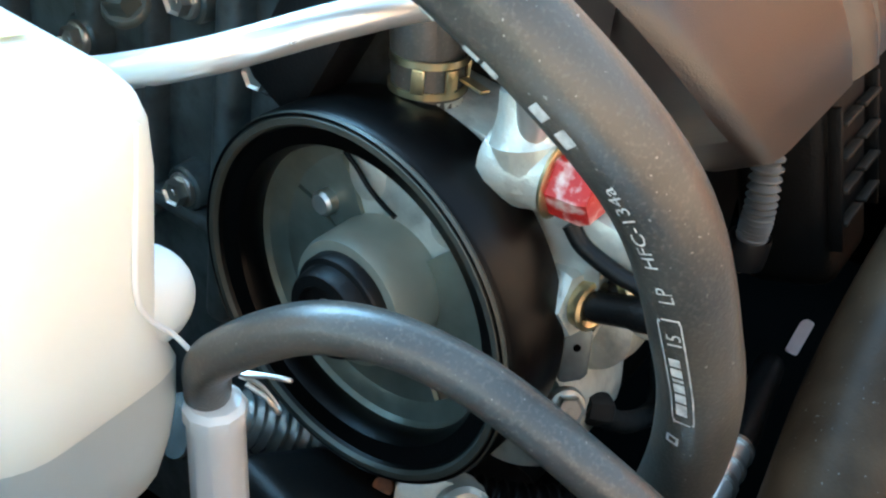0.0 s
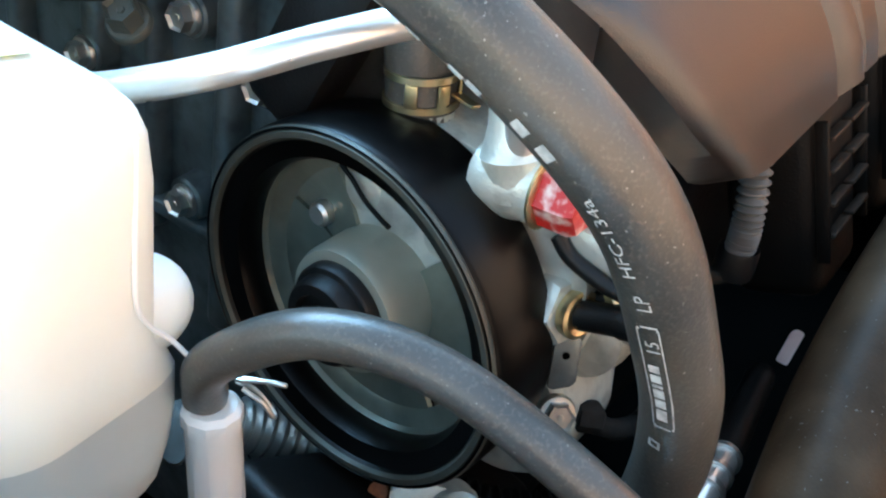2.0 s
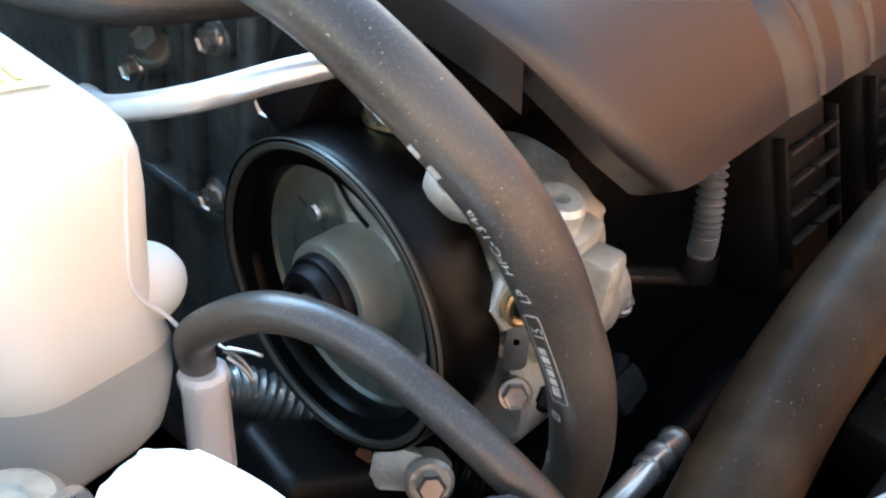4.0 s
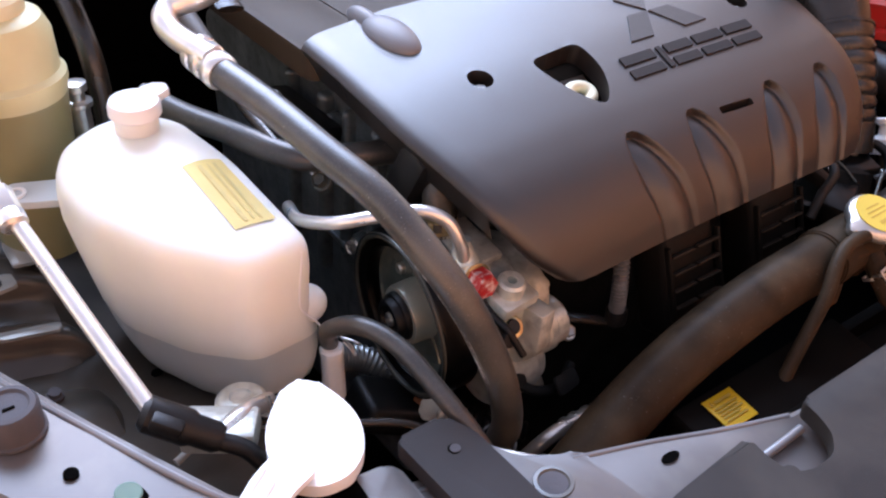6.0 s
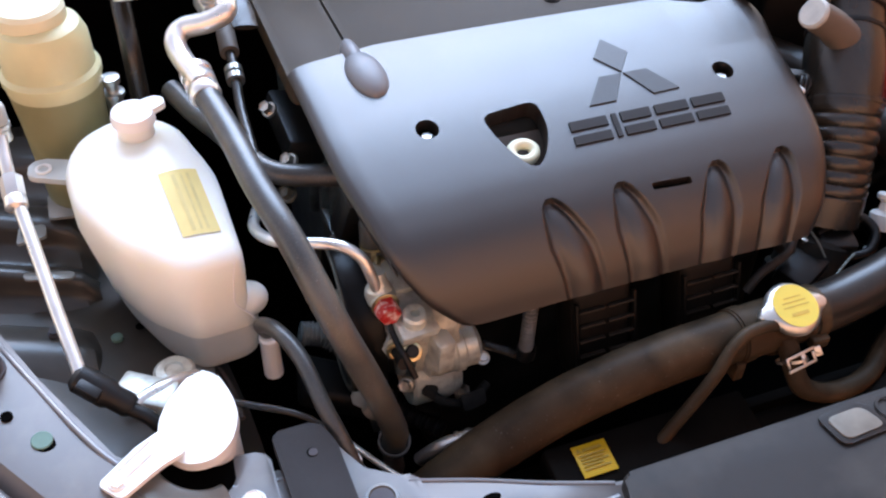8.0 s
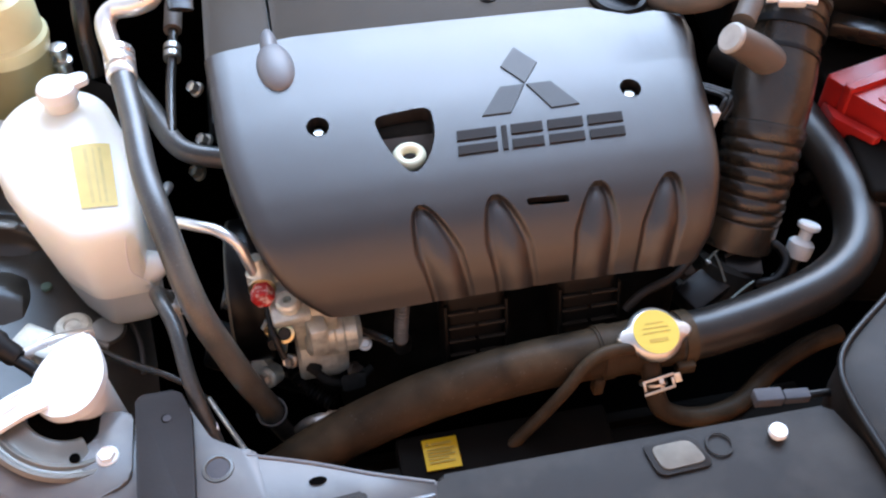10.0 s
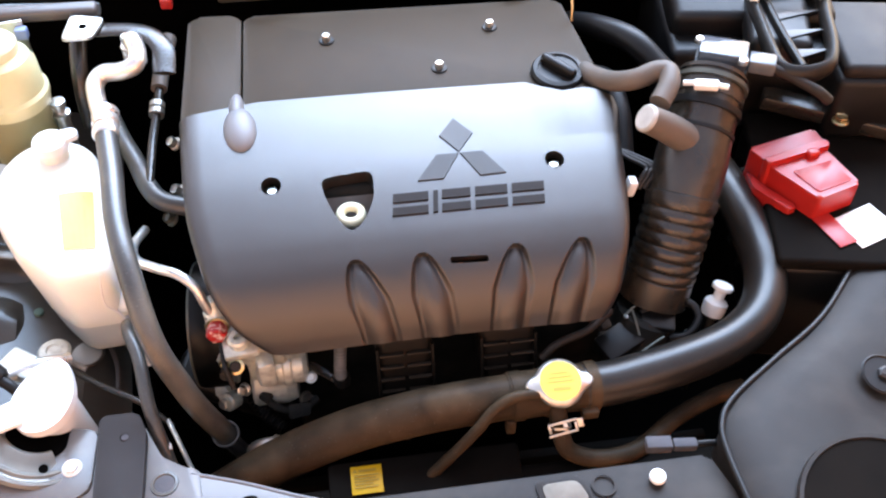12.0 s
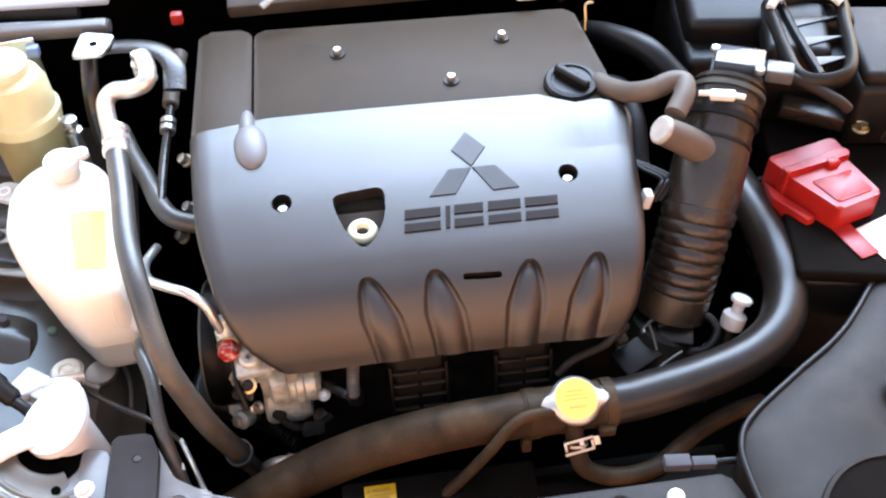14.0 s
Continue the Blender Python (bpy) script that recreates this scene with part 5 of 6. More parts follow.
    p = thing("paper_tag", "small pale pink tag hanging below the engine", "tag", (-0.046, -0.148, 0.612))
    part("tag_sheet", prism(rounded([(-0.0045, -0.009), (0.0015, -0.010), (0.0050, 0.008), (0.001, 0.009), (-0.0015, 0.007)], 0.0012), axes((-0.046, -0.152, 0.613), (-0.75, -0.15, 0.6)), 0.0010, 0.0002), material("pale_pink_tag", (0.82, 0.6, 0.55), 0.6), p)
    # wire spring clamp on the thin hose
    w = thing("wire_clamp", "bare steel wire spring clamp on the thin hose", "hose clamp", (-0.312, -0.05, 0.70))
    part("wire_ring", tube([(-0.3225, -0.041, 0.6975), (-0.318, -0.0325, 0.6975), (-0.309, -0.035, 0.6975), (-0.3078, -0.044, 0.697), (-0.3058, -0.049, 0.698)], 0.0008, 10), ZINC, w)
    part("wire_loop", tube([(-0.309, -0.047, 0.699), (-0.3055, -0.054, 0.7005), (-0.3030, -0.0585, 0.7000), (-0.3020, -0.0570, 0.6985), (-0.3035, -0.052, 0.6980), (-0.307, -0.045, 0.6975)], 0.0008, 10), ZINC, w)
    part("wire_loop", tube([(-0.309, -0.047, 0.696), (-0.3065, -0.0525, 0.692), (-0.3045, -0.0555, 0.6865), (-0.3030, -0.0535, 0.6870), (-0.3045, -0.048, 0.693), (-0.308, -0.043, 0.696)], 0.0008, 10), ZINC, w)
    # clutter by the throttle: sensor block, loop of lead, connectors
    e = thing("throttle_body", "dark alloy throttle body below the duct", "throttle body", (0.25, -0.09, 0.66))
    part("body", lathe([(0.040, 0.0), (0.041, 0.01), (0.036, 0.014), (0.036, 0.05), (0.03, 0.055)], axes((0.235, -0.10, 0.635), (0.35, 0.25, 0.9)), 36), DEEPALLOY, e)
    part("sensor", box((0.055, 0.035, 0.026), pose(0.215, -0.115, 0.670, 10, -8, 25), 0.005), BLACK, e)
    part("sensor_cover", box((0.040, 0.028, 0.012), pose(0.258, -0.105, 0.690, 8, 4, -15), 0.004), BLACK, e)
    part("plug", box((0.014, 0.030, 0.014), pose(0.192, -0.100, 0.700, 25, 0, 20), 0.003), GREYPLASTIC, e)
    for x, y, z in ((0.225, -0.098, 0.692), (0.262, -0.096, 0.698), (0.292, -0.118, 0.676)):
        part("screw", lathe([(0.0045, 0), (0.0045, 0.003), (0.003, 0.004), (0.001, 0.004)], pose(x, y, z), 14), ZINC, e)
    for pts in ([(0.221, -0.100, 0.700), (0.235, -0.092, 0.704), (0.250, -0.087, 0.702), (0.262, -0.086, 0.698)], [(0.229, -0.094, 0.704), (0.231, -0.108, 0.698), (0.233, -0.122, 0.688)], [(0.222, -0.150, 0.690), (0.240, -0.141, 0.694), (0.256, -0.134, 0.697)]):
        part("wire_clip", tube(pts, 0.0014, 10, squash=0.6), RIM, e, "dull steel clip")
    hose("sensor_cable", "black cable looping beside the throttle body", [(0.24, -0.095, 0.695), (0.27, -0.088, 0.70), (0.298, -0.092, 0.698), (0.305, -0.108, 0.69), (0.29, -0.122, 0.68), (0.27, -0.12, 0.675)], 0.0048, BLACK, "cable", 8, 12)
    hose("thin_cable", "thin grey cable below the engine cover", [(0.115, -0.150, 0.705), (0.132, -0.145, 0.72), (0.165, -0.134, 0.722), (0.182, -0.122, 0.722), (0.20, -0.105, 0.715)], 0.0045, GREYPLASTIC, "cable", 8, 12)
    k = thing("transmission_dipstick", "white plastic dipstick knob beside the radiator hose", "dipstick", (0.335, -0.085, 0.68))
    m = axes((0.333, -0.088, 0.684), (0.32, 0.35, 0.9))
    part("knob", lathe([(0.0125, -0.012), (0.0135, -0.006), (0.0135, 0.004), (0.011, 0.007), (0.0065, 0.009), (0.0065, 0.018), (0.0115, 0.021), (0.0120, 0.025), (0.0105, 0.027), (0.001, 0.0275)], m, 28), CAPWHITE, k)
    part("stem", tube([(0.331, -0.09, 0.68), (0.322, -0.10, 0.64), (0.31, -0.11, 0.56)], 0.006, 12), BLACK, k)
    f = thing("wire_bundle", "black wires running up beside the cover end", "wires", (0.24, -0.02, 0.78))
    for dx in (0.0, 0.006, 0.012):
        part("wire", tube([(0.243 + dx, -0.005, 0.80), (0.256 + dx, 0.004, 0.815), (0.262 + dx, 0.02, 0.81), (0.25 + dx, 0.05, 0.80), (0.245, 0.08, 0.79)], 0.0025, 10), BADGE, f)
    part("clip", box((0.010, 0.014, 0.020), pose(0.236, -0.012, 0.812, 0, 10), 0.002), CAPWHITE, f, "small pale connector")


build_small_engine_parts()


# ---- radiator and its fittings ----
def build_radiator():
    t = thing("radiator", "black plastic radiator top tank and fan shroud", "radiator", (0.05, -0.26, 0.60))
    part("top_tank", box((0.52, 0.042, 0.05), pose(0.06, -0.258, 0.622), 0.010, 3), SHROUD, t)
    part("shroud", box((0.20, 0.05, 0.03), pose(-0.022, -0.238, 0.636, 8), 0.004), SHROUD, t, "black fan shroud step")
    part("core", box((0.56, 0.03, 0.20), pose(0.05, -0.262, 0.49), 0.003), BLACK, t)
    part("shroud_wall", box((0.50, 0.012, 0.22), pose(0.05, -0.20, 0.49), 0.003), SHROUD, t)
    lab = part("warning_label", box((0.032, 0.030, 0.0008), pose(-0.0827, -0.2385, 0.6535, 8, 0, 0), 0.0002), LABELY, t, "bright yellow warning label")
    bars((-0.0985, -0.2535, 0.6520), (1, 0, 0), (0, 0.990, 0.139), [(0.008, 0.023, 0.018, 0.0026), (0.003, 0.0185, 0.025, 0.0014), (0.003, 0.0155, 0.022, 0.0014), (0.003, 0.0125, 0.025, 0.0014), (0.003, 0.0095, 0.019, 0.0014), (0.003, 0.006, 0.024, 0.0014)], INK, lab, 0.0010)
    bm = bmesh.new()
    p = [Vector((-0.0965, -0.2535, 0.6533)) + Vector((0, 0.990, 0.139)) * 0.0225 + Vector((dx, 0.990 * dy, 0.139 * dy)) for dx, dy in ((0, 0), (0.0045, 0), (0.00225, 0.0042))]
    bm.faces.new([bm.verts.new(q) for q in p])
    part("warning_mark", bm, INK, lab, smooth=False)
    n = thing("radiator_filler", "brown radiator filler neck with yellow labelled pressure cap", "radiator filler", (0.12, -0.19, 0.69))
    for x, y, z in ((0.078, -0.1925, 0.7028), (0.158, -0.1882, 0.6992)):
        ring_band((x, y, z), (1, 0.05, -0.04), 0.0236, 0.012, 0.0024, RUBBER2, n, "band")
    part("neck_body", tube([(0.078, -0.1925, 0.7028), (0.118, -0.190, 0.7015), (0.158, -0.1882, 0.6992)], 0.0247, 32, 6), RUBBER2, n)
    part("spout", tube([(0.118, -0.195, 0.70), (0.1175, -0.210, 0.703), (0.1175, -0.220, 0.697)], 0.0085, 18), RUBBER2, n)
    part("lug", box((0.018, 0.010, 0.012), pose(0.152, -0.216, 0.692), 0.002), RUBBER2, n)
    part("lug", box((0.010, 0.012, 0.022), pose(0.070, -0.212, 0.682), 0.002), RUBBER2, n)
    add_radiator_cap(n)
    c = thing("hose_clamp", "bright steel spring clamp on the filler hose", "hose clamp", (0.1175, -0.227, 0.69))
    for k in (-0.0055, 0.0055):
        ring_band((0.1185, -0.2245 - k * 0.62, 0.6875 + k * 0.78), (0, -0.62, -0.78), 0.0098, 0.0024, 0.0012, ZINC, c, "clamp_ring")
    q = axes((0.1195, -0.2335, 0.6965), (0, -0.74, 0.67))
    for x, y, w, h in ((0, 0.0058, 0.030, 0.0026), (0, -0.0058, 0.030, 0.0026), (-0.0138, 0, 0.0026, 0.0100), (0.0138, 0, 0.0026, 0.0100), (0.003, 0, 0.0045, 0.0100)):
        part("clamp_bar", box((w, h, 0.0016), q @ pose(x, y, 0, 0, 0, 8), 0.0004), ZINC, c)
    part("clamp_ear", box((0.006, 0.009, 0.0016), q @ pose(0.018, 0.004, 0.001, 0, -25, 12), 0.0005), ZINC, c)
    ch = thing("cable_connector", "grey plastic cable connector behind the front panel", "connector", (0.22, -0.27, 0.70))
    part("plug", box((0.026, 0.014, 0.012), pose(0.208, -0.268, 0.700, 0, 0, -6), 0.002), STOP, ch)
    part("socket", box((0.024, 0.011, 0.010), pose(0.234, -0.271, 0.699, 0, 0, -6), 0.002), STOP, ch)
    part("cable", tube([(0.245, -0.272, 0.699), (0.262, -0.273, 0.699), (0.285, -0.27, 0.69)], 0.0035, 10), BLACK, ch)


build_radiator()


# ---- pipes, clamps and caps on the near side ----
def build_pipe_fittings():
    t = thing("crimp_collar", "bright aluminium crimp collar on the thick hose", "collar", (-0.325, 0.105, 0.87))
    m = axes((-0.3225, 0.090, 0.8665), (-0.08, 0.98, 0.13))
    part("collar_body", lathe([(0.0122, -0.003), (0.0142, 0.0), (0.0142, 0.008), (0.0130, 0.010), (0.0130, 0.014), (0.0145, 0.016), (0.0145, 0.024), (0.0132, 0.026), (0.0148, 0.028), (0.0148, 0.034), (0.0105, 0.038)], m, 36), PIPE, t)
    b = thing("pipe_block", "aluminium pipe block with a bolt on a brown bracket", "pipe block", (-0.295, 0.195, 0.90))
    part("block", box((0.024, 0.030, 0.020), pose(-0.295, 0.200, 0.895, 10, 0, 12), 0.004), PIPE, b)
    bolt("bolt", (-0.296, 0.193, 0.908), (0, -0.1, 1), 0.0078, ZINC, "", 0.014, parent=b)
    k = thing("mount_bracket", "grey steel mounting bracket behind the pipes", "bracket", (-0.32, 0.25, 0.86))
    part("strap", tube([(-0.37, 0.262, 0.885), (-0.33, 0.262, 0.888), (-0.29, 0.250, 0.888), (-0.268, 0.225, 0.882), (-0.266, 0.19, 0.87)], 0.013, 14, squash=0.3), DUCT, k)
    part("plate", prism(rounded([(-0.38, 0.235), (-0.345, 0.235), (-0.335, 0.275), (-0.375, 0.285)], 0.006), pose(0, 0, 0.893), 0.004, 0.001), ZINC, k)
    part("hole", lathe([(0.005, 0), (0.005, 0.0006), (0.001, 0.0007)], pose(-0.358, 0.258, 0.8972), 16), BAY, k)
    s = thing("service_port_cap", "grey plastic service port cap on the pipe", "cap", (-0.495, 0.112, 0.86))
    part("cap", lathe([(0.0090, 0.0), (0.0098, 0.002), (0.0098, 0.015), (0.0085, 0.0175), (0.001, 0.018)], axes((-0.495, 0.113, 0.862), (0, 0.08, 1)), 32), material("grey_green_cap", (0.42, 0.45, 0.42), 0.5), s)
    part("stem", lathe([(0.009, -0.016), (0.009, -0.006), (0.0105, -0.004), (0.0105, 0.0)], axes((-0.495, 0.113, 0.862), (0, 0.08, 1)), 24), ZINC, s)
    n = thing("pipe_nut", "bright aluminium union nut on the service pipe", "nut", (-0.494, 0.07, 0.827))
    part("nut", lathe([(0.007, -0.012), (0.0095, -0.010), (0.0095, 0.008), (0.008, 0.010)], axes((-0.494, 0.068, 0.826), (0.02, -0.9, -0.42)), 24, True, hexagon), PIPE, n)
    part("collar", lathe([(0.0085, 0.0), (0.0095, 0.002), (0.0095, 0.010), (0.007, 0.012)], axes((-0.4935, 0.060, 0.8222), (0.02, -0.9, -0.42)), 24), PIPE, n)
    c = thing("pressure_sensor", "black plastic pressure sensor plug at the pipe end", "sensor", (-0.455, -0.11, 0.74))
    part("housing", lathe([(0.0085, -0.008), (0.012, -0.004), (0.012, 0.022), (0.010, 0.026), (0.010, 0.040), (0.008, 0.044)], axes((-0.469, -0.094, 0.750), (0.72, -0.55, -0.42)), 24), BLACK, c)
    part("latch", box((0.020, 0.010, 0.010), pose(-0.466, -0.108, 0.752, 0, 25, -38), 0.002), BLACK, c)
    part("cable", tube([(-0.44, -0.118, 0.732), (-0.425, -0.128, 0.722), (-0.415, -0.14, 0.70), (-0.41, -0.15, 0.66)], 0.006, 14), BLACK, c)
    a = thing("condenser_fitting", "bare alloy condenser fitting below the tank", "fitting", (-0.43, -0.09, 0.71))
    part("block", box((0.050, 0.030, 0.018), pose(-0.427, -0.088, 0.708, 0, 0, -35), 0.004), ALLOY, a)
    part("pipe_stub", tube([(-0.44, -0.10, 0.712), (-0.41, -0.088, 0.713), (-0.385, -0.075, 0.700)], 0.0065, 16), PIPE, a)
    part("round_cap", lathe([(0.017, 0), (0.018, 0.003), (0.015, 0.006), (0.008, 0.007), (0.007, 0.005), (0.001, 0.005)], pose(-0.402, -0.066, 0.700), 28), ALLOY, a)
    h = thing("heater_pipe", "brown rubber sleeved pipe with crimp rings", "pipe", (-0.285, 0.2, 0.82))
    part("pipe_body", tube([(-0.272, 0.30, 0.845), (-0.279, 0.25, 0.838), (-0.283, 0.19, 0.825), (-0.288, 0.14, 0.812), (-0.290, 0.07, 0.80)], 0.0052, 14), DUCT, h)
    for dy in (0.0, 0.010):
        ring_band((-0.2835 - dy * 0.05, 0.190 - dy, 0.825 - dy * 0.25), (0.06, 0.97, 0.22), 0.0052, 0.007, 0.0038, ZINC, h, "crimp_ring", "pale crimp ring")
    part("sleeve", tube([(-0.2815, 0.215, 0.831), (-0.2785, 0.252, 0.838), (-0.272, 0.30, 0.845)], 0.0095, 16), BREATHER, h)
    for p, mat in (((-0.262, 0.135, 0.81), ZINC), ((-0.258, 0.075, 0.79), ZINC), ((-0.268, 0.046, 0.775), RIM)):
        bolt("head_bolt", p, (-0.6, -0.3, 0.8), 0.0062, mat, "hexagon bolt on the engine side", 0.010, group="engine side bolts")
    st = thing("bolt_stack", "zinc bleed bolt standing behind the tank", "bolt", (-0.399, 0.205, 0.82))
    part("stud", lathe([(0.008, -0.06), (0.008, 0.0), (0.011, 0.002), (0.011, 0.006), (0.006, 0.007), (0.006, 0.014), (0.009, 0.016), (0.009, 0.022), (0.001, 0.023)], pose(-0.399, 0.207, 0.81), 20), ZINC, st)


build_pipe_fittings()


# ---- wing, headlamp side and front corner ----
LIP = (110, 215)


def build_wing_details():
    s = thing("bump_stop", "grey rubber bonnet stop on the wing rail", "bump stop", (-0.54, -0.07, 0.755))
    m = axes((-0.541, -0.066, 0.757), (0.0, -0.05, 1))
    part("stop", lathe([(0.0185, 0.0), (0.0185, 0.002), (0.0172, 0.003), (0.0172, 0.019), (0.0155, 0.0215), (0.0125, 0.0218), (0.0112, 0.0200), (0.001, 0.0195)], m, 40), STOP, s)
    part("slot", box((0.007, 0.0022, 0.001), m @ pose(0.0, -0.002, 0.0200), 0.0003), BAY, s)
    g = thing("rail_plug", "round green rubber plug in the wing rail", "plug", (-0.50, -0.135, 0.745))
    part("hole", lathe([(0.0090, -0.002), (0.0090, 0.0008), (0.001, 0.0010)], axes((-0.5005, -0.1415, 0.7465), (0.1, -0.12, 1)), 24), BAY, g, "dark edge of the hole")
    part("plug", lathe([(0.0078, -0.002), (0.0078, 0.002), (0.0070, 0.0026), (0.001, 0.0026)], axes((-0.503, -0.1405, 0.7465), (0.1, -0.12, 1)), 24), GREENCAP, g)
    for x, y, z, r in ((-0.525, -0.114, 0.7535, 0.0045), (-0.391, -0.214, 0.7068, 0.0045)):
        h = thing("rail_hole", "small dark hole in the wing rail", "hole", (x, y, z))
        part("hole", lathe([(r, -0.001), (r, 0.0008), (r * 0.2, 0.001)], axes((x, y, z), (0.08, -0.1, 1)), 18), BAY, h)
    part("rail_edge", tube([(-0.632, 0.195, 0.7765), (-0.5585, 0.0275, 0.7615), (-0.5035, -0.090, 0.753), (-0.4575, -0.170, 0.739), (-0.4125, -0.1925, 0.709), (-0.36, -0.195, 0.6955), (-0.30, -0.20, 0.6915)], 0.0022, 10), EDGE, bpy.data.objects["wing_rail"], "shiny rolled inner edge of the rail")
    part("rail_flange", tube([(-0.70, 0.135, 0.766), (-0.612, -0.056, 0.750), (-0.553, -0.150, 0.740), (-0.496, -0.226, 0.726), (-0.44, -0.266, 0.700)], 0.0055, 12), PAINT, bpy.data.objects["wing_rail"], "folded outer flange of the rail")
    bolt("strap_bolt", (-0.456, -0.192, 0.7408), (0.05, -0.1, 1), 0.0055, CAPWHITE, "white push rivet on the filler strap", 0.004)
    c = thing("corner_bracket", "grey painted steel corner bracket", "bracket", (-0.366, -0.22, 0.69))
    part("plate", prism(rounded([(-0.385, -0.165), (-0.345, -0.170), (-0.346, -0.240), (-0.395, -0.262), (-0.400, -0.215)], 0.010), pose(0, 0, 0.694), 0.006, 0.002), PAINT, c)
    bolt("bolt", (-0.366, -0.213, 0.700), (0, -0.05, 1), 0.0075, CAPWHITE, "", 0.006, parent=c)
    # folded cut-out round the washer neck
    r = thing("rail_cutout", "folded grey lip of the rail round the washer neck", "rail lip", (-0.40, -0.19, 0.70), kind="structure")
    q = axes((-0.402, -0.166, 0.7135), (0.40, -0.03, 0.9))
    bm = bmesh.new()
    prof = ((0.031, -0.006), (0.032, 0.0005), (0.035, 0.0025), (0.040, 0.0020), (0.044, -0.0005), (0.053, -0.0015), (0.0555, 0.0008), (0.058, 0.0014), (0.0600, -0.0012), (0.0625, -0.0010), (0.0650, 0.0012), (0.0680, 0.0008), (0.0700, -0.0030))
    rows = [[bm.verts.new(q @ Vector((r * math.cos(radians(a)), r * math.sin(radians(a)), h))) for r, h in prof] for a in range(LIP[0], LIP[1] + 1, 5)]
    for r0, r1 in zip(rows, rows[1:]):
        for k in range(len(prof) - 1):
            bm.faces.new((r0[k], r0[k + 1], r1[k + 1], r1[k]))
    bmesh.ops.solidify(bm, geom=bm.faces[:] + bm.edges[:] + bm.verts[:], thickness=0.0015)
    part("lip", bm, GALV, r, "bright folded lip with two ridges")
    part("recess", lathe([(0.030, 0.0), (0.030, 0.0012), (0.001, 0.0014)], axes((-0.400, -0.176, 0.7105), (0.40, -0.03, 0.9)), 36), BAY, r, "dark opening under the cap")
    # inner wing shelf below the tank
    w = thing("inner_wing", "grey painted inner wing shelf below the tank", "inner wing", (-0.45, 0.05, 0.62), kind="structure")
    sheet([[(-0.70, 0.45, 0.66), (-0.56, 0.45, 0.645), (-0.46, 0.45, 0.635), (-0.40, 0.45, 0.60)],
           [(-0.68, 0.20, 0.67), (-0.55, 0.20, 0.655), (-0.43, 0.18, 0.645), (-0.37, 0.18, 0.60)],
           [(-0.62, 0.08, 0.68), (-0.52, 0.09, 0.658), (-0.41, 0.05, 0.650), (-0.355, 0.04, 0.60)],
           [(-0.58, 0.0, 0.68), (-0.50, 0.0, 0.656), (-0.385, -0.03, 0.648), (-0.345, -0.045, 0.60)],
           [(-0.53, -0.09, 0.68), (-0.46, -0.08, 0.655), (-0.385, -0.095, 0.645), (-0.342, -0.09, 0.60)],
           [(-0.50, -0.14, 0.66), (-0.44, -0.15, 0.640), (-0.39, -0.15, 0.630), (-0.342, -0.14, 0.59)]], DUST, "shelf_skin", w)
    part("mount_disc", lathe([(0.017, 0), (0.017, 0.003), (0.014, 0.005), (0.001, 0.005)], pose(-0.385, -0.030, 0.649), 28), GALV, w)
    part("disc_bead", lathe([(0.0195, 0.0), (0.0195, 0.0035), (0.0178, 0.0035), (0.0178, 0.0)], pose(-0.385, -0.030, 0.649), 28, False), DUST, w)
    part("shelf_bead", tube([(-0.415, 0.052, 0.653), (-0.400, 0.018, 0.652), (-0.372, 0.000, 0.640), (-0.358, -0.03, 0.628), (-0.354, -0.07, 0.622)], 0.0026, 10), PAINT, w, "folded edge of the shelf")
    for x, y in ((-0.425, 0.045), (-0.405, 0.02)):
        part("shelf_hole", lathe([(0.0045, 0), (0.0045, 0.0006), (0.001, 0.0007)], pose(x, y, 0.6555), 14), BAY, w)
    part("shelf_lip", tube([(-0.452, -0.058, 0.664), (-0.430, -0.052, 0.668), (-0.404, -0.050, 0.667), (-0.380, -0.060, 0.660)], 0.0030, 10), GALV, w, "bright folded edge below the tank")
    # pressed steps of the inner wing beside the tank
    steps = spline([(0, 0.300, 0.722), (0, 0.262, 0.716), (0, 0.248, 0.697), (0, 0.222, 0.691), (0, 0.196, 0.704), (0, 0.170, 0.702), (0, 0.160, 0.682), (0, 0.140, 0.672), (0, 0.127, 0.684), (0, 0.112, 0.683), (0, 0.104, 0.664), (0, 0.080, 0.652), (0, 0.060, 0.662), (0, 0.035, 0.668), (0, 0.010, 0.662), (0, -0.020, 0.650), (0, -0.060, 0.645)], 5)
    sheet([[(x, q.y - 0.26 * (x + 0.50), q.z - 0.10 * (x + 0.50) + lift) for q in steps] for x, lift in ((-0.575, -0.02), (-0.556, 0.004), (-0.535, 0.002), (-0.51, 0.0), (-0.485, 0.0), (-0.468, -0.004), (-0.455, -0.02))], DUST, "step_pressing", w, "dusty pressed steps of the inner wing", 0.002)
    for outline, z, tilt, label in (([(-0.5155, 0.1637), (-0.4907, 0.1590), (-0.4908, 0.1373), (-0.5184, 0.1333)], 0.709, -0.10, "pale bracket plate"),
                                    ([(-0.486, 0.204), (-0.456, 0.200), (-0.459, 0.163), (-0.487, 0.168)], 0.708, 0.05, "dusty olive bracket plate"),
                                    # a pale strip paints the highlight along the step's top
                                    ([(-0.520, 0.1215), (-0.472, 0.1080), (-0.475, 0.0985), (-0.519, 0.1110)], 0.6845, 0.0, "pale strip painting the lit top of the pressed step")):
        cx, cy = sum(q[0] for q in outline) / 4, sum(q[1] for q in outline) / 4
        part("strut_plate", prism(rounded([(a - cx, b - cy) for a, b in outline], 0.004), pose(cx, cy, z, math.degrees(tilt)), 0.003, 0.0012), GALV, w, label)
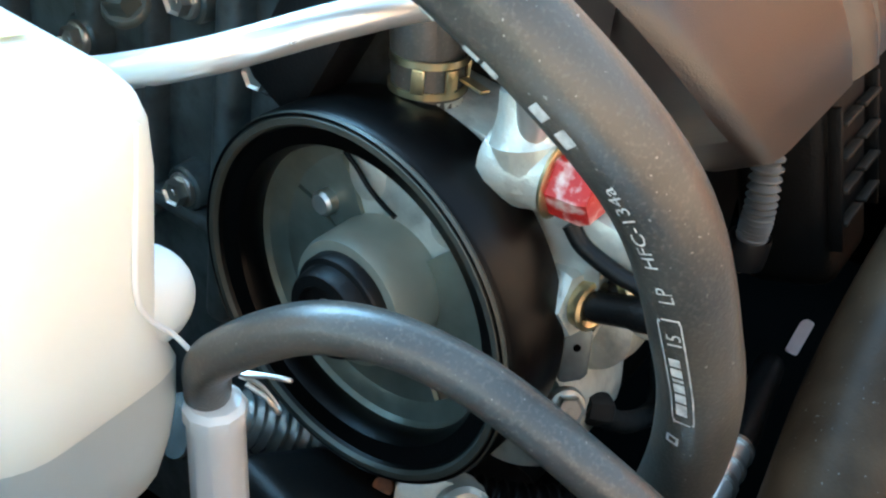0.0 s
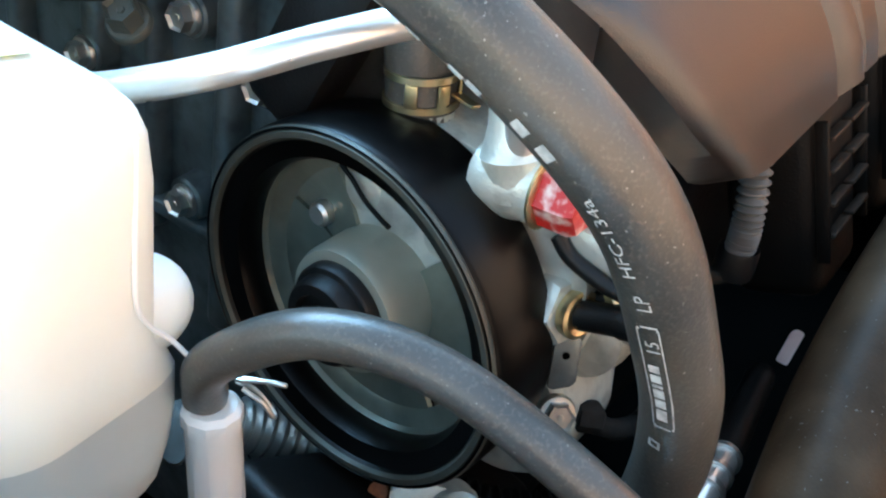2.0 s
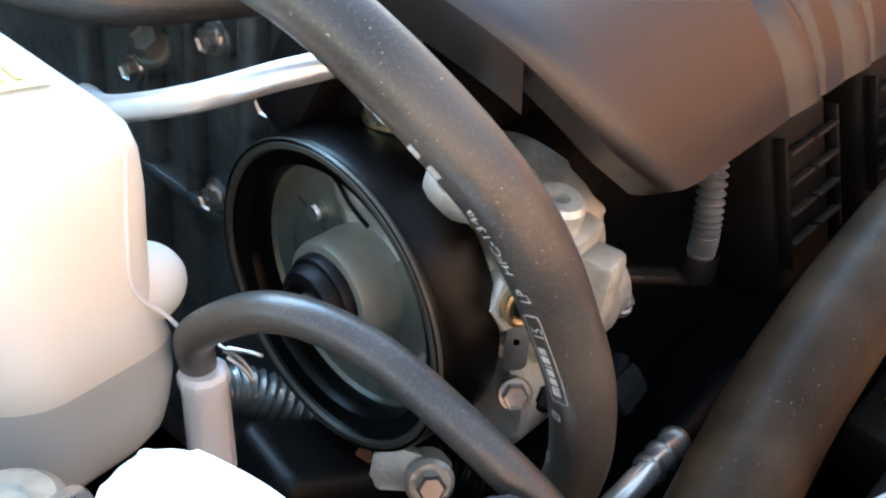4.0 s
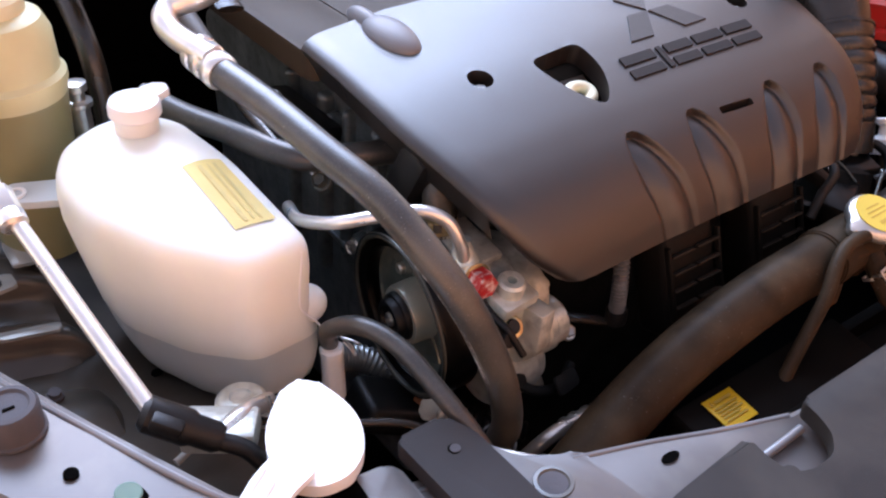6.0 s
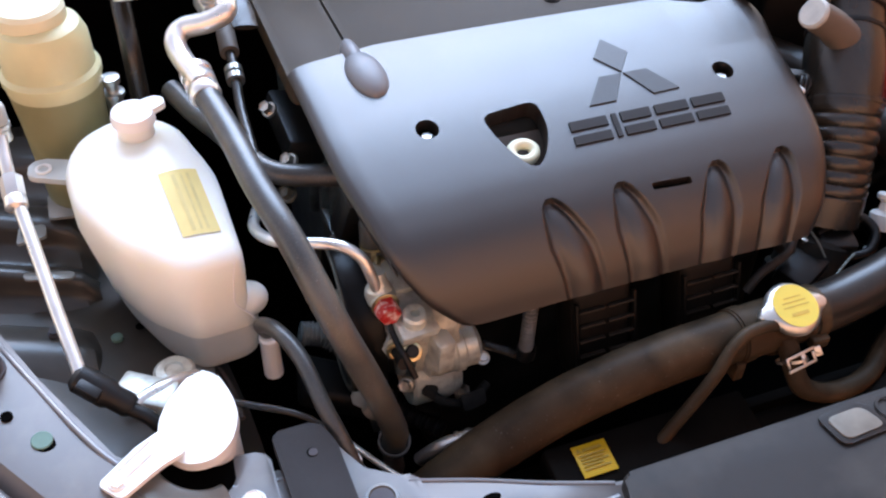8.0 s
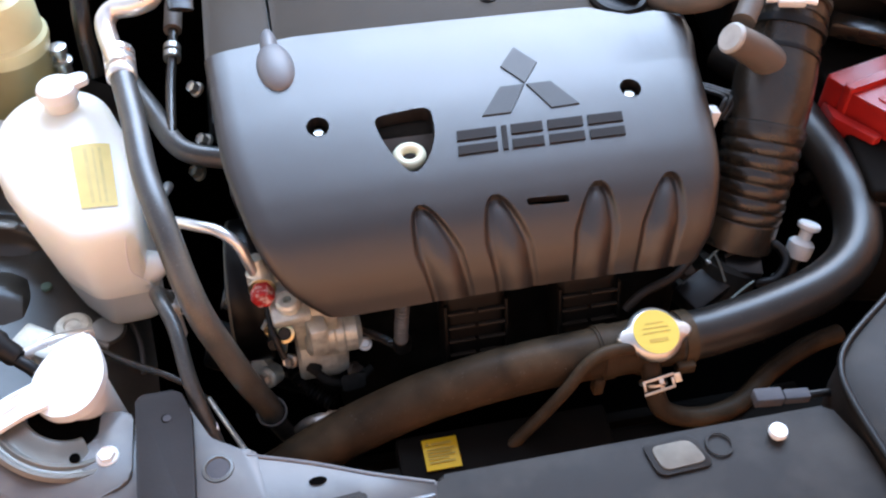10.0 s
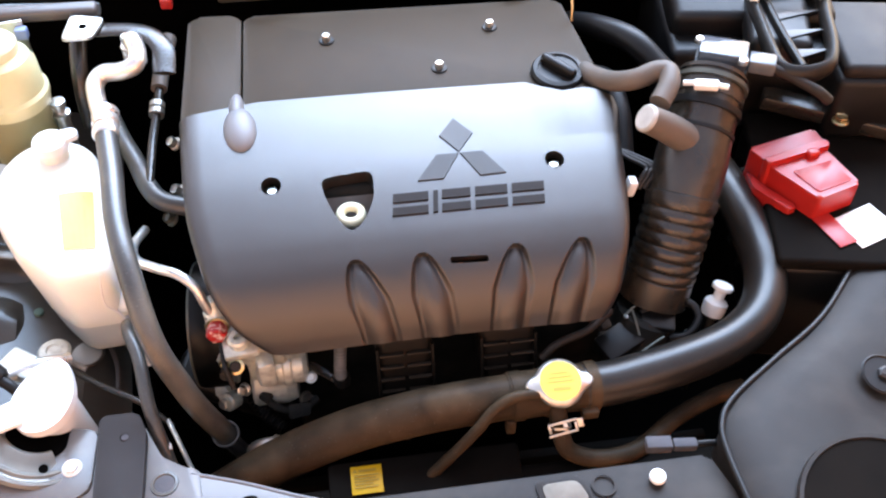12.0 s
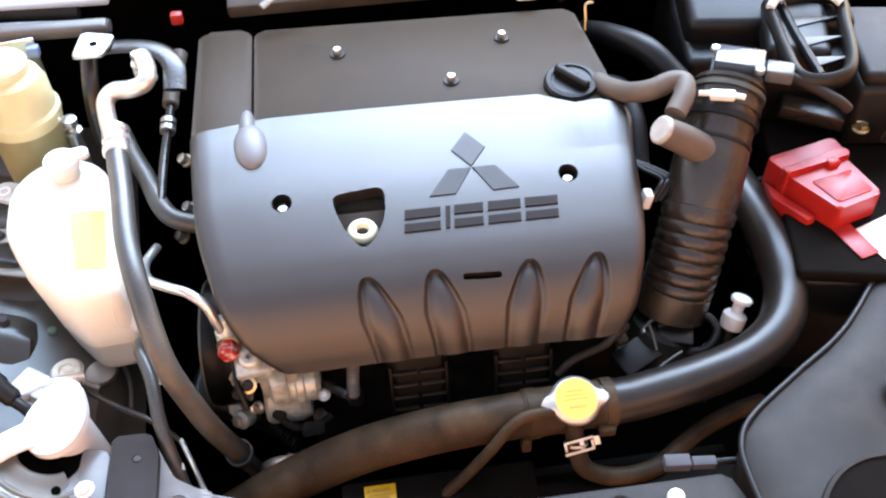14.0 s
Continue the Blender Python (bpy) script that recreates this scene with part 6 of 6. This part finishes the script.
    part("shelf_plug", lathe([(0.0055, 0), (0.0055, 0.004), (0.004, 0.005), (0.001, 0.005)], pose(-0.4475, 0.038, 0.652), 16), GREENCAP, w, "small green plug")
    for x, y, z in ((-0.507, 0.147, 0.7120), (-0.500, 0.049, 0.667)):
        part("nut", lathe([(0.0062, 0), (0.0062, 0.003), (0.0048, 0.0035), (0.0046, 0.007), (0.001, 0.0075)], pose(x, y, z, 6, 5), 20), STOP, w)
    hose("washer_tube", "thin dark tube crossing the front corner", [(-0.405, -0.065, 0.685), (-0.36, -0.098, 0.682), (-0.311, -0.129, 0.68), (-0.28, -0.15, 0.66)], 0.0032, DUCT, "tube", 8, 12)
    hose("bonnet_cable", "pale thin cable at the front corner", [(-0.285, -0.145, 0.665), (-0.268, -0.185, 0.675), (-0.252, -0.225, 0.69)], 0.0025, ZINC, "cable", 8, 10)
    z = thing("hose_clip", "pale plastic clip on the thin hose", "clip", (-0.285, -0.19, 0.68))
    part("clip", box((0.016, 0.008, 0.010), pose(-0.283, -0.192, 0.682, 0, 0, 10), 0.0015), CAPWHITE, z)
    # lamp of the near side
    l = thing("headlamp", "pale bluish headlamp lens outside the wing rail", "headlamp", (-0.6, -0.3, 0.66))
    sheet([[(-0.76, 0.0, 0.70), (-0.66, -0.13, 0.695), (-0.57, -0.23, 0.685), (-0.49, -0.31, 0.67), (-0.42, -0.37, 0.655)],
           [(-0.82, -0.05, 0.69), (-0.71, -0.20, 0.68), (-0.62, -0.31, 0.665), (-0.52, -0.40, 0.65), (-0.43, -0.45, 0.635)],
           [(-0.86, -0.12, 0.60), (-0.76, -0.28, 0.59), (-0.66, -0.40, 0.58), (-0.55, -0.48, 0.57), (-0.44, -0.52, 0.56)]], GLASS, "lens", l)
    # housing of the far lamp: seal along its edge, recess and knob
    e = bpy.data.objects["headlamp_housing"]
    part("edge_seal", tube([(0.56, -0.02, 0.737), (0.505, -0.069, 0.738), (0.418, -0.158, 0.738), (0.344, -0.208, 0.738), (0.285, -0.248, 0.738), (0.263, -0.275, 0.737), (0.258, -0.31, 0.735), (0.262, -0.38, 0.732)], 0.0032, 12), BLACK, e, "black rubber edge seal")
    part("recess", lathe([(0.075, 0.0), (0.072, -0.012), (0.06, -0.02), (0.001, -0.02)], axes((0.372, -0.395, 0.748), (0.02, -0.1, 1)), 48), SHROUD, e, "dark round recess")
    part("recess_lip", lathe([(0.080, -0.002), (0.079, 0.003), (0.075, 0.003), (0.073, -0.003)], axes((0.372, -0.395, 0.747), (0.02, -0.1, 1)), 48, False), GREYPLASTIC, e)
    part("adjuster_hole", lathe([(0.022, 0.002), (0.020, 0.0035), (0.017, 0.0), (0.001, -0.001)], axes((0.437, -0.248, 0.7445), (0.05, -0.2, 1)), 32), BLACK, e, "black adjuster opening")
    part("adjuster", lathe([(0.008, 0.0), (0.008, 0.006), (0.005, 0.008), (0.001, 0.008)], axes((0.439, -0.248, 0.744), (0.05, -0.2, 1)), 20, True, hexagon), BADGE, e)
    # recess and ring in the front panel
    f = bpy.data.objects["front_panel"]
    part("recess_pad", prism(rounded([(0.078, -0.309), (0.113, -0.308), (0.121, -0.330), (0.082, -0.332)], 0.007), pose(0, 0, 0.7228), 0.0012, 0.0005), material("pale_pad", (0.17, 0.15, 0.125), 0.6, spec=0.2), f, "pale pad in the recess")
    part("recess_lip", prism(rounded([(0.072, -0.304), (0.118, -0.303), (0.126, -0.334), (0.077, -0.336)], 0.008), pose(0, 0, 0.7218), 0.0010, 0.0003), GREYPLASTIC, f)
    part("ring_mark", lathe([(0.012, 0), (0.012, 0.001), (0.0095, 0.001), (0.0095, 0.0)], pose(0.137, -0.316, 0.7218), 28, False), GREYPLASTIC, f)


build_wing_details()


# ---- battery, air box and sensor on the far side ----
def build_far_side():
    b = thing("battery", "black battery case with a white label", "battery", (0.50, 0.02, 0.60))
    part("case", box((0.20, 0.26, 0.16), pose(0.52, 0.02, 0.655, 0, 0, -12), 0.008, 3), BLACK, b)
    part("lid", box((0.205, 0.265, 0.018), pose(0.52, 0.02, 0.742, 0, 0, -12), 0.006, 3), SHROUD, b)
    lab = part("label", box((0.060, 0.050, 0.0008), pose(0.510, -0.052, 0.7525, 0, 0, 20), 0.0002), LABELW, b, "white battery label")
    part("label_stripe", box((0.024, 0.055, 0.0008), pose(0.470, -0.052, 0.7532, 0, 0, 16), 0.0002), RED, b, "red label edge")
    t = thing("battery_terminal_cover", "bright red plastic battery terminal cover", "terminal cover", (0.46, 0.03, 0.74))
    hood = rounded([(0.404, 0.058), (0.494, 0.082), (0.497, 0.054), (0.416, 0.030)], 0.004)
    part("hood", prism(hood, pose(0, 0, 0.748), 0.040, 0.004, 3), RED, t)
    step = rounded([(0.412, 0.036), (0.497, 0.058), (0.499, 0.046), (0.415, 0.025)], 0.003)
    part("hinge", prism(step, pose(0, 0, 0.752), 0.040, 0.003, 3), RED, t, "raised hinge step")
    body = rounded([(0.416, 0.030), (0.494, 0.050), (0.510, -0.016), (0.453, -0.034)], 0.005)
    part("main", prism(body, pose(0, 0, 0.752) , 0.033, 0.004, 3), RED, t)
    lid = rounded([(0.440, 0.014), (0.492, 0.026), (0.502, -0.010), (0.456, -0.024)], 0.004)
    part("lid", prism(lid, pose(0, 0, 0.784), 0.0025, 0.001), RED, t, "flat glossy lid")
    part("latch", box((0.016, 0.012, 0.010), pose(0.474, 0.038, 0.788, 0, 0, 14), 0.003, 3), RED, t)
    skirt = rounded([(0.404, 0.050), (0.416, 0.020), (0.440, -0.018), (0.428, -0.022), (0.402, 0.020)], 0.004)
    part("skirt", prism(skirt, pose(0, 0, 0.738), 0.022, 0.003), RED, t)
    a = thing("air_box", "black ribbed plastic air filter box", "air box", (0.44, 0.25, 0.78))
    part("lower", box((0.20, 0.22, 0.12), pose(0.46, 0.29, 0.775, 0, 0, -8), 0.010, 3), BLACK, a)
    part("lid", box((0.205, 0.20, 0.05), pose(0.47, 0.315, 0.855, 8, 0, -8), 0.012, 3), BLACK, a)
    q = pose(0.468, 0.185, 0.862, 0, 0, -18)
    part("inlet", box((0.075, 0.11, 0.040), q, 0.010, 3), BLACK, a)
    loop = [(0.447, 0.228), (0.490, 0.234), (0.536, 0.232), (0.520, 0.170), (0.502, 0.112), (0.482, 0.078), (0.452, 0.068), (0.428, 0.080), (0.431, 0.130), (0.439, 0.180), (0.447, 0.228)]
    part("frame", tube([(x, y, 0.882) for x, y in loop], 0.0075, 12, 6, False, squash=1.5), AIRBOX, a, "rounded dusty frame of the air inlet")
    part("frame_bar", tube([(0.462, 0.225, 0.884), (0.455, 0.160, 0.884), (0.450, 0.075, 0.884)], 0.0050, 10, squash=1.5), AIRBOX, a)
    for k in range(3):
        y = 0.195 - k * 0.040
        x0, x1 = 0.458 - k * 0.003, 0.524 - k * 0.012
        part("rib", prism([(x0, y), (x1, y - 0.006), (x0, y - 0.020)], pose(0, 0, 0.878), 0.006, 0.001), AIRBOX, a, "tapered rib")
    part("strap", tube([(0.440, 0.206, 0.893), (0.455, 0.218, 0.899), (0.490, 0.222, 0.901), (0.515, 0.214, 0.899), (0.527, 0.202, 0.893)], 0.0055, 12), CAPWHITE, a, "bright clip along the box edge")
    f = thing("fuse_box", "dark grey plastic fuse box lid", "fuse box", (0.60, 0.17, 0.80))
    part("case", box((0.14, 0.16, 0.09), pose(0.605, 0.17, 0.795, 0, 0, -10), 0.010, 3), BLACK, f)
    part("lid", box((0.13, 0.15, 0.020), pose(0.605, 0.17, 0.846, 0, 0, -10), 0.009, 4), GREYPLASTIC, f)
    s = thing("air_flow_sensor", "glossy dark air flow sensor on the intake duct", "sensor", (0.36, 0.10, 0.89))
    q = pose(0.364, 0.102, 0.895, 0, 0, -24)
    part("body", box((0.054, 0.036, 0.020), q, 0.003), material("sensor_plastic", (0.06, 0.068, 0.078), 0.14, spec=0.9), s)
    part("base", box((0.060, 0.040, 0.010), q @ pose(0, 0, -0.014), 0.003), BLACK, s)
    part("plug", box((0.030, 0.024, 0.016), q @ pose(0.044, -0.002, -0.004), 0.003), material("plug_plastic", (0.10, 0.105, 0.11), 0.25), s)
    for p in ((-0.028, 0.010), (0.022, -0.020)):
        part("screw", lathe([(0.0055, 0.0), (0.0055, 0.004), (0.004, 0.006), (0.001, 0.006)], q @ pose(p[0], p[1], 0.004), 16), ZINC, s)
    part("lead", tube([(0.415, 0.078, 0.886), (0.435, 0.068, 0.880), (0.460, 0.048, 0.872), (0.475, 0.045, 0.86)], 0.006, 12), GREYPLASTIC, s)
    c = thing("duct_clamp", "steel band clamp with a pale screw on the duct", "hose clamp", (0.335, 0.06, 0.87))
    ring_band((0.3395, 0.0645, 0.8635), (0.42, 0.77, 0.55), 0.0385, 0.010, 0.0016, DUCT, c, "clamp_band")
    part("screw_housing", box((0.026, 0.010, 0.010), pose(0.322, 0.040, 0.901, 20, -8, -25), 0.002), CAPWHITE, c, "pale clamp screw housing")
    part("screw", tube([(0.300, 0.050, 0.899), (0.322, 0.040, 0.903), (0.343, 0.030, 0.903)], 0.003, 12), CAPWHITE, c)
    d = thing("wheel_arch_brace", "brown dusty metal brace behind the battery", "brace", (0.55, 0.08, 0.76))
    part("brace", box((0.22, 0.03, 0.02), pose(0.56, 0.115, 0.77, 0, 6, -24), 0.004), DUCT, d)
    bolt("bolt", (0.535, 0.095, 0.785), (0, 0, 1), 0.008, GOLD, "", 0.007, parent=d)
    for k in range(5):
        r = thing("hidden_hose", "black hose in the dark behind the battery", "hose", (0.42, 0.0, 0.70), "hoses behind the battery")
        y = 0.10 - k * 0.03
        part("hose_body", tube([(0.40, y + 0.02, 0.69 - k * 0.01), (0.44, y, 0.71), (0.50, y - 0.02, 0.70), (0.56, y + 0.01, 0.68)], 0.006 + 0.002 * (k % 2), 14), BLACK, r)


build_far_side()


# ---- cowl and clutter behind the engine ----
def build_cowl():
    c = thing("cowl", "grey metal cowl edge behind the engine", "cowl", (0, 0.42, 0.86), kind="structure")
    part("cowl_panel", box((1.4, 0.14, 0.012), pose(0.05, 0.50, 0.905, -6), 0.004), GREYPLASTIC, c)
    part("cowl_lip", box((1.4, 0.018, 0.04), pose(0.05, 0.43, 0.895), 0.005), BADGE, c)
    for x, y, z, l, rz, m_ in ((-0.50, 0.335, 0.880, 0.30, -3, DARKALLOY), (-0.52, 0.365, 0.885, 0.26, 2, DEEPALLOY)):
        q = thing("cross_pipe", "dull metal pipe along the bulkhead", "pipe", (x, y, z), "pipes along the bulkhead")
        part("pipe_body", tube([(x - l / 2, y, z), (x, y - 0.004, z + 0.004), (x + l / 2, y - 0.012, z)], 0.008, 16), m_, q)
    part("ledge", box((0.27, 0.020, 0.016), pose(-0.485, 0.320, 0.884, 8, 0, -2), 0.005, 3), PAINT, c, "pale folded ledge of the bulkhead")
    part("screen_edge", box((0.34, 0.060, 0.010), pose(-0.52, 0.385, 0.902, 14, 0, -2), 0.004, 3), PANE, c, "pale glossy edge behind the ledge")
    part("bulkhead_plate", box((0.46, 0.05, 0.02), pose(0.02, 0.372, 0.872, 12), 0.004), DUST, c, "dusty plate behind the cover")
    part("wiper_link", tube([(-0.165, 0.325, 0.885), (-0.13, 0.352, 0.898), (-0.11, 0.385, 0.905)], 0.006, 12, squash=0.5), GALV, c, "pale diagonal link")
    part("white_connector", box((0.030, 0.014, 0.014), pose(0.170, 0.322, 0.872), 0.002), CAPWHITE, c, "white connector")
    part("red_connector", box((0.014, 0.012, 0.014), pose(-0.268, 0.318, 0.885), 0.002), RED, c, "red connector")
    k = thing("reservoir_bracket", "grey clip bracket behind the fluid reservoir", "bracket", (-0.46, 0.30, 0.85))
    part("plate", box((0.05, 0.004, 0.05), pose(-0.463, 0.300, 0.86, 0, 0, 8), 0.001), ZINC, k)
    part("clip", box((0.014, 0.012, 0.014), pose(-0.440, 0.295, 0.872), 0.002), material("blue_clip", (0.2, 0.3, 0.5), 0.4), k, "small blue clip")
    for x0, x1, y, z in ((-0.20, 0.02, 0.375, 0.86), (-0.10, 0.12, 0.40, 0.87), (0.05, 0.24, 0.37, 0.86), (0.22, 0.40, 0.36, 0.84)):
        hose("bulkhead_hose", "dusty hose along the bulkhead", [(x0, y, z), ((x0 * 2 + x1) / 3, y + 0.015, z + 0.012), ((x0 + x1 * 2) / 3, y - 0.01, z + 0.008), (x1, y + 0.01, z - 0.005)], 0.009, GREYPLASTIC, "hose", 8, 14)
    hose("ribbed_hose", "black ribbed hose behind the engine", [(0.25, 0.33, 0.80), (0.27, 0.27, 0.83), (0.30, 0.22, 0.84), (0.33, 0.18, 0.82)], 0.016, BLACK, "hose", 8, 18)
    hose("ribbed_hose", "black ribbed hose behind the engine", [(0.24, 0.24, 0.78), (0.265, 0.20, 0.80), (0.27, 0.15, 0.79), (0.265, 0.10, 0.76)], 0.014, BLACK, "hose", 8, 18)
    hose("pipe_drop", "grey sleeved pipe dropping behind the tank", [(-0.372, 0.30, 0.885), (-0.373, 0.26, 0.86), (-0.374, 0.235, 0.83), (-0.375, 0.225, 0.78)], 0.010, DUCT, "pipe", 8, 16)


build_cowl()


# ---- print on the thick hose ----
def wrapped_text(path, r, start, angle, text, height, mat, parent, stretch=1.0):
    """Built-in lettering laid round a hose: start along it in metres, angle round it in degrees; it reads backwards along the path."""
    cu = bpy.data.curves.new("print", "FONT")
    cu.body, cu.size, cu.resolution_u = text, height * 1.4, 2
    tmp = bpy.data.objects.new("print", cu)
    me = tmp.to_mesh()
    fr = frames(path)
    run = [0.0]
    for a, b in zip(path, path[1:]):
        run.append(run[-1] + (b - a).length)
    bm = bmesh.new()
    bm.from_mesh(me)
    tmp.to_mesh_clear()
    bpy.data.objects.remove(tmp)
    for v in bm.verts:
        s = start - v.co.x * stretch
        i = max(0, min(len(run) - 2, next((k for k, q in enumerate(run) if q > s), len(run) - 1) - 1))
        u = (s - run[i]) / (run[i + 1] - run[i])
        p, n, b = (fr[i][k].lerp(fr[i + 1][k], u) for k in (0, 2, 3))
        a = radians(angle) + (v.co.y - height / 2) / r
        v.co = p + (n * math.cos(a) + b * math.sin(a)) * (r + 0.00025)
    return part("print", bm, mat, parent, "white printed lettering", smooth=False)


def wrapped_bar(bm, path, r, s0, s1, angle, a0, a1):
    """A plain patch on a hose, from s0 to s1 along it and a0 to a1 (metres) round it."""
    fr = frames(path)
    run = [0.0]
    for a, b in zip(path, path[1:]):
        run.append(run[-1] + (b - a).length)
    rows = []
    for j in range(5):
        s = s0 + (s1 - s0) * j / 4
        i = max(0, min(len(run) - 2, next((k for k, q in enumerate(run) if q > s), len(run) - 1) - 1))
        u = (s - run[i]) / (run[i + 1] - run[i])
        p, n, b = (fr[i][k].lerp(fr[i + 1][k], u) for k in (0, 2, 3))
        rows.append([bm.verts.new(p + (n * math.cos(radians(angle) + q / r) + b * math.sin(radians(angle) + q / r)) * (r + 0.00025)) for q in (a0, a1)])
    for x, y in zip(rows, rows[1:]):
        bm.faces.new((x[0], x[1], y[1], y[0]))


def build_hose_print():
    path = spline(AC_PATH, 10)
    r = 0.0116
    wrapped_text(path, r, 0.2840, 112, "HFC-134a", 0.0034, PRINT, AC, 1.22)
    wrapped_text(path, r, 0.2950, 107, "LP", 0.0040, PRINT, AC, 1.0)
    wrapped_text(path, r, 0.3110, 108, "15", 0.0038, PRINT, AC, 1.1)
    for s0, s1 in ((0.3150, 0.3180), (0.3188, 0.3220), (0.3228, 0.3240), (0.3248, 0.3282), (0.3290, 0.3324), (0.3332, 0.3380)):
        for a0, a1 in ((-0.0016, 0.0014),):
            bm = bmesh.new()
            wrapped_bar(bm, path, r, s0, s1, 112, a0, a1)
            part("print_bar", bm, PRINT, AC, smooth=False)
    bm = bmesh.new()
    for q in (-0.0031, 0.0027):
        wrapped_bar(bm, path, r, 0.3015, 0.3405, 110, q, q + 0.0004)
    wrapped_bar(bm, path, r, 0.3002, 0.3008, 108, -0.0024, 0.0021)
    wrapped_bar(bm, path, r, 0.3412, 0.3418, 112, -0.0024, 0.0021)
    for s in (0.3008, 0.3405):
        wrapped_bar(bm, path, r, s, s + 0.0009, 110, -0.0030, -0.0024)
        wrapped_bar(bm, path, r, s, s + 0.0009, 110, 0.0021, 0.0028)
    part("print_frame", bm, PRINT, AC, "thin white printed frame", smooth=False)
    for s, a in ((0.2040, 143), (0.2170, 137), (0.2225, 133), (0.2360, 118), (0.2440, 115)):
        bm = bmesh.new()
        wrapped_bar(bm, path, r, s, s + 0.0045, a, -0.0018, 0.0018)
        part("print_mark", bm, PRINT, AC, smooth=False)
    for s, a in ((0.3490, 124), (0.3850, 155)):
        bm = bmesh.new()
        wrapped_bar(bm, path, r, s, s + 0.0036, a, -0.0020, -0.0012)
        wrapped_bar(bm, path, r, s, s + 0.0036, a, 0.0010, 0.0018)
        wrapped_bar(bm, path, r, s, s + 0.0008, a, -0.0012, 0.0010)
        wrapped_bar(bm, path, r, s + 0.0028, s + 0.0036, a, -0.0012, 0.0010)
        part("print_mark", bm, PRINT, AC, smooth=False)


build_hose_print()
